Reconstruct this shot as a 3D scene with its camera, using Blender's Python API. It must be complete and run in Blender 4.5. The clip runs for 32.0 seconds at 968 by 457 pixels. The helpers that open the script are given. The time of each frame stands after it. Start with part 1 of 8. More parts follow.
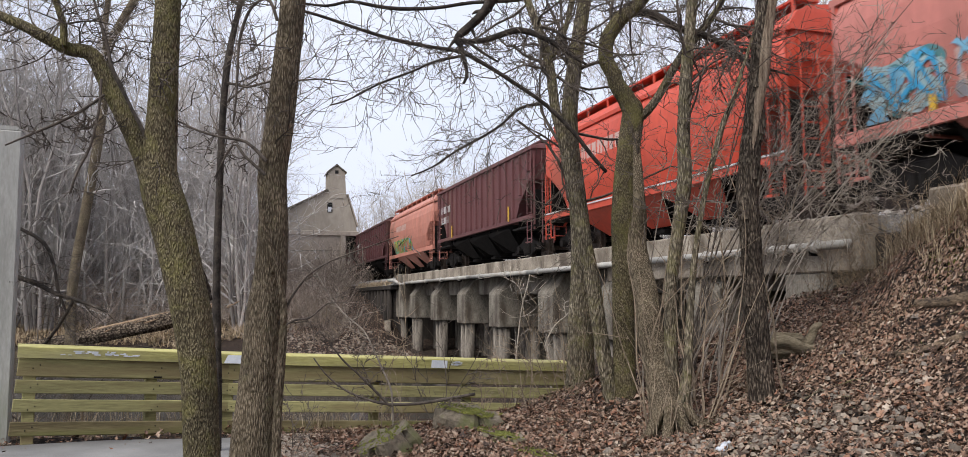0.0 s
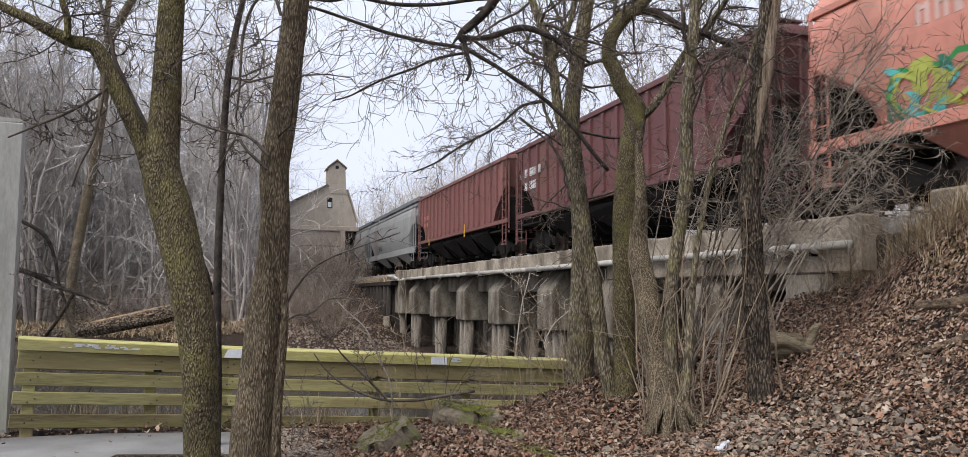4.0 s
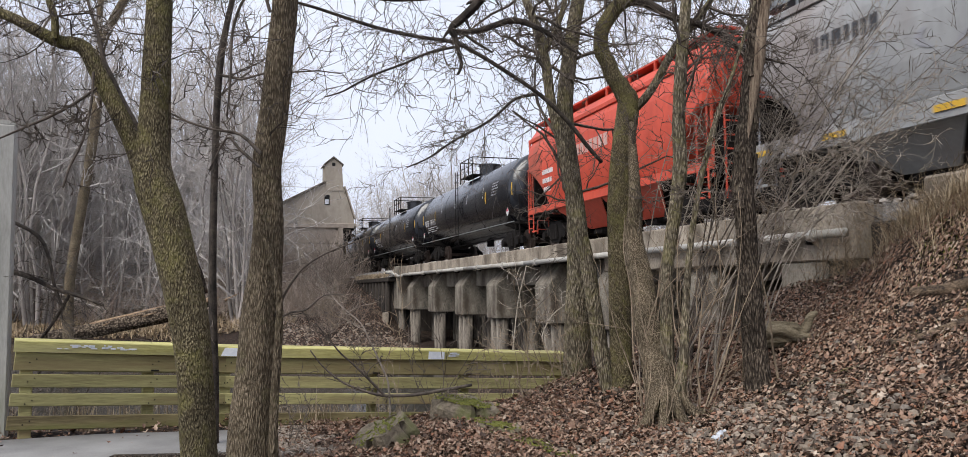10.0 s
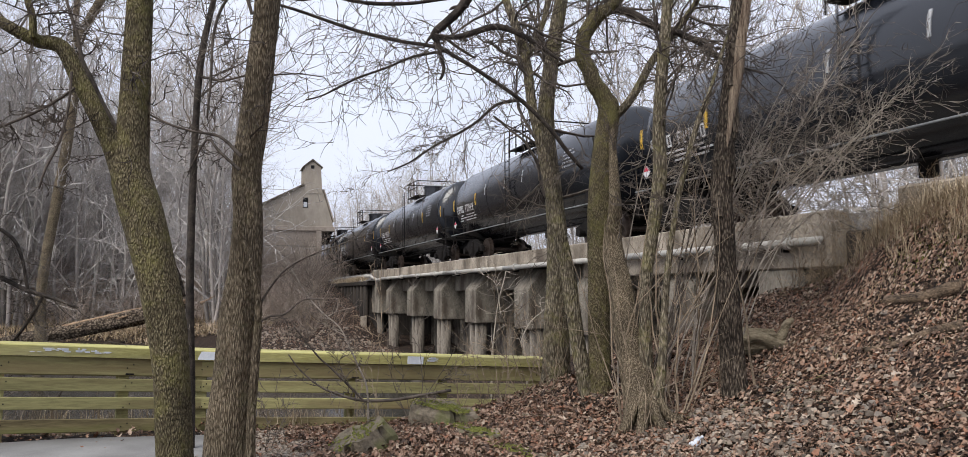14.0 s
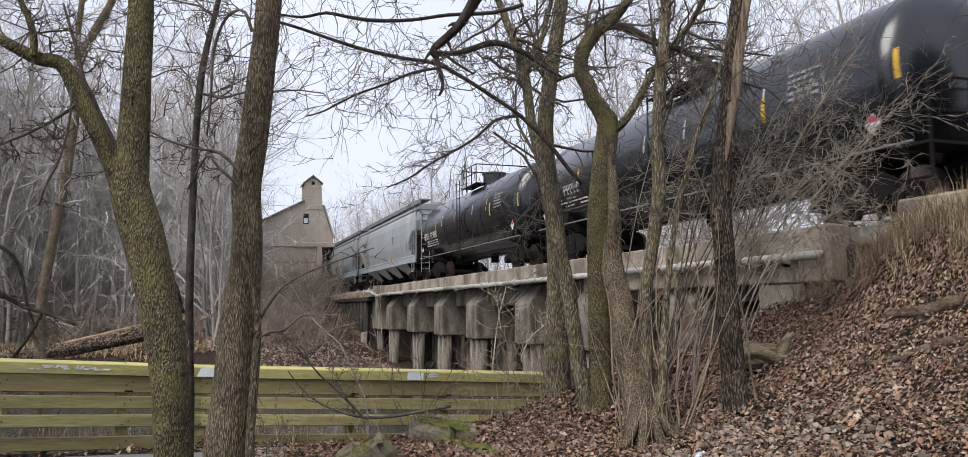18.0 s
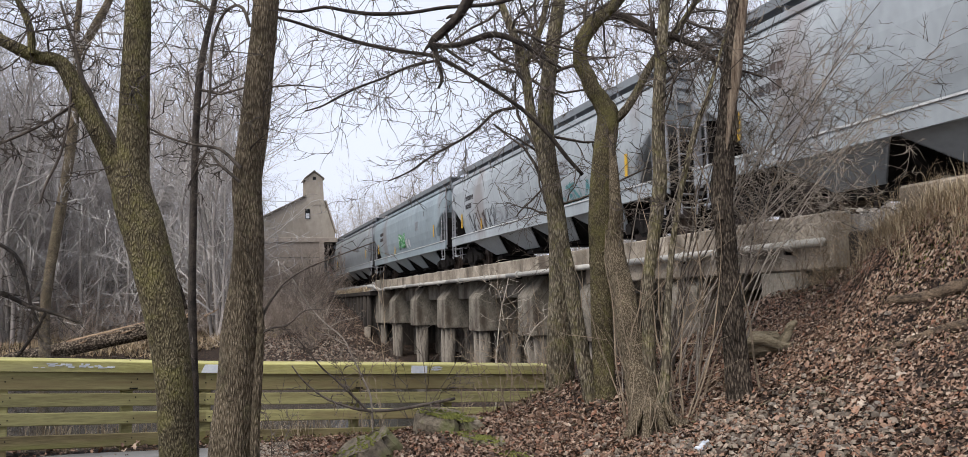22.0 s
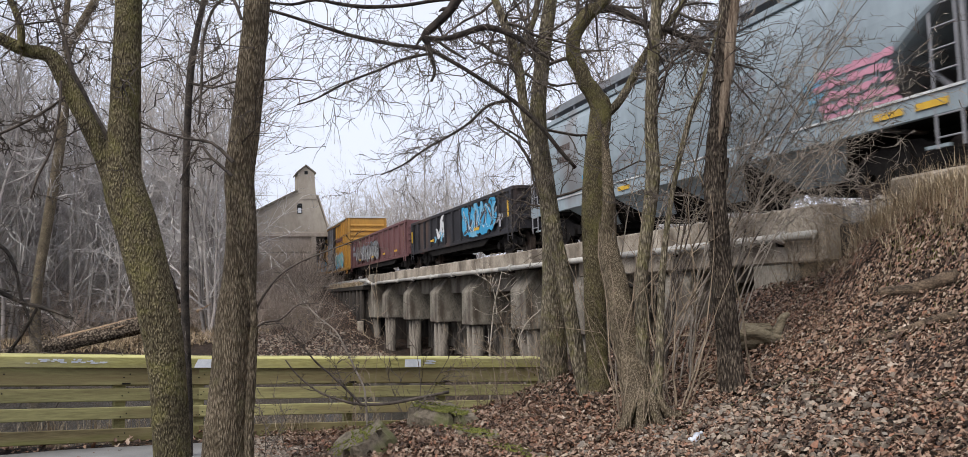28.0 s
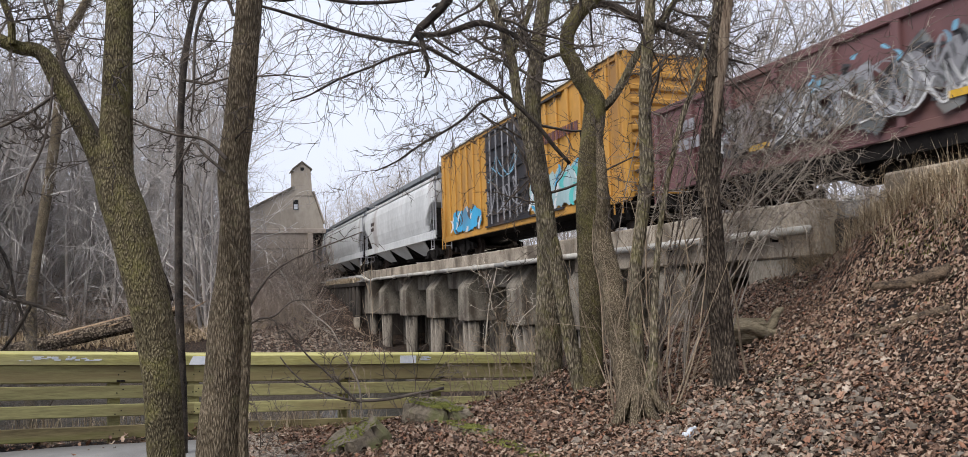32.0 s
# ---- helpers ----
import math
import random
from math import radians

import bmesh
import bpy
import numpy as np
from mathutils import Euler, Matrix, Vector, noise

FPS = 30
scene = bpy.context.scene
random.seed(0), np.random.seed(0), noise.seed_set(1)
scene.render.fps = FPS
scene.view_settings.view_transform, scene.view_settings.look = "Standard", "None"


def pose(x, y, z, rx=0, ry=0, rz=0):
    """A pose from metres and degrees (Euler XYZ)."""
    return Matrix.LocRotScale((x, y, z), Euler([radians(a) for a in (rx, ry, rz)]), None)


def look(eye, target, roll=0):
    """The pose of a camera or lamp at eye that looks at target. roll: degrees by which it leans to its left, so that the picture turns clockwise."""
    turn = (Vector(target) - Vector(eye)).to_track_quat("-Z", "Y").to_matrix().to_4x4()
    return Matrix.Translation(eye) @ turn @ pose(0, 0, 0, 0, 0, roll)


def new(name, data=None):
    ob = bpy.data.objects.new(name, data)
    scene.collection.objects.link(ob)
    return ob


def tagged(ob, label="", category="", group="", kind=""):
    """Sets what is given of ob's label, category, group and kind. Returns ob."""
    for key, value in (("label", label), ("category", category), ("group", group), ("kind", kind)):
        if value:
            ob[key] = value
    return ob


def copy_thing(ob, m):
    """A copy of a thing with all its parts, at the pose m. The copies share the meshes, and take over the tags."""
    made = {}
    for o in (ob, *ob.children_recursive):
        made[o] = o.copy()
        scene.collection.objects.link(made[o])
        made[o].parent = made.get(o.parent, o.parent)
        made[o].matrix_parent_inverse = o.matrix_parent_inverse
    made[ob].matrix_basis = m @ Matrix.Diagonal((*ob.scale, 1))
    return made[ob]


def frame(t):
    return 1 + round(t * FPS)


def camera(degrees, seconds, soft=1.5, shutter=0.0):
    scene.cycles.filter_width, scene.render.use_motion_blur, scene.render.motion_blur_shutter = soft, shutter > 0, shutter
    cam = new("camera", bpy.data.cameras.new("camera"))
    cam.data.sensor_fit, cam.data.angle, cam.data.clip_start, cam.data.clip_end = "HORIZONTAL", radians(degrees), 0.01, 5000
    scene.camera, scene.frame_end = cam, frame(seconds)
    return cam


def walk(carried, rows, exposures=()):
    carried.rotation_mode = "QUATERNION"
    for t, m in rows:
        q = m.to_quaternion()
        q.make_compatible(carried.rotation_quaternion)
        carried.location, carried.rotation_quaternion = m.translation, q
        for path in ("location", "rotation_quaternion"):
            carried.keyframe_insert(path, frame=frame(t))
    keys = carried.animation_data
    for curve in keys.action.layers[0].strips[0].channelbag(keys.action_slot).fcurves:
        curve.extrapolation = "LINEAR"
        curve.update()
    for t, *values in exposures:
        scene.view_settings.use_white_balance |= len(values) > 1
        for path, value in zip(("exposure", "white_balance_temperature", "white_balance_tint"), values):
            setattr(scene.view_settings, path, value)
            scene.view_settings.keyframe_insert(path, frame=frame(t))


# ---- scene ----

# ================= camera and its walk =================
cam = camera(64, 32.0, soft=0.6, shutter=0.2)
HELD = [  # seconds, x, y, z, pitch, roll, yaw
    (0, -0.034, 0.001, 1.651, 5.02, -0.34, 1.62), (0.5, -0.046, 0.003, 1.653, 4.95, -0.24, 1.66),
    (1, -0.058, 0.004, 1.655, 4.88, -0.10, 1.66), (1.5, -0.065, 0.002, 1.656, 4.86, 0.06, 1.64),
    (2, -0.066, -0.001, 1.657, 4.86, 0.19, 1.63), (2.5, -0.066, -0.002, 1.657, 4.83, 0.29, 1.60),
    (3, -0.064, -0.001, 1.657, 4.80, 0.32, 1.60), (3.5, -0.061, 0.002, 1.655, 4.78, 0.28, 1.61),
    (5.5, -0.044, -0.008, 1.657, 4.89, 0.19, 1.46), (6, -0.044, -0.009, 1.655, 4.96, 0.10, 1.44),
    (6.5, -0.036, -0.007, 1.651, 4.99, -0.02, 1.45), (7, -0.026, -0.005, 1.650, 4.97, -0.18, 1.46),
    (7.5, -0.018, -0.003, 1.650, 4.90, -0.34, 1.49), (8, -0.017, -0.001, 1.649, 4.82, -0.46, 1.51),
    (8.5, -0.020, 0.000, 1.648, 4.73, -0.53, 1.51), (9, -0.018, 0.001, 1.649, 4.62, -0.59, 1.51),
    (9.5, -0.014, 0.002, 1.649, 4.51, -0.66, 1.50), (10, -0.010, 0.005, 1.648, 4.38, -0.74, 1.46),
    (10.5, -0.006, 0.006, 1.646, 4.28, -0.80, 1.35), (11, 0.002, 0.005, 1.644, 4.21, -0.84, 1.19),
    (11.5, 0.008, 0.004, 1.645, 4.14, -0.81, 0.96), (12, 0.011, 0.004, 1.646, 4.12, -0.76, 0.69),
    (12.5, 0.011, 0.005, 1.648, 4.15, -0.68, 0.43), (13, 0.003, 0.003, 1.652, 4.24, -0.57, 0.22),
    (13.5, -0.013, -0.001, 1.656, 4.43, -0.42, 0.04), (14, -0.029, -0.002, 1.658, 4.69, -0.31, -0.10),
    (14.5, -0.044, -0.002, 1.661, 4.93, -0.23, -0.24), (16.5, -0.044, -0.006, 1.664, 5.82, -0.21, -0.15),
    (17, -0.036, -0.005, 1.660, 5.84, -0.25, -0.13), (17.5, -0.028, -0.005, 1.657, 5.84, -0.36, -0.10),
    (18, -0.018, -0.005, 1.655, 5.83, -0.53, -0.07), (18.5, -0.011, -0.005, 1.653, 5.80, -0.71, -0.04),
    (19, -0.010, -0.004, 1.653, 5.76, -0.85, -0.03), (19.5, -0.013, -0.004, 1.653, 5.70, -0.96, -0.03),
    (20, -0.014, -0.003, 1.652, 5.62, -1.07, 0.00), (20.5, -0.014, -0.002, 1.651, 5.54, -1.17, 0.05),
    (21, -0.017, -0.001, 1.650, 5.47, -1.23, 0.07), (21.5, -0.017, -0.001, 1.651, 5.39, -1.29, 0.07),
    (22, -0.012, -0.001, 1.650, 5.30, -1.36, 0.08), (22.5, -0.005, -0.001, 1.649, 5.23, -1.43, 0.06),
    (23, 0.000, -0.000, 1.648, 5.17, -1.48, -0.00), (23.5, 0.003, 0.000, 1.647, 5.13, -1.51, -0.12),
    (24, 0.002, -0.000, 1.647, 5.08, -1.51, -0.25), (24.5, -0.001, -0.000, 1.647, 5.03, -1.52, -0.33),
    (25, -0.001, 0.001, 1.645, 4.99, -1.57, -0.38), (25.5, 0.002, 0.003, 1.646, 4.96, -1.62, -0.40),
    (27.5, -0.021, 0.004, 1.644, 4.82, -1.66, -0.40), (28, -0.025, 0.003, 1.643, 4.84, -1.62, -0.48),
    (28.5, -0.024, 0.002, 1.643, 4.85, -1.59, -0.54), (29, -0.020, 0.002, 1.644, 4.85, -1.58, -0.59),
    (29.5, -0.015, 0.002, 1.643, 4.86, -1.59, -0.63), (30, -0.010, 0.002, 1.642, 4.85, -1.63, -0.66),
    (30.5, -0.003, 0.002, 1.642, 4.82, -1.68, -0.69), (31, 0.003, 0.001, 1.641, 4.74, -1.74, -0.70),
    (31.5, 0.006, 0.001, 1.643, 4.62, -1.80, -0.70), (32, 0.005, 0.002, 1.644, 4.53, -1.81, -0.71),
]
walk(cam, [(t, pose(x, y, z, 90 + p, 0, yaw) @ pose(0, 0, 0, 0, 0, r)) for t, x, y, z, p, r, yaw in HELD])

# ================= world, sun =================
SUN_AZ, SUN_EL = radians(217), radians(49)
world = bpy.data.worlds.new("overcast")
scene.world = world
world.use_nodes = True
wn, wl = world.node_tree.nodes, world.node_tree.links
wn.clear()
w_out = wn.new("ShaderNodeOutputWorld")
w_bg = wn.new("ShaderNodeBackground")
w_sky = wn.new("ShaderNodeTexSky")
w_sky.sky_type, w_sky.sun_disc = "NISHITA", False
w_sky.sun_elevation, w_sky.sun_rotation = SUN_EL, SUN_AZ
w_sky.air_density, w_sky.dust_density, w_sky.ozone_density = 1.0, 4.0, 1.0
w_scale = wn.new("ShaderNodeMix")
w_scale.data_type, w_scale.blend_type = "RGBA", "MIX"
w_scale.inputs["Factor"].default_value = 0.85
w_mul = wn.new("ShaderNodeVectorMath")
w_mul.operation = "SCALE"
w_mul.inputs["Scale"].default_value = 0.08
# cloud deck: soft grey-white with faint lavender and slow unevenness
w_tc = wn.new("ShaderNodeTexCoord")
w_no = wn.new("ShaderNodeTexNoise")
w_no.inputs["Scale"].default_value, w_no.inputs["Detail"].default_value = 2.2, 4.0
w_ra = wn.new("ShaderNodeValToRGB")
w_ra.color_ramp.elements[0].position, w_ra.color_ramp.elements[1].position = 0.3, 0.75
w_ra.color_ramp.elements[0].color = (0.8, 0.85, 1.02, 1)
w_ra.color_ramp.elements[1].color = (0.925, 0.965, 1.13, 1)
wl.new(w_tc.outputs["Generated"], w_no.inputs["Vector"])
wl.new(w_no.outputs["Fac"], w_ra.inputs["Fac"])
wl.new(w_sky.outputs["Color"], w_mul.inputs[0])
wl.new(w_mul.outputs["Vector"], w_scale.inputs["A"])
wl.new(w_ra.outputs["Color"], w_scale.inputs["B"])
wl.new(w_scale.outputs["Result"], w_bg.inputs["Color"])
w_bg.inputs["Strength"].default_value = 1.06
wl.new(w_bg.outputs["Background"], w_out.inputs["Surface"])
sun_data = bpy.data.lights.new("sun", "SUN")
sun_data.energy, sun_data.angle, sun_data.color = 2.95, radians(40), (1.0, 0.97, 0.92)
sun = new("sun", sun_data)
sun.matrix_world = look((math.sin(SUN_AZ) * 60, math.cos(SUN_AZ) * 60, math.tan(SUN_EL) * 60), (0, 0, 0))
scene.view_settings.exposure = 0.15

# ================= materials =================
def noise_mat(name, c1, c2, scale=3.0, fine=40.0, rough=0.85, bump=0.3, metal=0.0, stretch=(1, 1, 1), c3=None, c3_amt=0.0,
              c3_scale=1.2, island=0.0, per_object=0.0, bump_dist=0.01, spec=0.35, coords="Object"):
    """Two-scale mottled surface: large stains, fine grain and relief, optional third colour in patches."""
    m = bpy.data.materials.new(name)
    m.use_nodes = True
    n, l = m.node_tree.nodes, m.node_tree.links
    b = n["Principled BSDF"]
    b.inputs["Roughness"].default_value, b.inputs["Metallic"].default_value = rough, metal
    b.inputs["Specular IOR Level"].default_value = spec
    tc, mp = n.new("ShaderNodeTexCoord"), n.new("ShaderNodeMapping")
    mp.inputs["Scale"].default_value = stretch
    l.new(tc.outputs[coords], mp.inputs["Vector"])
    big, small = n.new("ShaderNodeTexNoise"), n.new("ShaderNodeTexNoise")
    for t, s in ((big, scale), (small, fine)):
        t.inputs["Scale"].default_value, t.inputs["Detail"].default_value, t.inputs["Roughness"].default_value = s, 5.0, 0.65
        l.new(mp.outputs["Vector"], t.inputs["Vector"])
    add = n.new("ShaderNodeMath")
    add.operation = "MULTIPLY_ADD"
    l.new(small.outputs["Fac"], add.inputs[0])
    add.inputs[1].default_value = 0.6
    l.new(big.outputs["Fac"], add.inputs[2])
    ramp = n.new("ShaderNodeValToRGB")
    ramp.color_ramp.elements[0].position, ramp.color_ramp.elements[1].position = 0.63, 0.97
    ramp.color_ramp.elements[0].color, ramp.color_ramp.elements[1].color = (*c1, 1), (*c2, 1)
    l.new(add.outputs[0], ramp.inputs["Fac"])
    col = ramp.outputs["Color"]
    if c3:
        pat = n.new("ShaderNodeTexNoise")
        pat.inputs["Scale"].default_value, pat.inputs["Detail"].default_value = c3_scale, 6.0
        l.new(mp.outputs["Vector"], pat.inputs["Vector"])
        pr = n.new("ShaderNodeValToRGB")
        pr.color_ramp.elements[0].position, pr.color_ramp.elements[1].position = 0.62 - 0.3 * c3_amt, 0.74 - 0.2 * c3_amt
        l.new(pat.outputs["Fac"], pr.inputs["Fac"])
        mx = n.new("ShaderNodeMix")
        mx.data_type = "RGBA"
        l.new(pr.outputs["Color"], mx.inputs["Factor"])
        l.new(col, mx.inputs["A"])
        mx.inputs["B"].default_value = (*c3, 1)
        col = mx.outputs["Result"]
    if island or per_object:
        hs = n.new("ShaderNodeHueSaturation")
        if island:
            src = n.new("ShaderNodeNewGeometry").outputs["Random Per Island"]
        else:
            src = n.new("ShaderNodeObjectInfo").outputs["Random"]
        amt = island or per_object
        mr = n.new("ShaderNodeMapRange")
        mr.inputs["To Min"].default_value, mr.inputs["To Max"].default_value = 1 - amt, 1 + amt
        l.new(src, mr.inputs["Value"])
        l.new(mr.outputs["Result"], hs.inputs["Value"])
        l.new(col, hs.inputs["Color"])
        col = hs.outputs["Color"]
    l.new(col, b.inputs["Base Color"])
    if bump:
        bp = n.new("ShaderNodeBump")
        bp.inputs["Strength"].default_value, bp.inputs["Distance"].default_value = bump, bump_dist
        l.new(small.outputs["Fac"], bp.inputs["Height"])
        l.new(bp.outputs["Normal"], b.inputs["Normal"])
    rr = n.new("ShaderNodeMapRange")
    rr.inputs["To Min"].default_value, rr.inputs["To Max"].default_value = max(0.05, rough - 0.12), min(1.0, rough + 0.1)
    l.new(big.outputs["Fac"], rr.inputs["Value"])
    l.new(rr.outputs["Result"], b.inputs["Roughness"])
    return m


def palette_mat(name, colours, rough=0.8, patch=9.0):
    """Each loose piece takes one of a few colours, with blotches of its own."""
    m = bpy.data.materials.new(name)
    m.use_nodes = True
    n, l = m.node_tree.nodes, m.node_tree.links
    b = n["Principled BSDF"]
    b.inputs["Roughness"].default_value = rough
    b.inputs["Specular IOR Level"].default_value = 0.3
    g = n.new("ShaderNodeNewGeometry")
    r = n.new("ShaderNodeValToRGB")
    r.color_ramp.interpolation = "CONSTANT"
    e = r.color_ramp.elements
    while len(e) < len(colours):
        e.new(0.5)
    for i, c in enumerate(colours):
        e[i].position, e[i].color = i / len(colours), (*c, 1)
    l.new(g.outputs["Random Per Island"], r.inputs["Fac"])
    tc, no = n.new("ShaderNodeTexCoord"), n.new("ShaderNodeTexNoise")
    no.inputs["Scale"].default_value = patch
    l.new(tc.outputs["Object"], no.inputs["Vector"])
    hs, mr = n.new("ShaderNodeHueSaturation"), n.new("ShaderNodeMapRange")
    mr.inputs["To Min"].default_value, mr.inputs["To Max"].default_value = 0.55, 1.45
    l.new(no.outputs["Fac"], mr.inputs["Value"])
    l.new(mr.outputs["Result"], hs.inputs["Value"])
    l.new(r.outputs["Color"], hs.inputs["Color"])
    l.new(hs.outputs["Color"], b.inputs["Base Color"])
    return m


def bark_mat(name, dark, mid, light, moss=None, moss_amt=0.0, cell=38.0, flat=0.3, depth=0.03):
    """Furrowed bark: stretched cells for the ridges, blotches of age, moss in patches."""
    m = bpy.data.materials.new(name)
    m.use_nodes = True
    n, l = m.node_tree.nodes, m.node_tree.links
    b = n["Principled BSDF"]
    b.inputs["Roughness"].default_value, b.inputs["Specular IOR Level"].default_value = 0.95, 0.2
    tc, mp, wob = n.new("ShaderNodeTexCoord"), n.new("ShaderNodeMapping"), n.new("ShaderNodeTexNoise")
    mp.inputs["Scale"].default_value = (1, 1, flat)
    wob.inputs["Scale"].default_value, wob.inputs["Detail"].default_value = 9.0, 3.0
    l.new(tc.outputs["Object"], mp.inputs["Vector"])
    l.new(mp.outputs["Vector"], wob.inputs["Vector"])
    warp = n.new("ShaderNodeMix")
    warp.data_type = "VECTOR"
    warp.inputs["Factor"].default_value = 0.06
    l.new(mp.outputs["Vector"], warp.inputs["A"])
    l.new(wob.outputs["Color"], warp.inputs["B"])
    vor = n.new("ShaderNodeTexVoronoi")
    vor.feature = "F1"
    vor.inputs["Scale"].default_value = cell
    l.new(warp.outputs["Result"], vor.inputs["Vector"])
    fine = n.new("ShaderNodeTexNoise")
    fine.inputs["Scale"].default_value, fine.inputs["Detail"].default_value, fine.inputs["Roughness"].default_value = 70.0, 4.0, 0.7
    l.new(mp.outputs["Vector"], fine.inputs["Vector"])
    mixv = n.new("ShaderNodeMath")
    mixv.operation = "MULTIPLY_ADD"
    l.new(fine.outputs["Fac"], mixv.inputs[0])
    mixv.inputs[1].default_value = 0.75
    l.new(vor.outputs["Distance"], mixv.inputs[2])
    ramp = n.new("ShaderNodeValToRGB")
    e = ramp.color_ramp.elements
    e[0].position, e[1].position = 0.4, 1.05
    e.new(0.68)
    e[0].color, e[1].color, e[2].color = (*light, 1), (*mid, 1), (*dark, 1)
    l.new(mixv.outputs[0], ramp.inputs["Fac"])
    col = ramp.outputs["Color"]
    age = n.new("ShaderNodeTexNoise")
    age.inputs["Scale"].default_value, age.inputs["Detail"].default_value = 2.3, 4.0
    l.new(tc.outputs["Object"], age.inputs["Vector"])
    hs, mr = n.new("ShaderNodeHueSaturation"), n.new("ShaderNodeMapRange")
    mr.inputs["From Min"].default_value, mr.inputs["From Max"].default_value = 0.3, 0.7
    mr.inputs["To Min"].default_value, mr.inputs["To Max"].default_value = 0.65, 1.35
    l.new(age.outputs["Fac"], mr.inputs["Value"])
    l.new(mr.outputs["Result"], hs.inputs["Value"])
    l.new(col, hs.inputs["Color"])
    col = hs.outputs["Color"]
    if moss:
        pat, pr = n.new("ShaderNodeTexNoise"), n.new("ShaderNodeValToRGB")
        pat.inputs["Scale"].default_value, pat.inputs["Detail"].default_value, pat.inputs["Roughness"].default_value = 4.0, 8.0, 0.75
        l.new(tc.outputs["Object"], pat.inputs["Vector"])
        pr.color_ramp.elements[0].position, pr.color_ramp.elements[1].position = 0.62 - 0.3 * moss_amt, 0.8 - 0.25 * moss_amt
        pr.color_ramp.elements[1].color = (0.75, 0.75, 0.75, 1)
        l.new(pat.outputs["Fac"], pr.inputs["Fac"])
        mx = n.new("ShaderNodeMix")
        mx.data_type = "RGBA"
        l.new(pr.outputs["Color"], mx.inputs["Factor"])
        l.new(col, mx.inputs["A"])
        mx.inputs["B"].default_value = (*moss, 1)
        col = mx.outputs["Result"]
    l.new(col, b.inputs["Base Color"])
    bp = n.new("ShaderNodeBump")
    bp.invert = True
    bp.inputs["Strength"].default_value, bp.inputs["Distance"].default_value = 1.0, depth
    l.new(mixv.outputs[0], bp.inputs["Height"])
    l.new(bp.outputs["Normal"], b.inputs["Normal"])
    return m


def fragment_mat(name, colours, scale):
    """Crumbled leaf mould: small flat fragments in several browns over dark soil, with relief."""
    m = bpy.data.materials.new(name)
    m.use_nodes = True
    n, l = m.node_tree.nodes, m.node_tree.links
    b = n["Principled BSDF"]
    b.inputs["Roughness"].default_value, b.inputs["Specular IOR Level"].default_value = 0.95, 0.2
    tc, no, mx = n.new("ShaderNodeTexCoord"), n.new("ShaderNodeTexNoise"), n.new("ShaderNodeMix")
    no.inputs["Scale"].default_value, no.inputs["Detail"].default_value = 14.0, 3.0
    mx.data_type = "VECTOR"
    mx.inputs["Factor"].default_value = 0.1
    l.new(tc.outputs["Object"], no.inputs["Vector"])
    l.new(tc.outputs["Object"], mx.inputs["A"])
    l.new(no.outputs["Color"], mx.inputs["B"])
    vo = n.new("ShaderNodeTexVoronoi")
    vo.inputs["Scale"].default_value = scale
    l.new(mx.outputs["Result"], vo.inputs["Vector"])
    sp = n.new("ShaderNodeSeparateColor")
    l.new(vo.outputs["Color"], sp.inputs["Color"])
    r = n.new("ShaderNodeValToRGB")
    r.color_ramp.interpolation = "CONSTANT"
    e = r.color_ramp.elements
    while len(e) < len(colours):
        e.new(0.5)
    for i, c in enumerate(colours):
        e[i].position, e[i].color = i / len(colours), (*c, 1)
    l.new(sp.outputs["Red"], r.inputs["Fac"])
    l.new(r.outputs["Color"], b.inputs["Base Color"])
    bp = n.new("ShaderNodeBump")
    bp.inputs["Strength"].default_value, bp.inputs["Distance"].default_value = 1.0, 0.03
    l.new(sp.outputs["Green"], bp.inputs["Height"])
    l.new(bp.outputs["Normal"], b.inputs["Normal"])
    return m


M = {}
M["earth"] = fragment_mat("leafy_earth", [(0.008, 0.006, 0.005), (0.045, 0.028, 0.019), (0.02, 0.013, 0.01), (0.08, 0.052, 0.035), (0.03, 0.02, 0.014), (0.012, 0.009, 0.007)], 26.0)
M["asphalt"] = noise_mat("worn_asphalt", (0.16, 0.155, 0.15), (0.24, 0.235, 0.225), 1.2, 90, 0.9, 0.4)
M["water"] = noise_mat("creek_water", (0.02, 0.02, 0.016), (0.03, 0.028, 0.022), 1.0, 6, 0.1, 0.12, spec=0.5, bump_dist=0.02)
M["bark_moss"] = bark_mat("mossy_bark", (0.085, 0.068, 0.04), (0.215, 0.18, 0.107), (0.34, 0.285, 0.18), (0.22, 0.2, 0.07), 0.5, 95.0, 0.33, 0.03)
M["bark_brown"] = bark_mat("furrowed_bark", (0.1, 0.077, 0.05), (0.265, 0.212, 0.145), (0.385, 0.312, 0.222), (0.25, 0.22, 0.12), 0.25, 85.0, 0.22, 0.034)
M["bark_grey"] = bark_mat("grey_bark", (0.1, 0.083, 0.058), (0.265, 0.225, 0.158), (0.39, 0.333, 0.243), (0.25, 0.225, 0.09), 0.45, 56.0, 0.26, 0.04)
M["bark_dead"] = bark_mat("dead_bark", (0.038, 0.029, 0.022), (0.14, 0.11, 0.083), (0.25, 0.205, 0.157), (0.24, 0.205, 0.155), 0.3, 55.0, 0.26, 0.05)
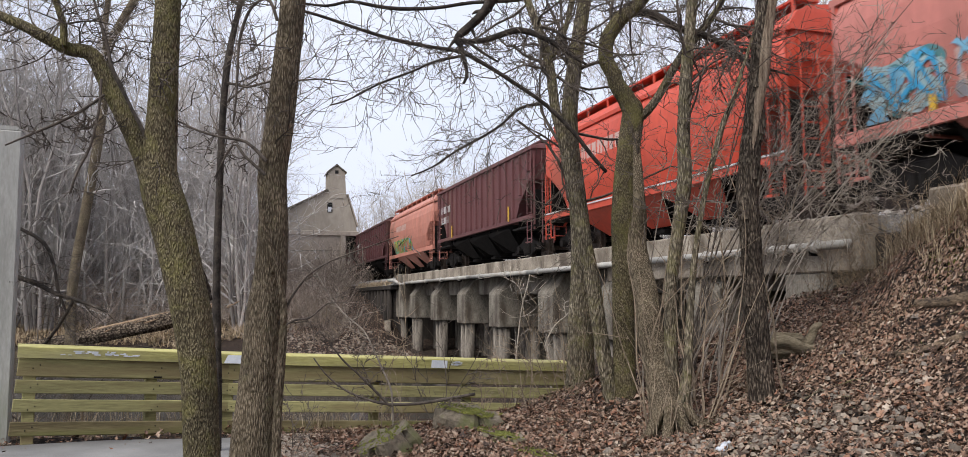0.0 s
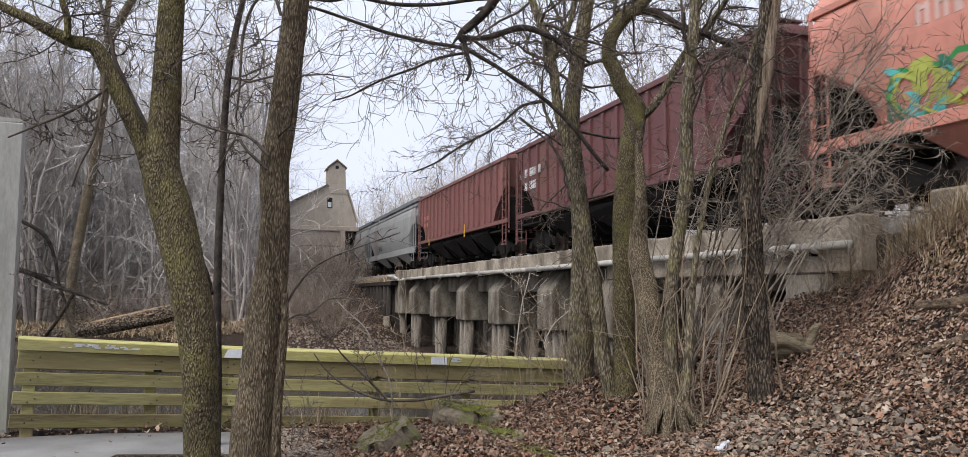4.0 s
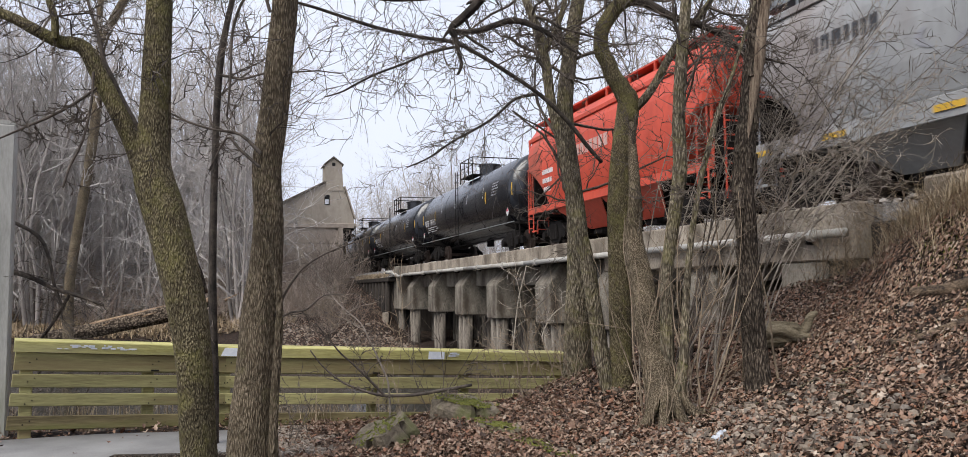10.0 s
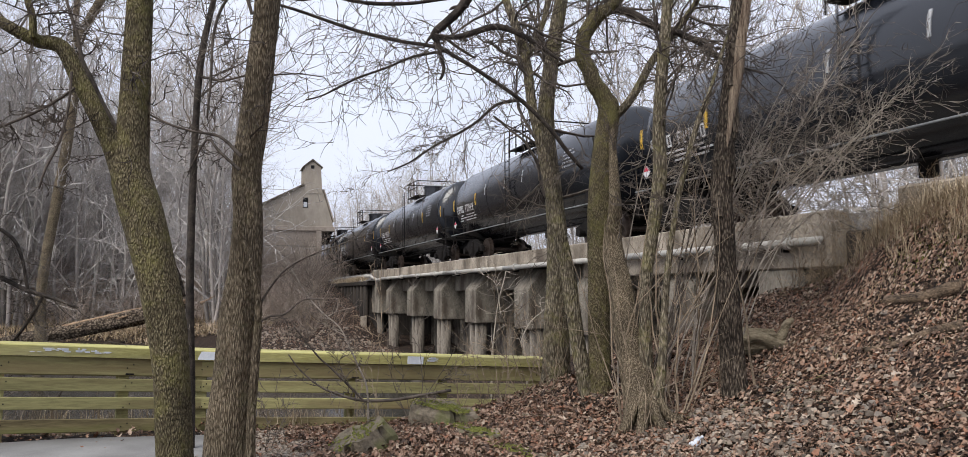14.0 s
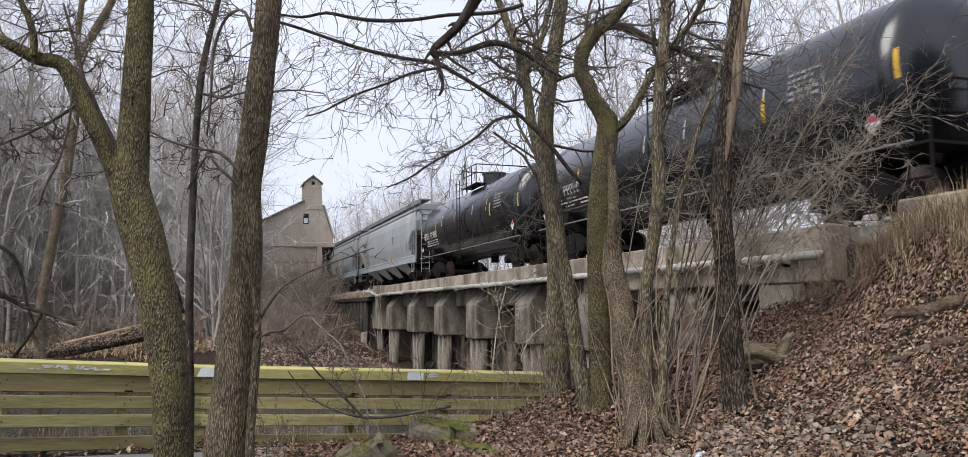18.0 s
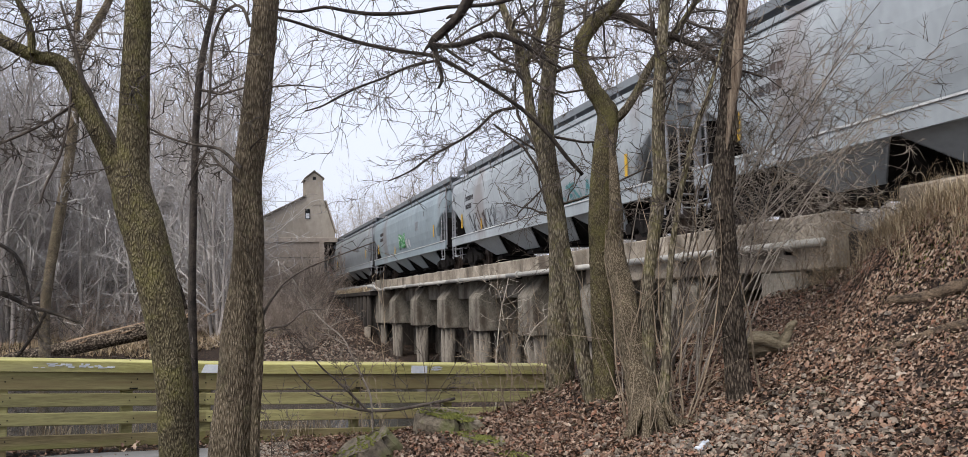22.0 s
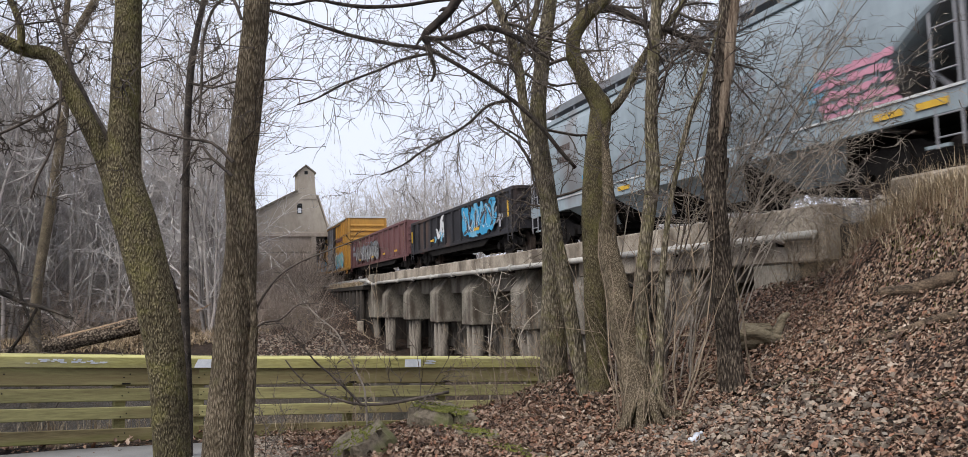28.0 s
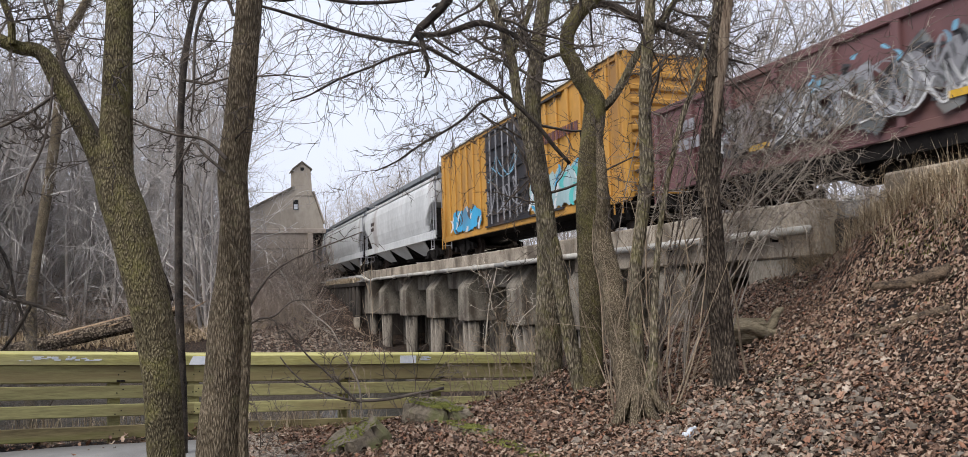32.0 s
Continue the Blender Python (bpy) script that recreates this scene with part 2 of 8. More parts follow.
# pale cool grey puts the haze of distance into the far crowns' colour
M["bark_far"] = noise_mat("hazed_far_bark", (0.3, 0.278, 0.262), (0.52, 0.483, 0.45), 0.7, 8, 0.95, 0.2, stretch=(1, 1, 0.4), per_object=0.25)
M["twig"] = noise_mat("twig", (0.042, 0.034, 0.028), (0.15, 0.122, 0.098), 4, 30, 0.9, 0.0)
M["sucker"] = noise_mat("pale_sucker_bark", (0.13, 0.098, 0.068), (0.32, 0.25, 0.175), 4, 30, 0.9, 0.2)
# lightened for distance haze and to offset the brush's own dense shade
M["brush"] = noise_mat("hazed_brown_brush", (0.3, 0.245, 0.208), (0.53, 0.44, 0.372), 1.0, 20, 0.95, 0.0, per_object=0.3)
M["dry_grass"] = palette_mat("dry_grass", [(0.41, 0.325, 0.215), (0.32, 0.25, 0.163), (0.48, 0.395, 0.28), (0.26, 0.195, 0.13)], 0.9, 3)
M["dry_stem"] = noise_mat("dry_stem", (0.2, 0.145, 0.09), (0.44, 0.335, 0.22), 4, 30, 0.9, 0.1)
# darker brown than the other rails, for the bottom rail only
M["fence_low"] = noise_mat("dark_brown_timber", (0.08, 0.062, 0.03), (0.22, 0.18, 0.09), 2.0, 18, 0.9, 0.5, stretch=(0.25, 2.5, 2.5), c3=(0.15, 0.15, 0.05), c3_amt=0.3, c3_scale=1.5)
M["bush"] = noise_mat("grey_brown_bush_bark", (0.145, 0.122, 0.1), (0.37, 0.32, 0.265), 4, 30, 0.9, 0.0)
M["pale_stem"] = noise_mat("pale_sapling_bark", (0.3, 0.26, 0.21), (0.52, 0.46, 0.38), 4, 30, 0.9, 0.2)
M["bark_dark"] = noise_mat("dead_and_backlit_bark", (0.014, 0.011, 0.009), (0.075, 0.06, 0.048), 8, 50, 0.95, 0.9, bump_dist=0.02)
M["brush_dark"] = noise_mat("dark_brown_brush", (0.12, 0.094, 0.075), (0.29, 0.23, 0.182), 1.0, 20, 0.95, 0.0, per_object=0.35)
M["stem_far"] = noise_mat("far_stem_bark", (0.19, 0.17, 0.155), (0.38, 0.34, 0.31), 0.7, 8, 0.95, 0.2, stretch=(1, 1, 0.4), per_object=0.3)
M["bark_pale"] = bark_mat("pale_rotten_wood", (0.05, 0.037, 0.027), (0.22, 0.172, 0.127), (0.38, 0.31, 0.24), (0.15, 0.13, 0.07), 0.2, 9.0, 1.0, 0.08)
M["field_stone"] = palette_mat("field_stone", [(0.25, 0.2, 0.155), (0.18, 0.145, 0.112), (0.31, 0.258, 0.205), (0.13, 0.105, 0.083), (0.22, 0.19, 0.16)], 0.9, 30)
M["bank_grass"] = palette_mat("bank_grass", [(0.42, 0.32, 0.205), (0.33, 0.25, 0.155), (0.23, 0.17, 0.108), (0.48, 0.38, 0.255), (0.28, 0.21, 0.14)], 0.9, 3)
M["leaves"] = palette_mat("fallen_leaves", [(0.17, 0.1, 0.066), (0.22, 0.136, 0.09), (0.27, 0.178, 0.124), (0.115, 0.068, 0.046), (0.32, 0.23, 0.168),
                                            (0.235, 0.115, 0.07), (0.19, 0.116, 0.078), (0.34, 0.265, 0.2), (0.06, 0.037, 0.026), (0.27, 0.175, 0.125), (0.05, 0.032, 0.023), (0.095, 0.059, 0.04)], 0.62, 45)
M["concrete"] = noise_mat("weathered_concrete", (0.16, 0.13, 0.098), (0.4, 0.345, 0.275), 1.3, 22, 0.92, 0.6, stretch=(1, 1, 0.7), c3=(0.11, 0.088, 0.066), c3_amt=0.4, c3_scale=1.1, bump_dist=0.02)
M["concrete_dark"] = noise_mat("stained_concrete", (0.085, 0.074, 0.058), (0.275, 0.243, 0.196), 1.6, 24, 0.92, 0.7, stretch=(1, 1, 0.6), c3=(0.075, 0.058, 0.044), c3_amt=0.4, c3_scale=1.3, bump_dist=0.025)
M["tower"] = noise_mat("tower_concrete", (0.31, 0.268, 0.218), (0.44, 0.387, 0.318), 0.35, 3, 0.92, 0.3, stretch=(1, 1, 0.5), c3=(0.3, 0.255, 0.205), c3_amt=0.25, c3_scale=0.3)
M["tower_low"] = noise_mat("tower_base_concrete", (0.27, 0.222, 0.18), (0.43, 0.365, 0.3), 0.35, 3, 0.92, 0.3, c3=(0.27, 0.222, 0.182), c3_amt=0.3, c3_scale=0.3)
M["pile"] = noise_mat("timber_pile", (0.055, 0.045, 0.037), (0.25, 0.218, 0.178), 2, 20, 0.95, 0.8, stretch=(2, 2, 0.35), bump_dist=0.03)
# near-black base for the bulkhead timbers and the blocks under the deck
M["timber_dark"] = noise_mat("near_black_timber", (0.01, 0.008, 0.007), (0.05, 0.04, 0.032), 2, 20, 0.9, 0.6, stretch=(2, 2, 0.3), bump_dist=0.02)
M["pipe"] = noise_mat("grey_painted_pipe", (0.3, 0.285, 0.255), (0.44, 0.42, 0.38), 1.5, 20, 0.7, 0.2, c3=(0.22, 0.19, 0.155), c3_amt=0.25)
M["fence"] = noise_mat("algae_green_timber", (0.17, 0.152, 0.068), (0.385, 0.358, 0.16), 2.0, 18, 0.9, 0.5, stretch=(0.25, 2.5, 2.5), c3=(0.2, 0.15, 0.075), c3_amt=0.45, c3_scale=1.2, per_object=0.22)
M["fence_cap"] = noise_mat("lichen_yellow_board", (0.27, 0.25, 0.085), (0.52, 0.48, 0.19), 2.0, 25, 0.85, 0.4, stretch=(0.4, 2.5, 2.5), c3=(0.3, 0.27, 0.15), c3_amt=0.4, c3_scale=1.4)
M["paint_patch"] = noise_mat("pale_paint_patch", (0.5, 0.53, 0.58), (0.66, 0.68, 0.7), 4, 30, 0.8, 0.2)
M["post"] = noise_mat("grey_post", (0.27, 0.265, 0.24), (0.42, 0.41, 0.38), 1.5, 18, 0.85, 0.4, stretch=(2, 2, 0.4), c3=(0.2, 0.21, 0.15), c3_amt=0.2)
M["dead_wood"] = noise_mat("weathered_dead_wood", (0.12, 0.072, 0.042), (0.38, 0.27, 0.175), 2, 22, 0.95, 0.9, stretch=(1, 1, 1), bump_dist=0.02)
M["split_wood"] = noise_mat("split_dead_wood", (0.075, 0.045, 0.03), (0.37, 0.29, 0.21), 5, 30, 0.95, 0.9, stretch=(5, 5, 0.5), bump_dist=0.03)
M["log_wood"] = noise_mat("rotten_log_wood", (0.03, 0.021, 0.015), (0.23, 0.165, 0.11), 7, 35, 0.95, 1.0, stretch=(2, 0.7, 2), c3=(0.09, 0.075, 0.045), c3_amt=0.3, bump_dist=0.03)
M["stump"] = noise_mat("weathered_stump_wood", (0.1, 0.08, 0.05), (0.33, 0.275, 0.185), 4, 30, 0.95, 0.9, stretch=(0.5, 3, 3), bump_dist=0.02)
M["rock"] = noise_mat("old_mossy_concrete", (0.09, 0.074, 0.052), (0.25, 0.208, 0.155), 3, 25, 0.95, 0.8, c3=(0.1, 0.11, 0.035), c3_amt=0.35, c3_scale=3, bump_dist=0.02)
M["moss"] = noise_mat("bright_moss", (0.085, 0.092, 0.018), (0.21, 0.215, 0.05), 6, 60, 1.0, 1.0, bump_dist=0.02)
M["rust_leaf"] = noise_mat("rust_leaf", (0.24, 0.12, 0.07), (0.42, 0.25, 0.165), 9, 60, 0.6, 0.3, per_object=0.25)
M["tan_leaf"] = noise_mat("tan_leaf", (0.3, 0.235, 0.18), (0.46, 0.38, 0.3), 9, 60, 0.6, 0.3, per_object=0.2)
M["brown_leaf"] = noise_mat("brown_leaf", (0.17, 0.11, 0.078), (0.3, 0.205, 0.15), 9, 60, 0.6, 0.3, per_object=0.25)
M["gravel"] = palette_mat("gravel", [(0.34, 0.31, 0.28), (0.24, 0.22, 0.2), (0.42, 0.39, 0.35), (0.17, 0.155, 0.14)], 0.9, 20)
M["ballast"] = noise_mat("track_ballast", (0.12, 0.11, 0.1), (0.32, 0.3, 0.28), 5, 30, 0.95, 1.0, bump_dist=0.05)
M["rail"] = noise_mat("rusty_rail", (0.1, 0.06, 0.04), (0.2, 0.13, 0.09), 2, 20, 0.6, 0.2, metal=0.6)
# near-black base holds both grime and the shade under the cars
M["steel_dark"] = noise_mat("dirty_shaded_steel", (0.006, 0.005, 0.005), (0.02, 0.0175, 0.016), 2, 15, 0.9, 0.3, spec=0.15)
M["wheel"] = noise_mat("wheel_steel", (0.04, 0.03, 0.025), (0.12, 0.09, 0.075), 2, 15, 0.5, 0.2, metal=0.5)
M["plastic"] = noise_mat("crumpled_clear_plastic", (0.38, 0.41, 0.46), (0.6, 0.63, 0.68), 6, 60, 0.15, 0.5, spec=0.5)
# flat black that stands in for shade inside openings and behind the bulkhead
M["black"] = noise_mat("unlit_void_black", (0.01, 0.01, 0.01), (0.02, 0.02, 0.02), 2, 10, 0.9, 0.0)


# ================= building blocks =================
def part(name, bm, material, parent=None, label="", smooth=False):
    """One mesh object from a bmesh."""
    me = bpy.data.meshes.new(name)
    bm.to_mesh(me)
    bm.free()
    if smooth:
        me.polygons.foreach_set("use_smooth", [True] * len(me.polygons))
    me.materials.append(material)
    ob = new(name, me)
    if parent:
        ob.parent = parent
    if label:
        ob["label"] = label
    return ob


def share(name, ob, parent, m=None):
    """Another object on the same mesh."""
    o = new(name, ob.data)
    o.parent = parent
    if m is not None:
        o.matrix_basis = m
    return o


def pydata(name, verts, faces, material, parent=None, label="", smooth=False):
    me = bpy.data.meshes.new(name)
    me.from_pydata(verts, [], faces)
    if smooth:
        me.polygons.foreach_set("use_smooth", [True] * len(me.polygons))
    me.materials.append(material)
    ob = new(name, me)
    if parent:
        ob.parent = parent
    if label:
        ob["label"] = label
    return ob


def box(bm, x0, x1, y0, y1, z0, z1, bevel=0.0, m=None):
    r = bmesh.ops.create_cube(bm, size=1.0)
    vs = r["verts"]
    mat = Matrix.Translation(((x0 + x1) / 2, (y0 + y1) / 2, (z0 + z1) / 2)) @ Matrix.Diagonal((abs(x1 - x0), abs(y1 - y0), abs(z1 - z0), 1))
    if m is not None:
        mat = m @ mat
    bmesh.ops.transform(bm, matrix=mat, verts=vs)
    if bevel:
        es = list({e for v in vs for e in v.link_edges})
        bmesh.ops.bevel(bm, geom=es, offset=bevel, segments=1, affect="EDGES")
    return bm


def cyl(bm, a, b, r, seg=10, r2=None, caps=True):
    """Cylinder or cone from point a to point b."""
    a, b = Vector(a), Vector(b)
    m = Matrix.Translation((a + b) / 2) @ (b - a).to_track_quat("Z", "Y").to_matrix().to_4x4()
    bmesh.ops.create_cone(bm, cap_ends=caps, segments=seg, radius1=r, radius2=r if r2 is None else r2, depth=(b - a).length, matrix=m)
    return bm


def prism(bm, outline, y0, y1, m=None):
    """Extrude an outline of (x, z) from y0 to y1."""
    f = []
    for y in (y0, y1):
        f.append([bm.verts.new((m @ Vector((x, y, z))) if m is not None else (x, y, z)) for x, z in outline])
    k = len(outline)
    bm.faces.new(f[0])
    bm.faces.new(f[1][::-1])
    for i in range(k):
        bm.faces.new((f[0][(i + 1) % k], f[0][i], f[1][i], f[1][(i + 1) % k]))
    bmesh.ops.recalc_face_normals(bm, faces=bm.faces)
    return bm


def prism_x(bm, outline, x0, x1):
    """Extrude an outline of (y, z) from x0 to x1."""
    f = []
    for x in (x0, x1):
        f.append([bm.verts.new((x, y, z)) for y, z in outline])
    k = len(outline)
    bm.faces.new(f[0])
    bm.faces.new(f[1][::-1])
    for i in range(k):
        bm.faces.new((f[0][(i + 1) % k], f[0][i], f[1][i], f[1][(i + 1) % k]))
    bmesh.ops.recalc_face_normals(bm, faces=bm.faces)
    return bm


TURN = 19.42  # the track's bearing, degrees left of the view's first axis
TRACK = pose(0, 0, 0, 0, 0, TURN)
CT, ST = math.cos(radians(TURN)), math.sin(radians(TURN))


def us(x, y):
    """Across and along the track."""
    return x * CT + y * ST, -x * ST + y * CT


def xy(u, s):
    return u * CT - s * ST, u * ST + s * CT


RAIL = 3.02      # top of rail
AXIS = 11.9      # track centre, across
FACE = 9.3       # near face of the trestle

# ================= ground, path, creek =================
def tab(v, xs, ys):
    return np.interp(v, xs, ys)


def ground(x, y):
    """Height of the ground; x and y may be arrays."""
    u, s = us(np.asarray(x, float), np.asarray(y, float))
    reach = np.where(s > 33, np.maximum(33.0, s - tab(u, [-6, 3], [20.5, 0.0])), s)   # the creek bends away on the trail's side
    base = tab(reach, [7, 11.3, 12.2, 14.5, 33, 36, 42, 56, 90, 200, 900], [0, -0.12, -0.4, -1.7, -1.7, -1.2, -0.55, 0.45, 0.9, 1.2, 2.0])
    base = base - tab(u, [-1.5, 3.0, 5.5], [0.0, 0.2, 0.1]) * tab(s, [8.5, 11], [0, 1]) * tab(s, [11.5, 13], [1, 0])
    # the fill falls away round its toe
    edge = s + np.clip(9.25 - u, 0, 1.6) * 0.7
    wall = tab(edge, [-80, 6, 8.7, 9.5, 9.9, 10.5, 11.1, 12.3, 14.2, 21, 28, 40, 43.6, 46, 50, 57, 60.5, 900],
               [2.55, 2.55, 2.4, 1.78, 1.62, 1.55, 1.42, 1.0, 0.55, -0.25, -1.15, -1.35, -1.2, -0.5, 0.8, 1.9, RAIL - 0.4, RAIL - 0.4])
    shelf = 6.0 - 1.1 * tab(s, [8.8, 9.8], [0, 1]) * tab(s, [13, 16], [1, 0])
    rise = tab((u - 3.2) / shelf, [0, 0.17, 0.38, 0.5, 0.74, 0.93, 1.0], [0, 0.05, 0.16, 0.25, 0.58, 0.93, 1.0])
    far = tab(u, [15.2, 20], [0, 1])
    z = base + (wall - base) * rise
    z = z * (1 - far) + np.minimum(z, base) * far
    # low bank of leaves beside the path
    z = z + 0.26 * np.exp(-((u - 2.9) / 1.2) ** 2 - ((s - 8.9) / 1.0) ** 2) + 0.36 * np.exp(-((u - 5.2) / 1.7) ** 2 - ((s - 10.2) / 1.3) ** 2)
    # leafy swell under the hollow stump
    z = z + 0.36 * np.exp(-((u - 7.1) / 1.2) ** 2 - ((s - 8.75) / 0.75) ** 2)
    # shoulder of fill against the kerb wall
    z = z + 0.42 * tab(u, [7.4, 9.0, 9.4, 9.6], [0, 1, 1, 0]) * tab(s, [7.6, 8.8], [1, 0])
    return z


def gz(x, y):
    return float(ground(x, y))


def steps(*spans):
    out = []
    for a, b, d in spans:
        out += list(np.arange(a, b, d))
    return np.array(out + [spans[-1][1]])


def build_ground():
    gu = steps((-900, -100, 80), (-100, -40, 6), (-40, -8, 1.0), (-8, 16, 0.25), (16, 40, 2), (40, 100, 10), (100, 900, 100))
    gs = steps((-900, -100, 100), (-100, -6, 6), (-6, 14, 0.22), (14, 60, 0.7), (60, 120, 4), (120, 900, 60))
    uu, ss = np.meshgrid(gu, gs)
    x, y = xy(uu, ss)
    z = ground(x, y)
    near = (np.abs(uu) < 40) & (ss > -10) & (ss < 70)
    rng = np.random.default_rng(4)
    z = z + np.where(near, 0.02 * rng.standard_normal(z.shape) + 0.03 * np.sin(x * 3.1 + y * 1.7) * np.cos(y * 2.3 - x), 0)
    onpath = (uu < 0.4) & (ss > 8.0) & (ss < 10.9)
    z = np.where(onpath, ground(x, y) - 0.03, z)
    n, k = uu.shape
    verts = np.stack([x, y, z], -1).reshape(-1, 3)
    i = np.arange((n - 1) * (k - 1))
    r, c = i // (k - 1), i % (k - 1)
    a = r * k + c
    faces = np.stack([a, a + 1, a + k + 1, a + k], -1)
    tagged(pydata("ground", verts.tolist(), faces.tolist(), M["earth"], smooth=True), "brown leaf-strewn earth bank sloping down to a creek", "ground", kind="structure")

    bm = bmesh.new()
    rows = []
    for u in np.arange(-16, 0.41, 0.4):
        sn = 8.45 + 0.5 * max(0, (u + 0.6) / 1.8) ** 2
        rows.append([bm.verts.new((*xy(u, s), gz(*xy(u, s)) + dz)) for s, dz in ((sn, -0.05), (sn + 0.02, 0.02), (9.6, 0.035), (10.7, 0.02), (10.72, -0.05))])
    for p, q in zip(rows, rows[1:]):
        for j in range(4):
            bm.faces.new((p[j], q[j], q[j + 1], p[j + 1]))
    tagged(part("path", bm, M["asphalt"], smooth=True), "grey worn asphalt trail beside a timber fence", "path", kind="structure")

    bm = bmesh.new()
    vs = [bm.verts.new((*xy(u, s), -1.42)) for u, s in ((-140, 12.5), (16, 12.5), (16, 38), (8, 38), (-6, 58), (-140, 58))]
    bm.faces.new(vs)
    bmesh.ops.recalc_face_normals(bm, faces=bm.faces)
    tagged(part("creek_water", bm, M["water"]), "dark still creek water under the trestle", "water", kind="structure")


build_ground()


# ================= trestle and track =================
def build_trestle():
    t = tagged(new("railway_trestle"), "low weathered concrete trestle with chamfered pier caps on piles", "trestle", kind="structure")
    t.matrix_world = TRACK
    # parapet girders, span by span
    ends = [9.75, 14.2, 18.5, 22.9, 28.0, 32.5, 37.4, 42.3, 44.6]
    for a, b in zip(ends, ends[1:]):
        low = 2.02 if b < 19 else 2.42
        part("parapet_girder", box(bmesh.new(), FACE, FACE + 0.4, a + 0.012, b - 0.012, low, 2.94, 0.025), M["concrete"], t)
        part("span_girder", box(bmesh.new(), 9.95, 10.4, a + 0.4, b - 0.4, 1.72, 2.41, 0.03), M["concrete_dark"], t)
        # unseen wall added on the far side to keep light from under the deck
        part("inner_light_block", box(bmesh.new(), 13.2, 13.7, a + 0.4, b - 0.4, -1.9, 2.41, 0.03), M["timber_dark"], t)
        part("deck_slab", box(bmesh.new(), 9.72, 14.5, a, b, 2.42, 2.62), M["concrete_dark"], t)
        part("far_parapet", box(bmesh.new(), 14.52, 14.9, a + 0.012, b - 0.012, 2.3, 2.94, 0.025), M["concrete"], t)
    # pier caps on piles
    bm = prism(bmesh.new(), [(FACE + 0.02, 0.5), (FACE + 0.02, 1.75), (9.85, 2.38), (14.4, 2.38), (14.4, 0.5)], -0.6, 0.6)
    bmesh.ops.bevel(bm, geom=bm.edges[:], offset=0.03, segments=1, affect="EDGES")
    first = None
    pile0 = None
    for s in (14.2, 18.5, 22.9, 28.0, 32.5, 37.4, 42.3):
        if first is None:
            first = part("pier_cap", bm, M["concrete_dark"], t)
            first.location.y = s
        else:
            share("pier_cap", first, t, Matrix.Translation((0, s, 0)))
        for u in (9.7, 10.9, 12.1, 13.3, 14.1):
            for ds in (-0.3, 0.32):
                if pile0 is None:
                    b2 = cyl(bmesh.new(), (0, 0, -3.0), (0, 0, 0.52), 0.2, 10, 0.23)
                    pile0 = part("pile", b2, M["pile"], t, smooth=True)
                    pile0.location = (u, s + ds, 0)
                else:
                    share("pile", pile0, t, pose(u + 0.06 * math.sin(s * 7 + u), s + ds, 0, 0, 1.5 * math.sin(s * 3 + u * 5), 40 * u))
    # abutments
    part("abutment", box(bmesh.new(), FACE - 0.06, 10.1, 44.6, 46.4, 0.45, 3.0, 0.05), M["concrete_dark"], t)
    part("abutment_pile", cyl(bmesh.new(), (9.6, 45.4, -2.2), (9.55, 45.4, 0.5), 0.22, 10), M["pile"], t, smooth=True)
    # near-black core closing the deck's far end
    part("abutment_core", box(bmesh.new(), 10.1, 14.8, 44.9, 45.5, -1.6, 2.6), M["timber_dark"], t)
    # near-black block filling the dark gap where the trestle meets the hill
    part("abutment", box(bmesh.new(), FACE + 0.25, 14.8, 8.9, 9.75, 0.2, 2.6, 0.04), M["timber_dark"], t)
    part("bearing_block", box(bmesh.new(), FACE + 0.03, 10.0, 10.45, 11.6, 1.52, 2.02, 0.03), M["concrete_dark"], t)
    # wing wall beyond the trestle, half buried
    w = tagged(new("wing_wall"), "low weathered concrete kerb wall along the track bed", "wall", kind="structure")
    w.matrix_world = TRACK
    for a, b in ((-14, -6), (-6, 1.5), (1.5, 8.5)):
        part("wall_block", box(bmesh.new(), FACE, FACE + 0.4, a + 0.01, b - 0.01, 1.9, 3.15, 0.04), M["concrete"], w)

    # grey service pipe clamped along the girders
    p = tagged(new("service_pipe"), "long grey painted pipe clamped along the trestle", "pipe")
    p.matrix_world = TRACK
    pts = [(9.86, 2.45), (17.0, 2.46), (24.0, 2.44), (31.0, 2.46), (38.0, 2.45), (43.2, 2.44)]
    bm = bmesh.new()
    for (a, za), (b, zb) in zip(pts, pts[1:]):
        cyl(bm, (FACE - 0.12, a, za), (FACE - 0.12, b + 0.03, zb), 0.075, 12)
    part("pipe_run", bm, M["pipe"], p, smooth=True)
    bm = bmesh.new()
    for a, b in (((9.18, 43.2, 2.44), (9.1, 44.2, 2.36)), ((9.1, 44.2, 2.36), (8.95, 45.4, 2.62)), ((8.95, 45.4, 2.62), (8.9, 47.0, 2.66))):
        cyl(bm, a, b, 0.085, 12)
    part("pipe_bend", bm, M["pipe"], p, smooth=True)
    c0 = None
    for s in np.arange(10.6, 43, 3.1):
        if c0 is None:
            c0 = part("pipe_collar", cyl(bmesh.new(), (0, -0.06, 0), (0, 0.06, 0), 0.11, 12), M["pipe"], p)
            c0.location = (FACE - 0.12, s, 2.45)
        else:
            share("pipe_collar", c0, p, Matrix.Translation((FACE - 0.12, s, 2.45)))
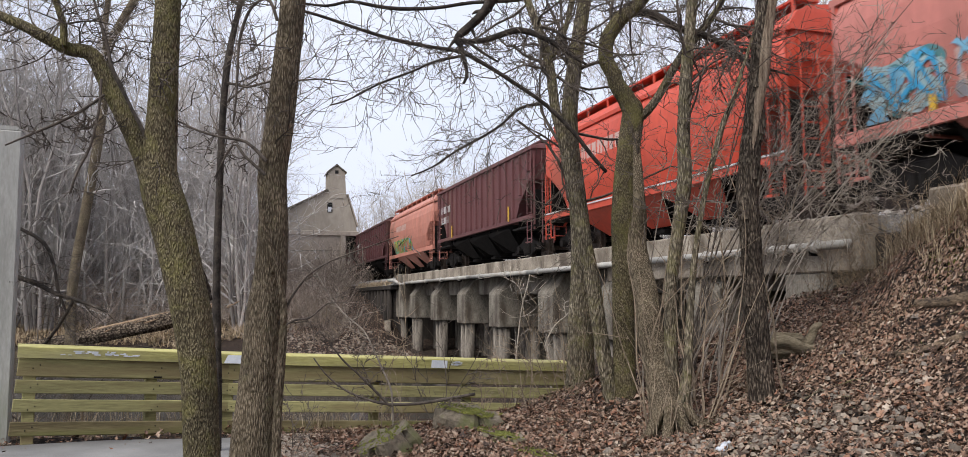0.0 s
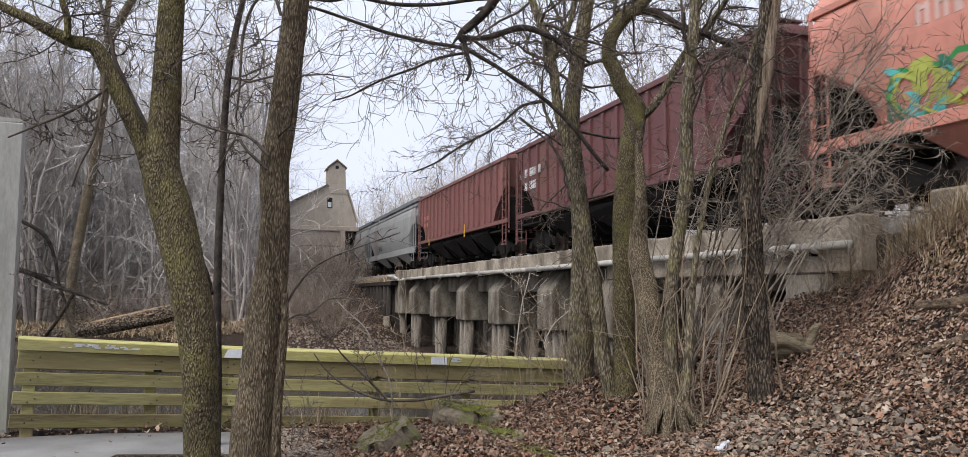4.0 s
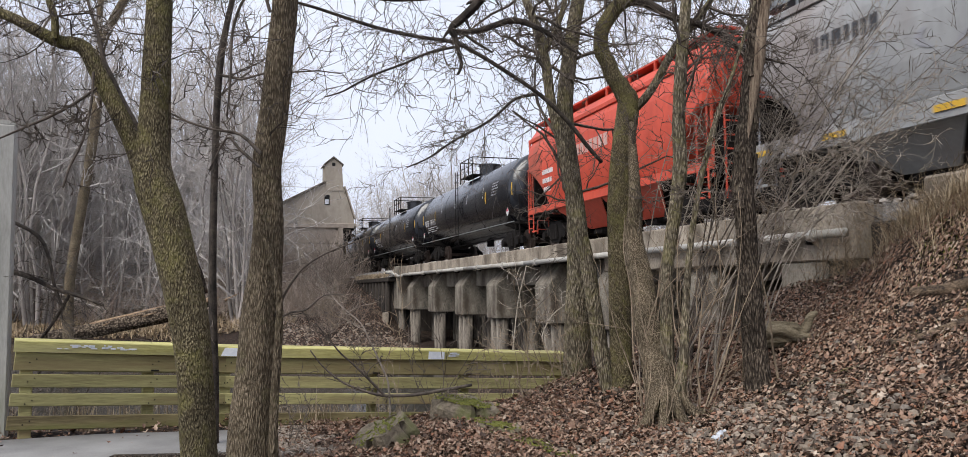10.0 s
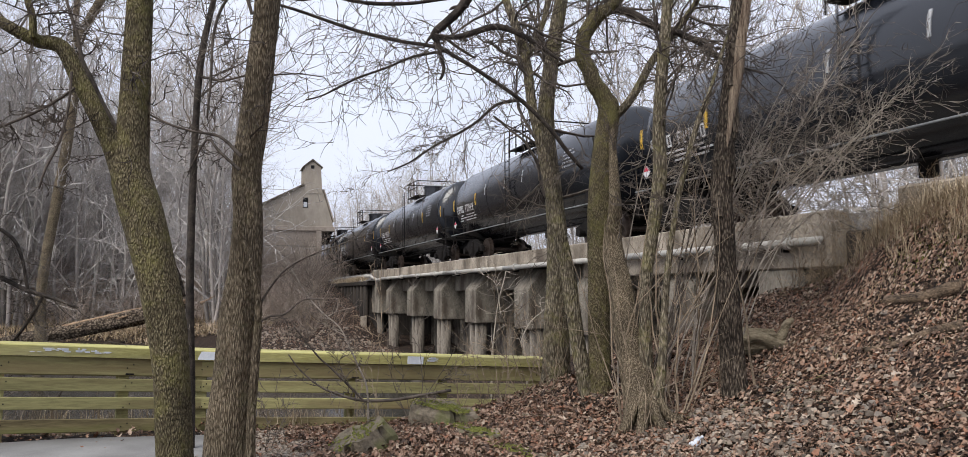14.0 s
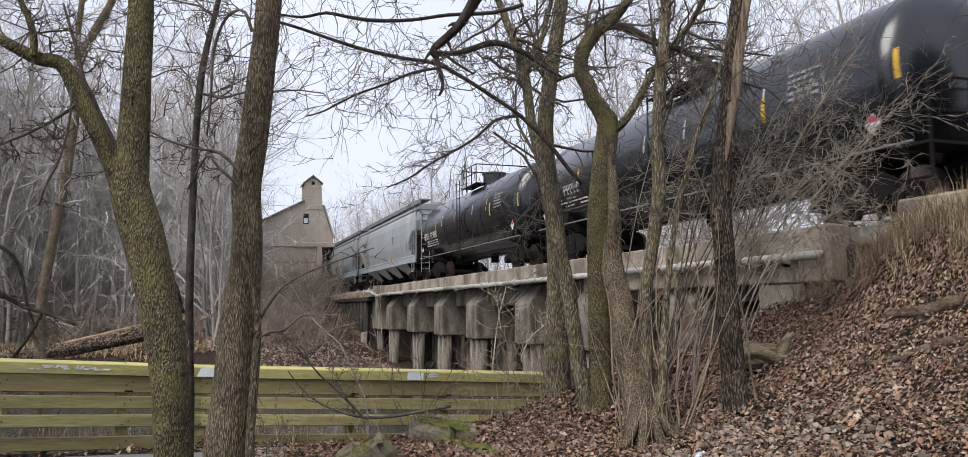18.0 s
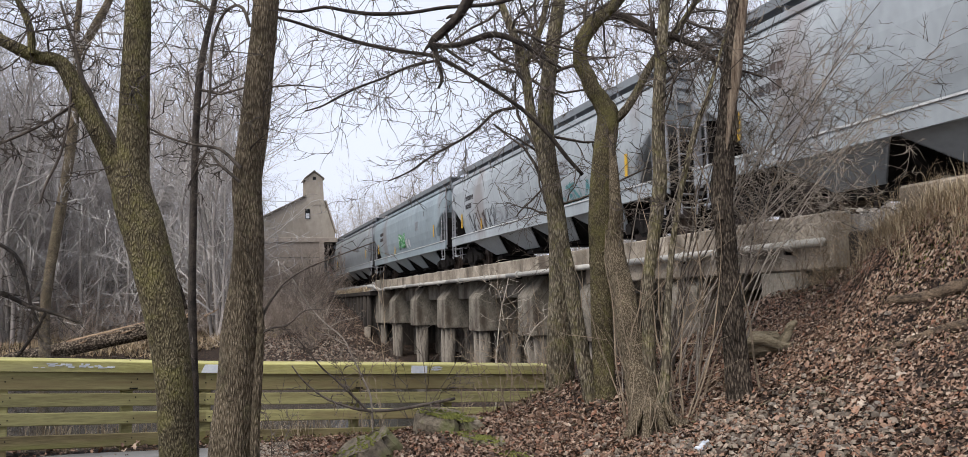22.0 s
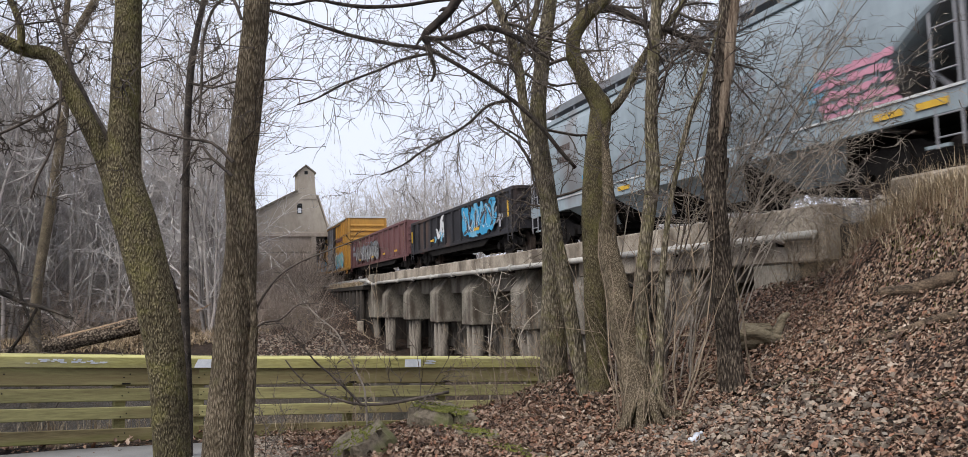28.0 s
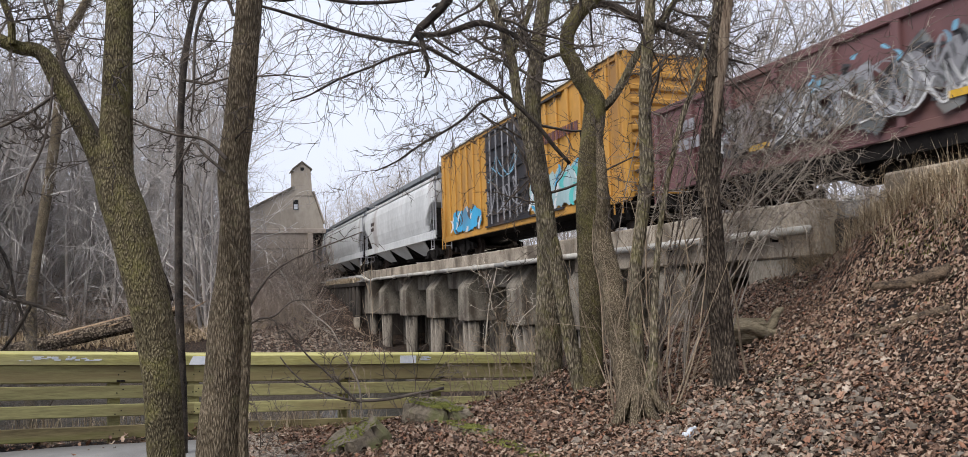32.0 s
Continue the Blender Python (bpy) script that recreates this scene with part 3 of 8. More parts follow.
        part("pipe_bracket", box(bmesh.new(), FACE - 0.14, FACE + 0.05, s + 0.1, s + 0.16, 2.3, 2.42), M["steel_dark"], p)

    # thin lower pipe near the hill
    lp = tagged(part("drain_pipe", cyl(bmesh.new(), (FACE - 0.25, 9.9, 1.42), (FACE - 0.1, 12.6, 1.3), 0.035, 8), M["pipe"], smooth=True),
               "thin grey drain pipe lying along the leafy bank", "pipe")
    lp.matrix_world = TRACK

    bm = bmesh.new()
    for a, b in ((9.75, 44.6),):
        box(bm, 9.72, 14.5, a, b, 2.62, RAIL - 0.12)
    prism(bm, [(8.8, 2.36), (9.9, RAIL - 0.12), (14.0, RAIL - 0.12), (15.2, 2.36)], 45.4, 60.5)
    prism(bm, [(8.6, 2.3), (9.9, RAIL - 0.12), (14.0, RAIL - 0.12), (15.4, 2.3)], 60.5, 900)
    prism(bm, [(9.72, 2.4), (9.9, RAIL - 0.12), (14.0, RAIL - 0.12), (15.4, 2.3)], -900, 9.75)
    b = tagged(part("track_bed", bm, M["ballast"]), "grey stone ballast bed carrying the railway track", "track bed", kind="structure")
    b.matrix_world = TRACK
    # loose ballast along the parapet
    rng = random.Random(5)
    v, f = [], []
    for _ in range(2600):
        s, u, r = rng.uniform(4, 46), rng.choice((rng.uniform(9.5, 10.4), rng.uniform(9.6, 14))), rng.uniform(0.025, 0.06)
        stone(v, f, (u, s, RAIL - 0.1 + rng.uniform(-0.02, 0.05)), r, rng)
    st = tagged(pydata("ballast_stones", v, f, M["gravel"]), "loose grey ballast stones along the track edge", "ballast", kind="stuff")
    st.matrix_world = TRACK

    for du in (-0.75, 0.75):
        r = tagged(part("rail", prism(bmesh.new(), [(-0.07, -0.16), (0.07, -0.16), (0.02, -0.13), (0.02, -0.045), (0.036, -0.035), (0.036, 0),
                                                 (-0.036, 0), (-0.036, -0.035), (-0.02, -0.045), (-0.02, -0.13)], -900, 900), M["rail"]),
                   "rusty steel rail with worn bright head", "rail", "the two rails of the track")
        r.matrix_world = TRACK @ Matrix.Translation((AXIS + du, 0, RAIL))
    bm = bmesh.new()
    for k in range(-60, 160):
        box(bm, AXIS - 1.3, AXIS + 1.3, k * 0.55 - 0.12, k * 0.55 + 0.12, RAIL - 0.3, RAIL - 0.155)
    ti = tagged(part("sleepers", bm, M["pile"]), "dark timber sleepers under the rails", "sleepers", kind="stuff")
    ti.matrix_world = TRACK


def stone(v, f, c, r, rng):
    """A small irregular stone, eight corners cut unevenly."""
    k = len(v)
    for dx, dy, dz in ((-1, -1, -.6), (1, -1, -.6), (1, 1, -.6), (-1, 1, -.6), (-.6, -.6, .7), (.7, -.6, .6), (.6, .6, .7), (-.6, .7, .6)):
        v.append((c[0] + dx * r * rng.uniform(.55, 1.1), c[1] + dy * r * rng.uniform(.55, 1.1), c[2] + dz * r * rng.uniform(.5, 1.0)))
    for q in ((0, 3, 2, 1), (4, 5, 6, 7), (0, 1, 5, 4), (1, 2, 6, 5), (2, 3, 7, 6), (3, 0, 4, 7)):
        f.append(tuple(k + i for i in q))


build_trestle()


def build_bulkhead():
    t = tagged(new("timber_bulkhead"), "dark rotting timber bulkhead past the trestle end", "retaining wall")
    t.matrix_world = TRACK
    for k in range(12):
        s = 46.7 + k * 1.2
        bm = cyl(bmesh.new(), (8.9, s, -2.0), (8.95, s, 2.2 - 0.05 * (k % 3)), 0.17, 8)
        part("bulkhead_post", bm, M["timber_dark"], t, smooth=True)
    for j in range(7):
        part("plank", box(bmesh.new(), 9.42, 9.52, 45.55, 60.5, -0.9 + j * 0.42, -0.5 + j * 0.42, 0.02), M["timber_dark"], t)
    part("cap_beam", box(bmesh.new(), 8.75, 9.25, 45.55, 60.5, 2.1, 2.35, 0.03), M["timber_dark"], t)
    # added rear wall blocks light; the black fill paints the voids' shade
    part("rear_light_block", box(bmesh.new(), 14.9, 15.2, 45.55, 60.5, -1.8, 2.6, 0.02), M["timber_dark"], t)
    part("black_void_fill", box(bmesh.new(), 9.6, 14.9, 45.5, 60.5, -1.8, 2.3), M["black"], t)
    part("junction_box", box(bmesh.new(), 8.55, 8.85, 45.9, 46.5, -0.35, 0.25, 0.03), M["concrete"], t)
    part("box_leg", box(bmesh.new(), 8.65, 8.75, 46.1, 46.3, -1.5, -0.35), M["concrete_dark"], t)


build_bulkhead()


# ================= concrete tower =================
def build_tower():
    t = tagged(new("coaling_tower"), "tan concrete coaling tower with steep roof and small cupola", "tower")
    t.matrix_world = TRACK @ Matrix.Translation((0, 70.5, 0))
    # gable profile across the track: shallow slope to the left, steep to the right
    wall = [(3.6, 7.6), (3.6, 9.05), (7.85, 11.3), (9.25, 11.7), (9.45, 11.0), (10.35, 8.2), (10.45, 7.6)]
    part("gable_block", prism(bmesh.new(), wall, 0, 9), M["tower"], t)
    part("roof_slab", prism(bmesh.new(), [(3.45, 9.0), (7.8, 11.3), (7.8, 11.46), (3.4, 9.16)], -0.2, 9.2), M["concrete_dark"], t, "dark roof slab edge")
    part("roof_slab", prism(bmesh.new(), [(9.5, 11.0), (10.42, 8.1), (10.56, 8.1), (9.62, 11.0)], -0.15, 9.2), M["tower_low"], t)
    part("ledge_beam", box(bmesh.new(), 3.5, 10.6, -0.18, 9.1, 7.2, 7.62, 0.03), M["tower_low"], t)
    part("base_block", box(bmesh.new(), 3.8, 9.35, 0.0, 9, -1.5, 7.2), M["tower_low"], t)
    part("pilaster", box(bmesh.new(), 8.95, 9.4, -0.25, 0.5, -1.5, 7.2, 0.03), M["tower_low"], t)
    part("pilaster", box(bmesh.new(), 3.75, 4.3, -0.25, 0.5, -1.5, 7.2, 0.03), M["tower_low"], t)
    for z in (1.8, 4.0, 5.8):
        part("pour_line", box(bmesh.new(), 3.8, 9.35, -0.03, 0.1, z, z + 0.07), M["concrete_dark"], t)
    part("chute_bracket", cyl(bmesh.new(), (9.4, 0.3, 5.9), (10.4, 0.3, 7.2), 0.12, 6), M["steel_dark"], t)
    part("chute_bracket", cyl(bmesh.new(), (9.4, 0.3, 6.9), (10.5, 0.3, 6.5), 0.1, 6), M["steel_dark"], t)
    part("chute", box(bmesh.new(), 9.5, 10.3, 0.5, 2.0, 6.1, 7.1, 0.05), M["steel_dark"], t)
    cup = part("cupola", prism(bmesh.new(), [(7.85, 10.6), (7.85, 13.0), (8.55, 13.55), (9.3, 13.0), (9.45, 10.6)], -0.06, 2.6), M["tower"], t)
    part("cupola_roof", prism(bmesh.new(), [(7.7, 12.92), (8.55, 13.6), (9.45, 12.92), (9.45, 13.03), (8.55, 13.74), (7.7, 13.03)], -0.2, 2.75), M["concrete_dark"], cup)
    part("vent_opening", box(bmesh.new(), 8.42, 8.72, -0.075, 0.0, 12.85, 13.15), M["black"], cup)
    win = part("window", box(bmesh.new(), 7.75, 8.2, -0.05, 0.02, 9.3, 10.2), M["black"], t, "small window with one pale pane")
    part("pane", box(bmesh.new(), 7.8, 8.12, -0.062, -0.055, 9.36, 9.8), M["paint_patch"], win)


build_tower()


# ================= timber fence and post =================
def build_fence():
    t = tagged(new("timber_fence"), "low timber trail fence green with algae, yellow lichen on its cap", "fence")
    pts = [(-8.2, 8.1, 0.03), (-5.84, 9.38, 0.00), (-4.72, 10.20, -0.11), (-3.88, 10.70, -0.19), (-1.99, 11.50, -0.31), (-0.66, 11.95, -0.39), (0.76, 12.35, -0.46)]
    rng = random.Random(2)
    for i in range(1, len(pts)):
        a, b = Vector(pts[i]), Vector(pts[i - 1] if i == 1 else pts[i])
        pm = part("fence_post", box(bmesh.new(), -0.07, 0.07, -0.05, 0.08, -0.4, 0.95, 0.012), M["fence"], t)
        d = Vector(pts[min(i + 1, len(pts) - 1)]) - Vector(pts[i - 1])
        pm.matrix_basis = Matrix.Translation(pts[i]) @ Matrix.Rotation(math.atan2(d.y, d.x), 4, "Z")
    runs = [(1, 3), (3, 6)]
    for i, j in runs:
        a, b = Vector(pts[i]), Vector(pts[j])
        d = b - a
        ang, tilt, ln = math.atan2(d.y, d.x), math.asin(d.z / d.length), d.length
        base = Matrix.Translation(a) @ Matrix.Rotation(ang, 4, "Z") @ Matrix.Rotation(-tilt, 4, "Y")
        for z0, z1 in ((0.015, 0.18), (0.295, 0.447), (0.52, 0.68), (0.722, 0.938)):
            bm = box(bmesh.new(), -0.2 if i == 1 else -0.1, ln + 0.06, -0.09, -0.052, z0, z1, 0.008)
            o = part("fence_rail", bm, M["fence_low"] if z0 < 0.1 else M["fence"], t)
            o.matrix_basis = base
        bm = prism_x(bmesh.new(), [(-0.135, 0.945), (-0.15, 1.07), (-0.14, 1.082), (0.1, 1.1), (0.1, 1.06), (-0.105, 1.04), (-0.09, 0.945)], -0.22 if i == 1 else -0.12, ln + 0.08)
        o = part("cap_rail", bm, M["fence_cap"], t, "yellow lichened cap rail")
        o.matrix_basis = base
        o = part("back_rail", box(bmesh.new(), -0.1, ln + 0.06, 0.085, 0.12, 0.7, 0.86, 0.008), M["fence"], t)
        o.matrix_basis = base
        # faded paint marks on the cap board
        for x, w in (((0.22, 0.4), (0.72, 0.36)) if i == 1 else ((-0.1, 0.36), (2.8, 0.24), (3.1, 0.1))):
            big = w in (0.36, 0.24) and i == 3
            bm = bmesh.new()
            if big:
                box(bm, x, x + w, -0.154, -0.13, 0.955, 1.066)
            else:
                for _ in range(16):
                    xx, zz = x + rng.uniform(0, w), rng.uniform(0.99, 1.04)
                    box(bm, xx, xx + rng.uniform(0.02, 0.09), -0.1525, -0.14, zz, zz + rng.uniform(0.006, 0.018))
            o = tagged(part("paint_mark", bm, M["paint_patch"], t, "pale paint patch on the cap rail"), kind="" if big else "stuff")
            o.matrix_basis = base
        for k in range(i, j + 1):
            q = base.inverted() @ Vector(pts[k])
            if i < k < j:
                o = part("joint_plate", box(bmesh.new(), q.x - 0.05, q.x + 0.05, -0.098, -0.085, 0.73, 0.752), M["steel_dark"], t)
                o.matrix_basis = base
            for z in (0.1, 0.345, 0.61, 0.84):
                for dx in (-0.035, 0.035):
                    bm2 = cyl(bmesh.new(), (q.x + dx, -0.098, z + dx * 0.6), (q.x + dx, -0.088, z + dx * 0.6), 0.009, 6)
                    o = part("bolt", bm2, M["steel_dark"], t)
                    o.matrix_basis = base

    p = tagged(new("trail_post"), "tall weathered grey square post at the end of the fence", "post")
    p.matrix_world = Matrix.Translation((-6.35, 9.55, 0)) @ Matrix.Rotation(radians(27), 4, "Z")
    part("shaft", box(bmesh.new(), -0.2, 0.16, -0.14, 0.14, -0.3, 3.78, 0.02), M["post"], p)
    part("cap", prism(bmesh.new(), [(-0.2, 3.78), (0.16, 3.78), (0.13, 3.83), (-0.17, 3.83)], -0.13, 0.13), M["post"], p)

    e = tagged(part("path_edging", box(bmesh.new(), -0.6, 0.6, -0.06, 0.06, -0.02, 0.1, 0.01), M["bark_dead"]), "short dark edging timber beside the asphalt trail", "timber")
    x, y = xy(-0.55, 8.3)
    e.matrix_world = Matrix.Translation((x, y, gz(x, y))) @ Matrix.Rotation(radians(3), 4, "Z")


build_fence()

# ================= freight train =================
def paint(name, c, dirt=0.35, rough=0.55, rust=(0.13, 0.075, 0.05), spec=0.4):
    d = tuple(x * 0.72 for x in c)
    return noise_mat(name, d, c, 0.6, 7, rough, 0.08, stretch=(1, 1, 0.35), c3=tuple(0.5 * a + 0.5 * b for a, b in zip(c, rust)), c3_amt=dirt, c3_scale=0.55, spec=spec)


P = {
    "pink": paint("faded_red_paint", (0.56, 0.2, 0.16), 0.2),
    "orange": paint("orange_red_paint", (0.62, 0.085, 0.045), 0.1, 0.5),
    "salmon": paint("faded_salmon_paint", (0.6, 0.25, 0.185), 0.2),
    "maroon": paint("maroon_paint", (0.15, 0.06, 0.06), 0.3),
    "maroon2": paint("rusty_maroon_paint", (0.22, 0.095, 0.086), 0.35),
    "grey": paint("dirty_grey_paint", (0.33, 0.335, 0.335), 0.35),
    "pale": paint("pale_grey_paint", (0.37, 0.40, 0.42), 0.12),
    "blue_grey": paint("blue_grey_paint", (0.285, 0.34, 0.37), 0.12),
    "white": paint("chalky_white_paint", (0.62, 0.63, 0.63), 0.12),
    "black": paint("black_tank_paint", (0.008, 0.0095, 0.013), 0.06, 0.22, (0.02, 0.019, 0.018), 0.7),
    "gon_black": paint("black_gondola_paint", (0.026, 0.025, 0.029), 0.3),
    "gon_maroon": paint("brown_maroon_paint", (0.165, 0.079, 0.079), 0.3),
    "yellow": paint("yellow_boxcar_paint", (0.53, 0.275, 0.055), 0.35),
    "mark_white": paint("white_marking", (0.7, 0.7, 0.7), 0.15),
    "mark_yellow": paint("yellow_marking", (0.66, 0.4, 0.04), 0.15),
    "mark_black": paint("black_marking", (0.05, 0.05, 0.055), 0.1),
    "mark_blue": paint("blue_marking", (0.05, 0.36, 0.62), 0.05),
    "mark_green": paint("green_marking", (0.06, 0.34, 0.1), 0.05),
    "mark_green_dark": paint("dark_green_marking", (0.03, 0.16, 0.1), 0.05),
    "mark_lime": paint("yellow_green_marking", (0.42, 0.45, 0.09), 0.05),
    "mark_teal": paint("teal_marking", (0.1, 0.5, 0.48), 0.05),
    "mark_teal_dark": paint("dark_teal_marking", (0.09, 0.24, 0.25), 0.05),
    "mark_teal_pale": paint("pale_teal_marking", (0.36, 0.5, 0.52), 0.05),
    "mark_pink": paint("pink_marking", (0.6, 0.28, 0.36), 0.05),
    "mark_blue_pale": paint("faded_blue_marking", (0.2, 0.45, 0.62), 0.05),
    "roof_grey": paint("dull_roof_paint", (0.2, 0.215, 0.23), 0.2),
    "mark_worn": paint("worn_white_marking", (0.62, 0.42, 0.37), 0.2),
    "dull_grey": paint("dull_grey_paint", (0.2, 0.21, 0.21), 0.4),
    "mark_red": paint("red_marking", (0.55, 0.03, 0.07), 0.05),
    "mark_grey": paint("grey_marking", (0.3, 0.3, 0.32), 0.1),
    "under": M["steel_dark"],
}


def loft(bm, levels):
    """Stack of rectangles (z, half width, half length) skinned into one body."""
    rings = []
    for z, w, h in levels:
        rings.append([bm.verts.new((sx * w, sy * h, z)) for sx, sy in ((-1, -1), (1, -1), (1, 1), (-1, 1))])
    bm.faces.new(rings[0][::-1])
    bm.faces.new(rings[-1])
    for a, b in zip(rings, rings[1:]):
        for i in range(4):
            bm.faces.new((a[i], a[(i + 1) % 4], b[(i + 1) % 4], b[i]))
    return bm


def loft_lens(bm, levels, n=10):
    """Like loft, but the ends are bowed and the corners rounded."""
    rings = []
    for z, w, h in levels:
        ring = []
        for sx, sy, a0 in ((1, 1, 0), (-1, 1, 90), (-1, -1, 180), (1, -1, 270)):
            r = min(0.22, w * 0.4)
            for k in range(4):
                a = radians(a0 + k * 30)
                ring.append(bm.verts.new((sx * (w - r) + r * math.cos(a), sy * (h - r) + r * math.sin(a), z)))
        rings.append(ring)
    k = len(rings[0])
    bm.faces.new(rings[0][::-1])
    bm.faces.new(rings[-1])
    for a, b in zip(rings, rings[1:]):
        for i in range(k):
            bm.faces.new((a[i], a[(i + 1) % k], b[(i + 1) % k], b[i]))
    return bm


def prism_sheet(bm, pts, dx):
    """A thin plate through the points, thickened across the car."""
    a = [bm.verts.new(p) for p in pts]
    b = [bm.verts.new((p[0] + dx, p[1], p[2])) for p in pts]
    k = len(pts)
    for i in range(1, k - 1):
        bm.faces.new((a[0], a[i], a[i + 1]))
        bm.faces.new((b[0], b[i + 1], b[i]))
    for i in range(k):
        bm.faces.new((a[i], b[i], b[(i + 1) % k], a[(i + 1) % k]))
    bmesh.ops.recalc_face_normals(bm, faces=bm.faces)
    return bm


SHARED = {}
WHEELSETS = []


def truck(car, y):
    """Three-piece freight truck with two wheelsets."""
    if "truck" not in SHARED:
        bm = bmesh.new()
        for sx in (-1, 1):
            x0, x1 = sx * 1.0, sx * 1.14
            o = [(-1.25, 0.38), (-1.2, 0.62), (-0.8, 0.7), (-0.35, 0.92), (0.35, 0.92), (0.8, 0.7), (1.2, 0.62), (1.25, 0.38), (0.95, 0.38), (0.85, 0.5),
                 (0.6, 0.48), (0.38, 0.22), (-0.38, 0.22), (-0.6, 0.48), (-0.85, 0.5), (-0.95, 0.38)]
            prism_x(bm, o, min(x0, x1), max(x0, x1))
            for yy in (-0.87, 0.87):
                cyl(bm, (sx * 0.98, yy, 0.46), (sx * 1.24, yy, 0.46), 0.14, 10)
            for yy in (-0.2, 0.0, 0.2):
                cyl(bm, (sx * 1.18, yy, 0.3), (sx * 1.18, yy, 0.62), 0.075, 8)
            box(bm, sx * 1.12 - 0.03, sx * 1.12 + 0.09, -0.34, 0.34, 0.2, 0.3)
        box(bm, -1.2, 1.2, -0.2, 0.2, 0.58, 0.84, 0.03)
        for yy in (-0.45, 0.45):
            box(bm, -0.85, 0.85, yy - 0.06, yy + 0.06, 0.32, 0.46)
        me = bpy.data.meshes.new("truck_frame")
        bm.to_mesh(me)
        bm.free()
        me.materials.append(M["steel_dark"])
        SHARED["truck"] = me
        bm = bmesh.new()
        for sx in (-1, 1):
            cyl(bm, (sx * 0.68, 0, 0), (sx * 0.81, 0, 0), 0.46, 24)
            cyl(bm, (sx * 0.64, 0, 0), (sx * 0.69, 0, 0), 0.495, 24)
            cyl(bm, (sx * 0.81, 0, 0), (sx * 0.83, 0, 0), 0.37, 20, 0.2)
            cyl(bm, (sx * 0.83, 0, 0), (sx * 0.98, 0, 0), 0.12, 10)
            for k in range(3):
                a = k * 2.094
                box(bm, sx * 0.826 - 0.012, sx * 0.826 + 0.012, math.cos(a) * 0.27 - 0.03, math.cos(a) * 0.27 + 0.03, math.sin(a) * 0.27 - 0.03, math.sin(a) * 0.27 + 0.03)
        cyl(bm, (-0.7, 0, 0), (0.7, 0, 0), 0.085, 8)
        me = bpy.data.meshes.new("wheelset")
        bm.to_mesh(me)
        bm.free()
        me.materials.append(M["wheel"])
        SHARED["wheelset"] = me
    t = new("truck", SHARED["truck"])
    t.parent, t.location = car, (0, y, 0)
    t["label"] = "grimy black freight truck"
    for yy in (-0.87, 0.87):
        w = new("wheelset", SHARED["wheelset"])
        w.parent, w.location = t, (0, yy, 0.46)
        w["label"] = "worn steel wheels on their axle"
        WHEELSETS.append((w, yy, car))


def coupler(car, y, sgn):
    if "coupler" not in SHARED:
        bm = bmesh.new()
        box(bm, -0.08, 0.08, -0.5, 0.35, 0.78, 0.95, 0.02)
        box(bm, -0.17, 0.14, 0.3, 0.6, 0.7, 1.03, 0.04)
        box(bm, -0.22, -0.1, 0.5, 0.72, 0.72, 1.0, 0.03)
        cyl(bm, (0.3, 0.0, 0.85), (0.26, 0.3, 0.55), 0.03, 6)
        cyl(bm, (0.26, 0.3, 0.55), (0.18, 0.62, 0.6), 0.03, 6)
        me = bpy.data.meshes.new("coupler")
        bm.to_mesh(me)
        bm.free()
        me.materials.append(M["steel_dark"])
        SHARED["coupler"] = me
    c = new("coupler", SHARED["coupler"])
    c.parent = car
    c.matrix_basis = pose(0, y, 0, 0, 0, 0 if sgn > 0 else 180)


def ladder(car, x, y, z0, z1, mat, w=0.42, rungs=8, side=True):
    """Ladder with its rungs; side ladders lie along the car, end ladders across it."""
    bm = bmesh.new()
    if side:
        for yy in (y - w / 2, y + w / 2):
            cyl(bm, (x, yy, z0), (x, yy, z1), 0.021, 6)
        for k in range(rungs):
            z = z0 + (k + 0.5) * (z1 - z0) / rungs
            cyl(bm, (x, y - w / 2, z), (x, y + w / 2, z), 0.015, 6)
    else:
        for xx in (x - w / 2, x + w / 2):
            cyl(bm, (xx, y, z0), (xx, y, z1), 0.021, 6)
        for k in range(rungs):
            z = z0 + (k + 0.5) * (z1 - z0) / rungs
            cyl(bm, (x - w / 2, y, z), (x + w / 2, y, z), 0.02, 6)
    return part("ladder", bm, mat, car)


def skin(x, z):
    """How far out the painted side lies at a height; the bowed hopper side where x is -1.66."""
    if x != -1.66:
        return x
    return -0.012 - float(np.interp(z, [1.4, 1.58, 1.85, 2.2, 2.6, 2.85, 3.4, 3.72, 3.95], [1.38, 1.46, 1.53, 1.59, 1.615, 1.62, 1.59, 1.52, 1.4]))


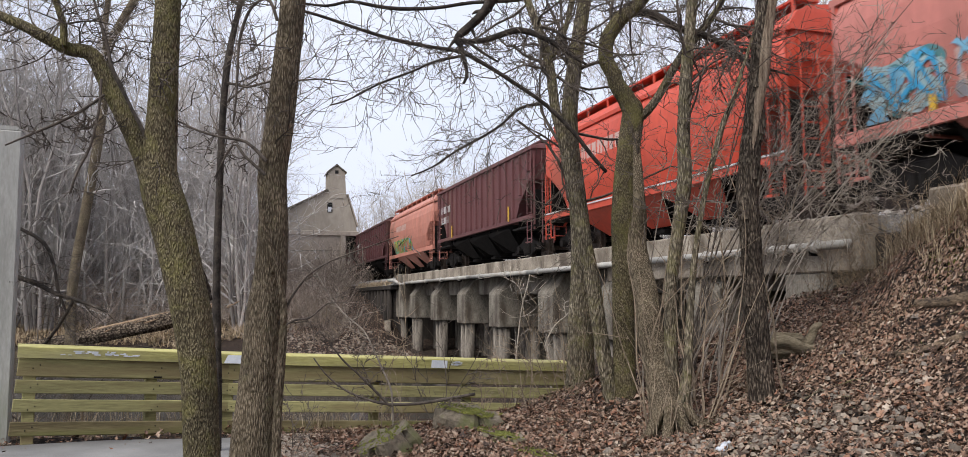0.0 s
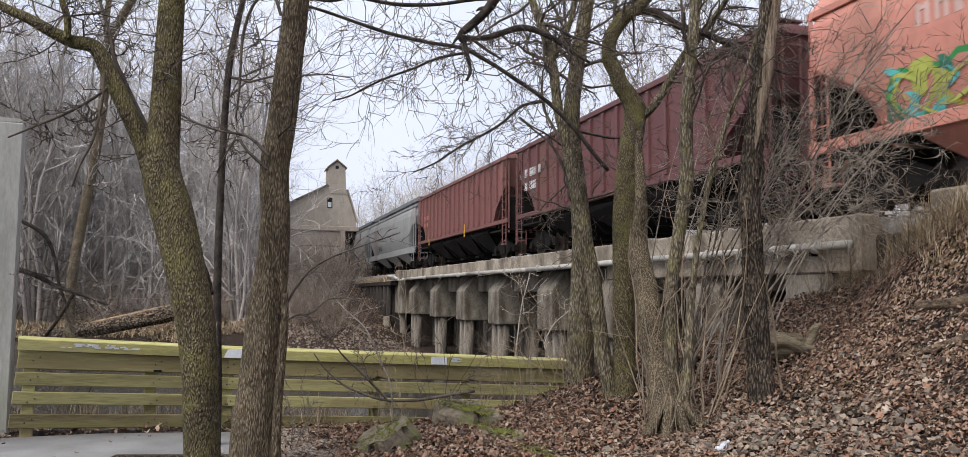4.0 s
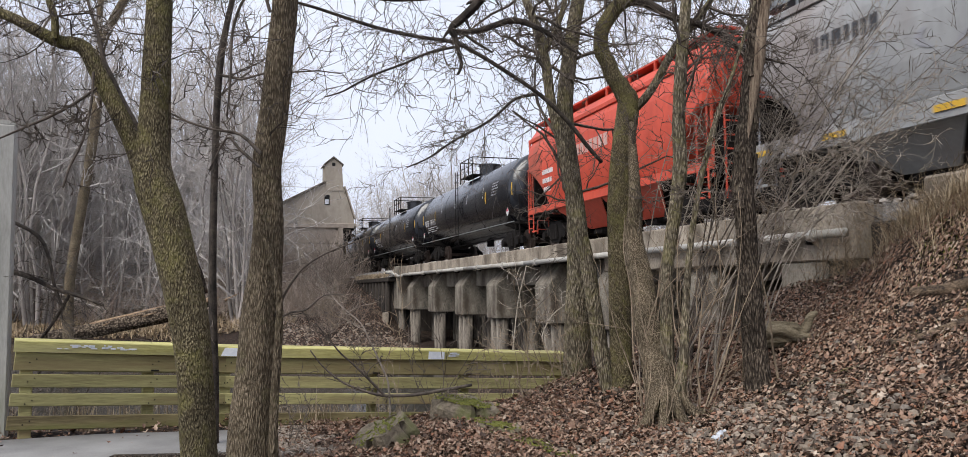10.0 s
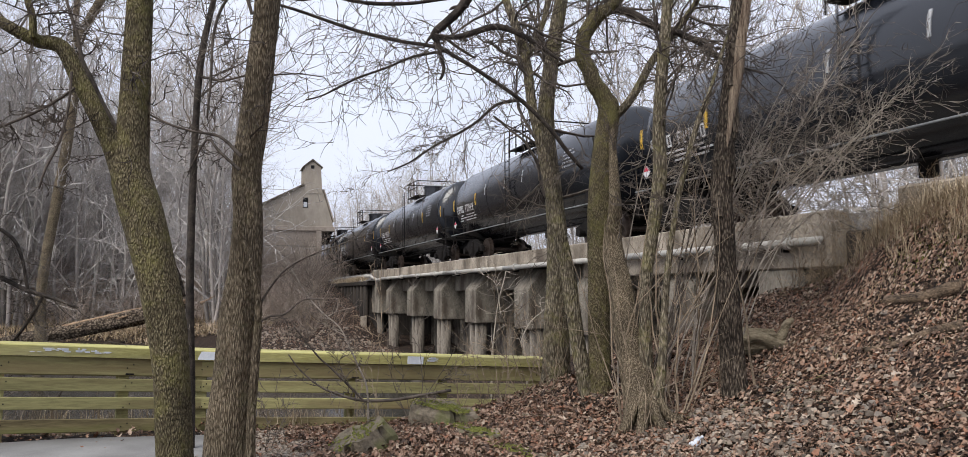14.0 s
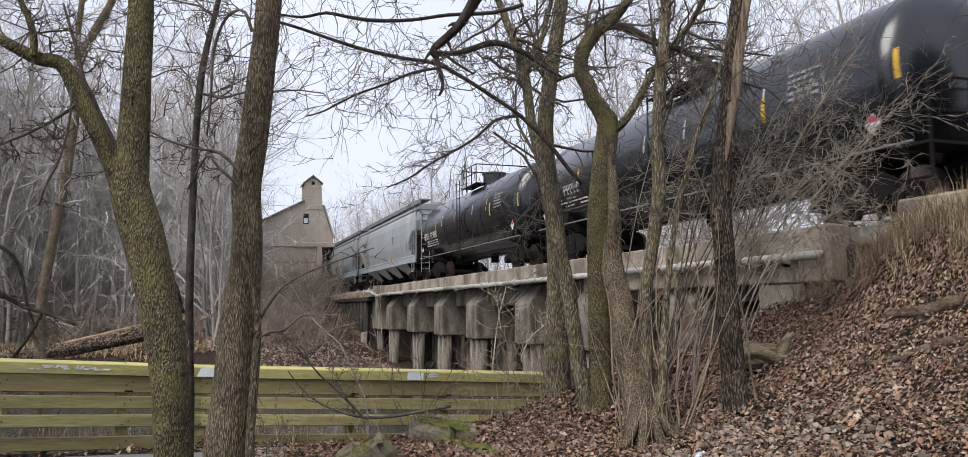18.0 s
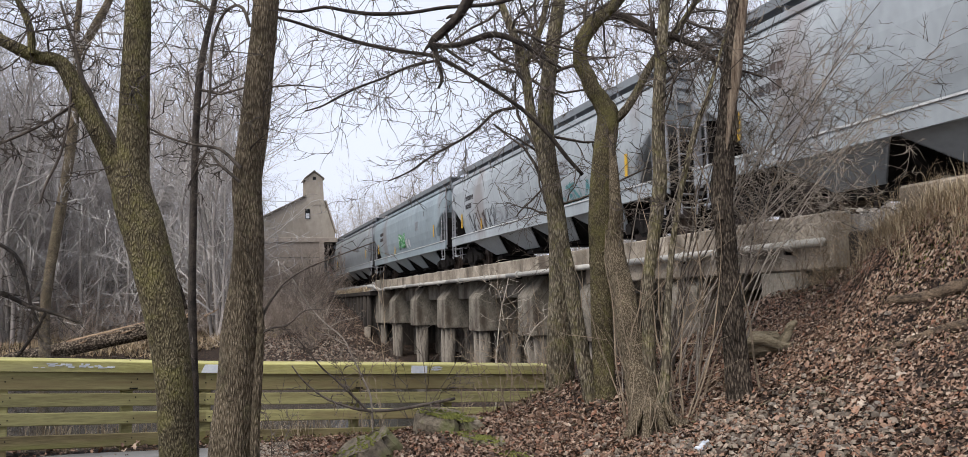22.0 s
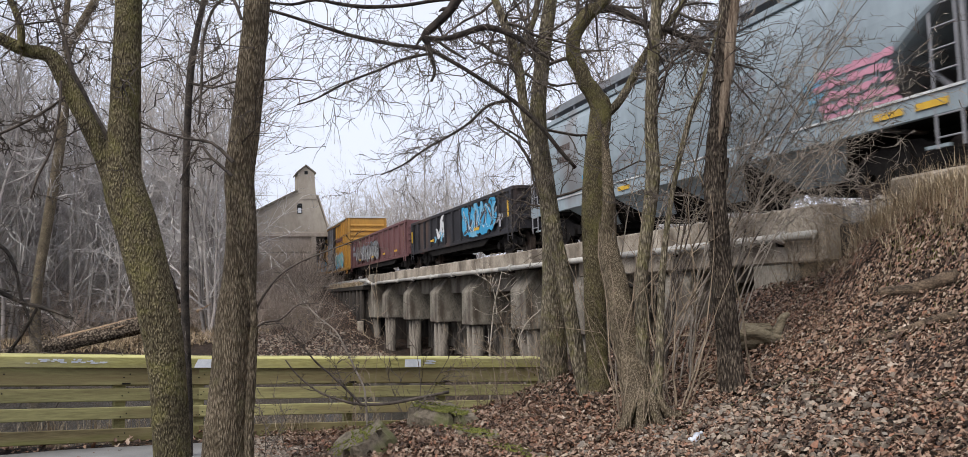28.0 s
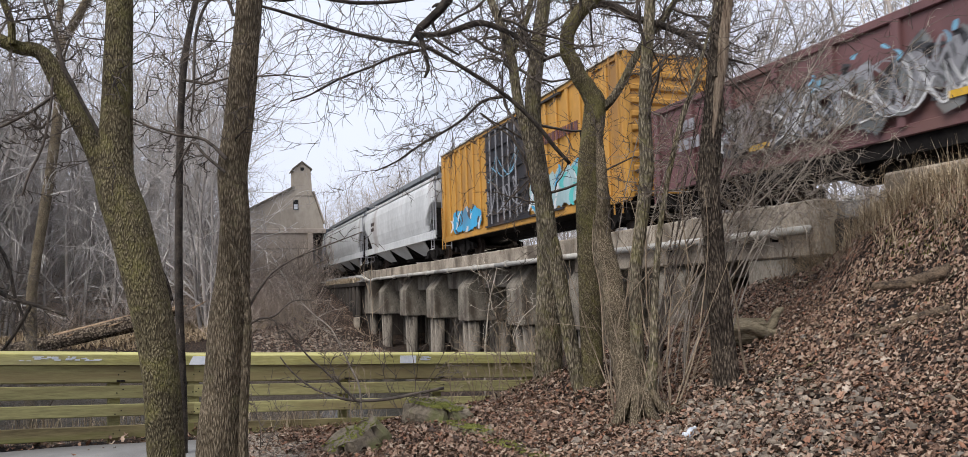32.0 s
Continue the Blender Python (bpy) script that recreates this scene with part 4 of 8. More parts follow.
def bars(car, x, y0, z0, rows, mat, name="lettering", h=0.18, gap=0.1, seed=1):
    """Lines of writing too small to read, as plain bars on the near side. rows: lengths."""
    rng = random.Random(seed)
    bm = bmesh.new()
    for r, ln in enumerate(rows):
        z = z0 - r * (h + gap)
        yy = y0
        while yy > y0 - ln:
            w = rng.uniform(0.35, 0.8) * h
            xs = skin(x, z - h / 2)
            box(bm, xs - 0.004, xs + 0.02, yy - w * 0.36, yy, z - h, z)
            box(bm, xs - 0.004, xs + 0.02, yy - w, yy - w * 0.64, z - h, z)
            box(bm, xs - 0.004, xs + 0.02, yy - w * 0.64, yy - w * 0.36, z - h * rng.choice((0.3, 0.6, 1.0)), z - h * rng.choice((0.0, 0.1)))
            yy -= w + h * 0.28
    return tagged(part(name, bm, mat, car), kind="stuff")


def scrawl(car, x, y0, y1, z0, z1, mats, n=24, seed=1, fill=None):
    """Sprayed graffiti as overlapping flat sweeps of paint, one mesh a colour."""
    rng = random.Random(seed)
    if fill is not None:
        bm = bmesh.new()
        k = max(6, int((y1 - y0) / 0.18))
        lo, hi = [], []
        for i in range(k + 1):
            yy = y0 + (y1 - y0) * i / k
            e = min(1.0, 6.0 * min(i, k - i) / k + 0.55)
            za = z0 + (z1 - z0) * (0.5 - 0.5 * e + rng.uniform(0, 0.14))
            lo.append(bm.verts.new((skin(x, za) - 0.003, yy, za)))
            zb = z0 + (z1 - z0) * (0.5 + 0.5 * e - rng.uniform(0, 0.22))
            hi.append(bm.verts.new((skin(x, zb) - 0.003, yy, zb)))
        for i in range(k):
            bm.faces.new((lo[i], lo[i + 1], hi[i + 1], hi[i]))
        part("graffiti_ground", bm, fill, car, "sprayed graffiti ground colour")
    for k, mt in enumerate(mats):
        bm = bmesh.new()
        for _ in range(n):
            cy, cz = rng.uniform(y0, y1), rng.uniform(z0, z1)
            w, h = rng.uniform(0.1, 0.32) * (z1 - z0), rng.uniform(0.25, 0.6) * (z1 - z0)
            a, bend = rng.uniform(-0.7, 0.7), rng.uniform(-0.6, 0.6)
            lift = 0.004 + 0.0025 * k + rng.uniform(0, 0.001)
            lft, rgt = [], []
            for i in range(7):
                q = i / 6 - 0.5
                ang = a + bend * q * 3
                py, pz = cy + math.sin(ang) * q * h * 1.6, cz + math.cos(a) * q * h
                ww = w * (0.35 + 0.65 * math.cos(q * 2.6)) * 0.5
                pz = min(max(pz, z0), z1)
                xx = skin(x, pz) - lift
                lft.append(bm.verts.new((xx, py - ww, pz)))
                rgt.append(bm.verts.new((xx, py + ww, pz + 0.05 * ww)))
            for i in range(6):
                try:
                    bm.faces.new((lft[i], rgt[i], rgt[i + 1], lft[i + 1]))
                except ValueError:
                    pass
        tagged(part("graffiti", bm, mt, car, "sprayed graffiti"), kind="stuff")


def tag(car, x, y0, y1, z0, z1, mat, letters=5, w=0.05, seed=1, layer=0, name="graffiti"):
    """Sprayed line writing: looping strokes one after another, each a thin ribbon of paint; y0 is the reading start."""
    rng = random.Random(seed)
    bm = bmesh.new()
    step = (y1 - y0) / letters
    for k in range(letters):
        for _ in range(2):
            cy, cz = y0 + step * (k + 0.5), (z0 + z1) / 2
            ay, az = step * rng.uniform(0.35, 0.6), (z1 - z0) * rng.uniform(0.3, 0.5)
            p1, p2 = rng.uniform(0, 6.28), rng.uniform(0, 6.28)
            f1, f2 = rng.choice((0.5, 1.0, 1.0)), rng.choice((0.5, 1.0, 1.5))
            span = rng.uniform(3.2, 6.0)
            prev = None
            for i in range(15):
                q = span * i / 14
                py, pz = cy + ay * math.sin(f1 * q + p1), cz + az * math.sin(f2 * q + p2)
                ty, tz = ay * f1 * math.cos(f1 * q + p1), az * f2 * math.cos(f2 * q + p2)
                l = math.hypot(ty, tz) or 1.0
                hw = w * (0.5 + 0.3 * math.sin(q * 1.7 + p1))
                xx = skin(x, pz) - 0.006 - 0.003 * layer
                cur = (bm.verts.new((xx, py - tz / l * hw, pz + ty / l * hw)), bm.verts.new((xx, py + tz / l * hw, pz - ty / l * hw)))
                if prev:
                    bm.faces.new((prev[0], prev[1], cur[1], cur[0]))
                prev = cur
    return tagged(part(name, bm, mat, car, "sprayed line graffiti"), kind="stuff")


def reflectors(car, x, ys, z, vertical=False, mat="mark_yellow"):
    x = skin(x, z)
    for y in ys:
        bm = box(bmesh.new(), x - 0.012, x + 0.01, y - (0.06 if vertical else 0.28), y + (0.06 if vertical else 0.28), z - (0.3 if vertical else 0.055), z + (0.3 if vertical else 0.055))
        part("reflector", bm, P[mat], car, "yellow reflective strip")


def new_car(name, label, category):
    c = tagged(new(name), label, category, "cars of the freight train")
    return c


def hopper(L, col, label, ribs=0, curved=True, top=4.45, sill_col=None, outlets=3, stripe=None, bay=1.5, roof="grey"):
    """Covered hopper: bowed side sheets, slope-sheet ends, end platforms, outlet gates, hatches, running boards."""
    c = new_car("hopper_car", label, "hopper car")
    h = (L - 1.15) / 2
    pm = P[col]
    pale = col in ("grey", "pale", "blue_grey", "white")
    if curved:
        lv = [(1.4, 1.38, h - bay - 0.25), (1.58, 1.46, h - bay - 0.05), (1.85, 1.53, h - bay), (2.2, 1.59, h - bay * 0.8), (2.6, 1.615, h - bay * 0.42), (2.85, 1.62, h - 0.14), (3.4, 1.59, h), (3.72, 1.52, h), (top - 0.12, 1.4, h)]
    else:
        lv = [(1.5, 1.5, h - bay - 0.4), (1.7, 1.52, h - bay), (2.2, 1.52, h - bay + 0.35), (3.0, 1.52, h - 0.3), (top - 0.12, 1.52, h)]
    part("body", loft(bmesh.new(), lv) if not curved else loft_lens(bmesh.new(), lv), pm, c, smooth=False)
    tw = lv[-1][1]
    if curved:
        for sx in (-1, 1):
            for k in range(6):
                y = (k - 2.5) * (2 * h - 4.0) / 6
                bm = bmesh.new()
                prev = None
                for z, w, _ in lv[1:]:
                    cur = (bm.verts.new((sx * (w + 0.008), y - 0.02, z)), bm.verts.new((sx * (w + 0.008), y + 0.02, z)))
                    if prev:
                        bm.faces.new((prev[0], prev[1], cur[1], cur[0]))
                    prev = cur
                part("weld_seam", bm, pm, c)
    rise = 0.5 if not pale and curved else 0.22 if pale else 0.1
    part("roof", loft(bmesh.new(), [(top - 0.12, tw + 0.04, h + 0.05), (top - 0.02, tw + 0.02, h + 0.04), (top + rise * 0.6, tw * 0.84, h + 0.02), (top + rise * 0.92, tw * 0.6, h), (top + rise, tw * 0.3, h)]), P["roof_grey"] if pale else pm, c)
    part("roof_eave", box(bmesh.new(), -tw - 0.08, -tw + 0.02, -h - 0.05, h + 0.05, top - 0.16, top - 0.02, 0.01), pm, c)
    part("roof_eave", box(bmesh.new(), tw - 0.02, tw + 0.08, -h - 0.05, h + 0.05, top - 0.16, top - 0.02, 0.01), pm, c)
    # end-recess sheets: grimy grey on pale cars, recess shade as near-black on maroon
    gm = P["dull_grey"] if pale else P["under"] if "maroon" in col else pm
    em = P["mark_grey"] if pale else pm
    # running boards on their brackets, and hatches
    zb = top + (0.42 if pale else 0.52 if curved else 0.16)
    rb = part("running_board", box(bmesh.new(), -1.2, -0.6, -h, h, zb, zb + 0.05), P["roof_grey"] if pale else pm, c, "grated roof walkway")
    share("running_board", rb, c, Matrix.Translation((1.8, 0, 0)))
    br = None
    for k in range(int(2 * h / 1.3) + 1):
        y = -h + 0.1 + k * (2 * h - 0.2) / int(2 * h / 1.3)
        if br is None:
            br = part("walkway_bracket", box(bmesh.new(), -1.2, -1.15, -0.03, 0.03, top - 0.02, zb), P["roof_grey"] if pale else pm, c)
            br.location.y = y
        else:
            share("walkway_bracket", br, c, Matrix.Translation((0, y, 0)))
    if pale:
        part("walkway_kick_plate", box(bmesh.new(), -1.23, -1.205, -h, h, zb - 0.16, zb + 0.06), P["roof_grey"], c)
    hm = None
    for k in range(8):
        y = -h + 1.0 + k * (2 * h - 2) / 7
        if hm is None:
            hm = part("hatch", cyl(bmesh.new(), (0, 0, top + rise * 0.9), (0, 0, top + rise + 0.2), 0.32, 12), pm, c)
            hm.location.y = y
        else:
            share("hatch", hm, c, Matrix.Translation((0, y, 0)))
    # sills, platforms, end frames
    sm = P[sill_col or col]
    zs = (1.12 if pale else 1.27) if curved else 1.5
    for sx in (-1, 1):
        part("side_sill", box(bmesh.new(), sx * 1.52 - 0.05, sx * 1.52 + 0.05, -h, h, zs, 1.5 if curved else 1.66, 0.01), sm, c)
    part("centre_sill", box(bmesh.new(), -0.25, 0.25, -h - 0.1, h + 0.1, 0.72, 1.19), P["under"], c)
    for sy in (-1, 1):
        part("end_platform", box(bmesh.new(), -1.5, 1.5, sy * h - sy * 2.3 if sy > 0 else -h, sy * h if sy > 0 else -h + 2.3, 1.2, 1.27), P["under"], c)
        part("slope_sheet_brace", cyl(bmesh.new(), (-0.9, sy * (h - 0.2), 1.1), (-0.7, sy * (h - bay + 0.1), 2.2), 0.05, 6), em, c)
        part("slope_sheet_brace", cyl(bmesh.new(), (0.9, sy * (h - 0.2), 1.1), (0.7, sy * (h - bay + 0.1), 2.2), 0.05, 6), em, c)
        for sx in (-1, 1):
            part("corner_post", box(bmesh.new(), sx * 1.46 - 0.025, sx * 1.46 + 0.025, sy * (h - 0.05) - 0.03, sy * (h - 0.05) + 0.03, 1.1, top - 0.15), em, c)
            part("end_post", box(bmesh.new(), sx * 0.5 - 0.05, sx * 0.5 + 0.05, sy * (h - 0.1) - 0.05, sy * (h - 0.1) + 0.05, 1.1, top - 0.3), em, c)
        ladder(c, -1.56, sy * (h - 0.32), 0.6, 2.95 if curved else top - 0.1, em, 0.44, 7 if curved else 11)
        ladder(c, -0.95, sy * (h + 0.03), 0.6, top - 0.2, em, 0.44, 10, side=False)
        part("sill_step", box(bmesh.new(), -1.56, -1.5, sy * (h - 0.55) - 0.2, sy * (h - 0.55) + 0.2, 0.62, 0.67), sm, c)
        truck(c, sy * (h - 1.55))
        coupler(c, sy * (h + 0.05), sy)
    for sy in (-1, 1):
        part("shear_plate", box(bmesh.new(), -0.03, 0.03, min(sy * (h - 0.06), sy * (h - bay - 1.0)), max(sy * (h - 0.06), sy * (h - bay - 1.0)), 0.9, 3.9), gm, c)
        part("slope_sheet", prism_x(bmesh.new(), [(sy * (h - bay - 0.3), 1.15), (sy * (h - bay + 0.25), 2.15), (sy * (h - 0.3), 3.6), (sy * (h - 0.34), 3.66), (sy * (h - bay + 0.15), 2.2), (sy * (h - bay - 0.4), 1.15)], -1.35, 1.35), gm, c)
    # added sheets close the see-through ends; their near-black is the recess shade
    for sy in (-1, 1):
        part("end_shade_sheet", box(bmesh.new(), -1.36, 1.36, sy * (h - 0.2) - 0.02, sy * (h - 0.2) + 0.02, 1.1, 2.6), P["under"], c, "added near-black sheet standing for the shaded end recess")
    part("brake_cylinder", cyl(bmesh.new(), (-0.6, h - 1.6, 1.45), (-0.6, h - 0.7, 1.45), 0.17, 10), P["under"], c)
    # outlet bays
    # chutes carry grime and painted shade; body-coloured side sheets are their lit faces
    span = 2 * (h - bay - 0.9)
    om = None
    for k in range(outlets):
        w = span / outlets
        y = -span / 2 + (k + 0.5) * w
        bm = bmesh.new()
        rings = []
        for z, hw, hl in ((1.5, 1.4, w * 0.5), (0.56, 0.55, w * 0.18), (0.42, 0.55, w * 0.18)):
            rings.append([bm.verts.new((sx * hw, sy * hl, z)) for sx, sy in ((-1, -1), (1, -1), (1, 1), (-1, 1))])
        for a, b in zip(rings, rings[1:]):
            for i in range(4):
                bm.faces.new((b[i], b[(i + 1) % 4], a[(i + 1) % 4], a[i]))
        bm.faces.new(rings[-1][::-1])
        if om is None:
            om = part("outlet_hopper", bm, P["under"], c, "grimy outlet chute, underside shade put into its black")
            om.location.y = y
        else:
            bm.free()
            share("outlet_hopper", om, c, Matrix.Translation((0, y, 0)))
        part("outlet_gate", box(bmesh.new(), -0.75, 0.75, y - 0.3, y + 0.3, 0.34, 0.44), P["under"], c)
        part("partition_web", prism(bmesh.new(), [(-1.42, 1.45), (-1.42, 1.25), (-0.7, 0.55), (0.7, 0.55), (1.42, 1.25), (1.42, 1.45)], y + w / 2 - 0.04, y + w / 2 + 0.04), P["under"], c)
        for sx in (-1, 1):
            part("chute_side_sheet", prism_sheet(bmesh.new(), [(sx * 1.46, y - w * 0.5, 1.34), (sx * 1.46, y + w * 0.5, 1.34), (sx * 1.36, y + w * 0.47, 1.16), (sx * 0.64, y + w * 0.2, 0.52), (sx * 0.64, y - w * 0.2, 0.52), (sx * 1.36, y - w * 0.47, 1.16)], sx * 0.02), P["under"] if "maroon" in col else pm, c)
    if ribs:
        for sx in (-1, 1):
            for k in range(ribs):
                y = -(h - 0.45) + k * 2 * (h - 0.45) / (ribs - 1)
                zl = 1.66 if abs(y) < h - bay - 0.3 else 1.66 + (abs(y) - (h - bay - 0.3)) * 1.0
                o = part("side_rib", box(bmesh.new(), -0.055, 0.055, -0.06, 0.06, zl, top - 0.2, 0.012), pm, c)
                o.location = (sx * 1.56, y, 0)
    return c, h


def tank(L, label, seed):
    """Tank car: domed shell on stub sills, top fittings platform, ladders and long hand rails."""
    c = new_car("tank_car", label, "tank car")
    h = (L - 1.25) / 2
    R_, zc = 1.6, 2.5
    bm = bmesh.new()
    prof = [(-h + 0.3 + 0.55 * (1 - math.cos(a)), R_ * math.sin(a)) for a in [i * math.pi / 16 for i in range(0, 9)]]
    prof += [(-2.6, R_), (0, R_), (2.6, R_)]
    prof += [(-y, r) for y, r in prof[:9][::-1]]
    rings, seg = [], 40
    for y, r in prof:
        rings.append([bm.verts.new((max(r, 0.01) * math.sin(k * 2 * math.pi / seg), y, zc + max(r, 0.01) * math.cos(k * 2 * math.pi / seg))) for k in range(seg)])
    for a, b in zip(rings, rings[1:]):
        for i in range(seg):
            bm.faces.new((a[i], b[i], b[(i + 1) % seg], a[(i + 1) % seg]))
    bm.faces.new(rings[0])
    bm.faces.new(rings[-1][::-1])
    bmesh.ops.recalc_face_normals(bm, faces=bm.faces)
    part("tank_shell", bm, P["black"], c, "glossy grimy black tank shell", smooth=True)
    for y in (-h + 0.95, -2.6, 2.6, h - 0.95):
        bm = bmesh.new()
        ra, rb = [], []
        for k in range(seg):
            a = k * 2 * math.pi / seg
            for ring, yy in ((ra, -0.035), (rb, 0.035)):
                ring.append(bm.verts.new(((R_ + 0.008) * math.sin(a), yy, zc + (R_ + 0.008) * math.cos(a))))
        for i in range(seg):
            bm.faces.new((ra[i], rb[i], rb[(i + 1) % seg], ra[(i + 1) % seg]))
        o = part("shell_seam", bm, P["black"], c, smooth=True)
        o.location.y = y
    # top fittings and platform
    part("manway", cyl(bmesh.new(), (0, 0, zc + R_ - 0.1), (0, 0, zc + R_ + 0.45), 0.5, 20), P["black"], c, smooth=False)
    part("fitting_cover", cyl(bmesh.new(), (0, 0, zc + R_ + 0.45), (0, 0, zc + R_ + 0.52), 0.56, 20), P["black"], c)
    part("relief_valve", cyl(bmesh.new(), (0, 1.1, zc + R_ - 0.05), (0, 1.1, zc + R_ + 0.35), 0.12, 10), P["black"], c)
    bm = bmesh.new()
    for x in (-0.95, 0.95):
        box(bm, x - 0.25, x + 0.25, -1.0, 1.0, zc + R_ - 0.12, zc + R_ - 0.08)
    part("platform", bm, P["under"], c)
    post = rail = None
    for x in (-1.2, 1.2):
        for y in (-1.0, -0.35, 0.35, 1.0):
            if post is None:
                post = part("railing_post", cyl(bmesh.new(), (0, 0, zc + R_ - 0.35), (0, 0, zc + R_ + 0.72), 0.025, 6), P["under"], c)
                post.location = (x, y, 0)
            else:
                share("railing_post", post, c, Matrix.Translation((x, y, 0)))
        for z in (0.35, 0.72):
            if rail is None:
                rail = part("side_rail", cyl(bmesh.new(), (0, -1.0, zc + R_), (0, 1.0, zc + R_), 0.025, 6), P["under"], c)
                rail.location = (x, 0, z)
            else:
                share("side_rail", rail, c, Matrix.Translation((x, 0, z)))
    for y in (-1.0, 1.0):
        part("cross_rail", cyl(bmesh.new(), (-1.2, y, zc + R_ + 0.72), (1.2, y, zc + R_ + 0.72), 0.025, 6), P["under"], c)
    ladder(c, -1.7, 0, 0.7, zc + R_ + 0.1, P["under"], 0.42, 11)
    # stub sills, bolsters, end platforms and railings
    for sy in (-1, 1):
        part("stub_sill", box(bmesh.new(), -0.25, 0.25, min(sy * (h + 0.05), sy * (h - 3.3)), max(sy * (h + 0.05), sy * (h - 3.3)), 0.75, 1.15), P["under"], c)
        part("bolster", prism(bmesh.new(), [(-1.4, 1.15), (-0.5, 0.85), (0.5, 0.85), (1.4, 1.15), (1.3, 1.75), (0.6, 1.3), (-0.6, 1.3), (-1.3, 1.75)], sy * (h - 1.75) - 0.15, sy * (h - 1.75) + 0.15), P["under"], c)
        part("end_platform", box(bmesh.new(), -1.5, 1.5, sy * (h - 0.3) - 0.32, sy * (h - 0.3) + 0.32, 1.12, 1.17), P["under"], c)
        bm = bmesh.new()
        for x in (-1.45, -0.55, 0.55, 1.45):
            cyl(bm, (x, sy * h, 0.6 if abs(x) > 1 else 1.15), (x, sy * h, 2.2), 0.025, 6)
        for z in (1.65, 2.2):
            cyl(bm, (-1.45, sy * h, z), (1.45, sy * h, z), 0.025, 6)
        for x in (-1.45, 1.45):
            cyl(bm, (x, sy * h, 1.65), (x, sy * (h - 0.6), 1.65), 0.025, 6)
            cyl(bm, (x, sy * h, 0.6), (x, sy * (h - 0.45), 0.6), 0.025, 6)
            cyl(bm, (x, sy * (h - 0.45), 0.6), (x, sy * (h - 0.45), 1.15), 0.025, 6)
        part("end_railing", bm, P["under"], c)
        truck(c, sy * (h - 1.75))
        coupler(c, sy * (h + 0.05), sy)
    # grey base puts the sky light from above into the rods' colour
    for x in (-1.6, 1.6):
        part("hand_rail", cyl(bmesh.new(), (x, -h + 0.2, 1.18), (x, h - 0.2, 1.18), 0.022, 6), P["dull_grey"], c, "thin hand rail, sky light put into its grey")
        stay = None
        for k in range(7):
            m = Matrix.Translation((0, -h + 1.2 + k * (2 * h - 2.4) / 6, 0))
            if stay is None:
                stay = part("rail_stay", cyl(bmesh.new(), (x, 0, 1.18), (x * 0.6, 0, 1.3), 0.018, 6), P["under"], c)
                stay.matrix_basis = m
            else:
                share("rail_stay", stay, c, m)
    part("bottom_outlet", cyl(bmesh.new(), (0, 0, 0.62), (0, 0, 1.2), 0.18, 12), P["under"], c)
    part("brake_rod", cyl(bmesh.new(), (-0.5, -h + 2.5, 0.85), (-0.5, h - 2.5, 0.85), 0.03, 6), P["under"], c)
    # markings laid on the curved shell
    rng = random.Random(seed)

    def on_shell(bm, y0, y1, z0, z1, lift=0.012):
        k = max(1, int((z1 - z0) / 0.12))
        prev = None
        for i in range(k + 1):
            z = z0 + (z1 - z0) * i / k
            x = -math.sqrt(max(0.01, (R_ + lift) ** 2 - (z - zc) ** 2))
            cur = (bm.verts.new((x, y0, z)), bm.verts.new((x, y1, z)))
            if prev:
                bm.faces.new((prev[0], prev[1], cur[1], cur[0]))
            prev = cur
    for y in (-h + 0.4, -h + 3.4 + rng.uniform(-0.3, 0.4), h - 3.35 + rng.uniform(-0.2, 0.2), h - 0.55):
        bm = bmesh.new()
        on_shell(bm, y - 0.055, y + 0.055, 2.24, 2.74)
        part("reflector", bm, P["mark_yellow"], c, "yellow reflective strip")
    for k in range(4):
        bm = bmesh.new()
        y = -h * 0.5 + k * h * 0.3 + rng.uniform(-0.3, 0.3)
        on_shell(bm, y, y + 0.04, 2.5, 2.95)
        part("shell_mark", bm, P["mark_white"], c)
    # reporting marks: blocky strokes with open counters, then two lines of small data
    bm = bmesh.new()
    y = h - 1.0
    k = 0
    while k < 10:
        w = 0.17
        if k != 4:
            on_shell(bm, y - 0.05, y, 2.08, 2.38)
            on_shell(bm, y - w, y - w + 0.05, 2.08 + rng.choice((0, 0.13)), 2.38)
            for zz in rng.sample((2.08, 2.205, 2.33), 2):
                on_shell(bm, y - w + 0.05, y - 0.05, zz, zz + 0.05)
        y -= w + 0.055
        k += 1
    for r in range(3):
        y = h - 1.35 + 0.2 * r - rng.uniform(0, 0.2)
        while y > h - 3.0:
            w = rng.uniform(0.2, 0.6)
            on_shell(bm, y - w, y, 1.94 - r * 0.1, 1.985 - r * 0.1)
            y -= w + rng.choice((0.06, 0.06, 0.4))
    tagged(part("lettering", bm, P["mark_white"], c), kind="stuff")
    bm = bmesh.new()
    for k in range(5):
        z, y = 2.95 - k * 0.12, -h + 2.9
        while y > -h + 2.2:
            w = rng.uniform(0.05, 0.22)
            on_shell(bm, y - w, y, z, z + 0.06)
            y -= w + 0.05
    tagged(part("data_panel", bm, P["mark_grey"], c), kind="stuff")
    for y in (-h + 0.95, h - 0.75):
        bm = bmesh.new()
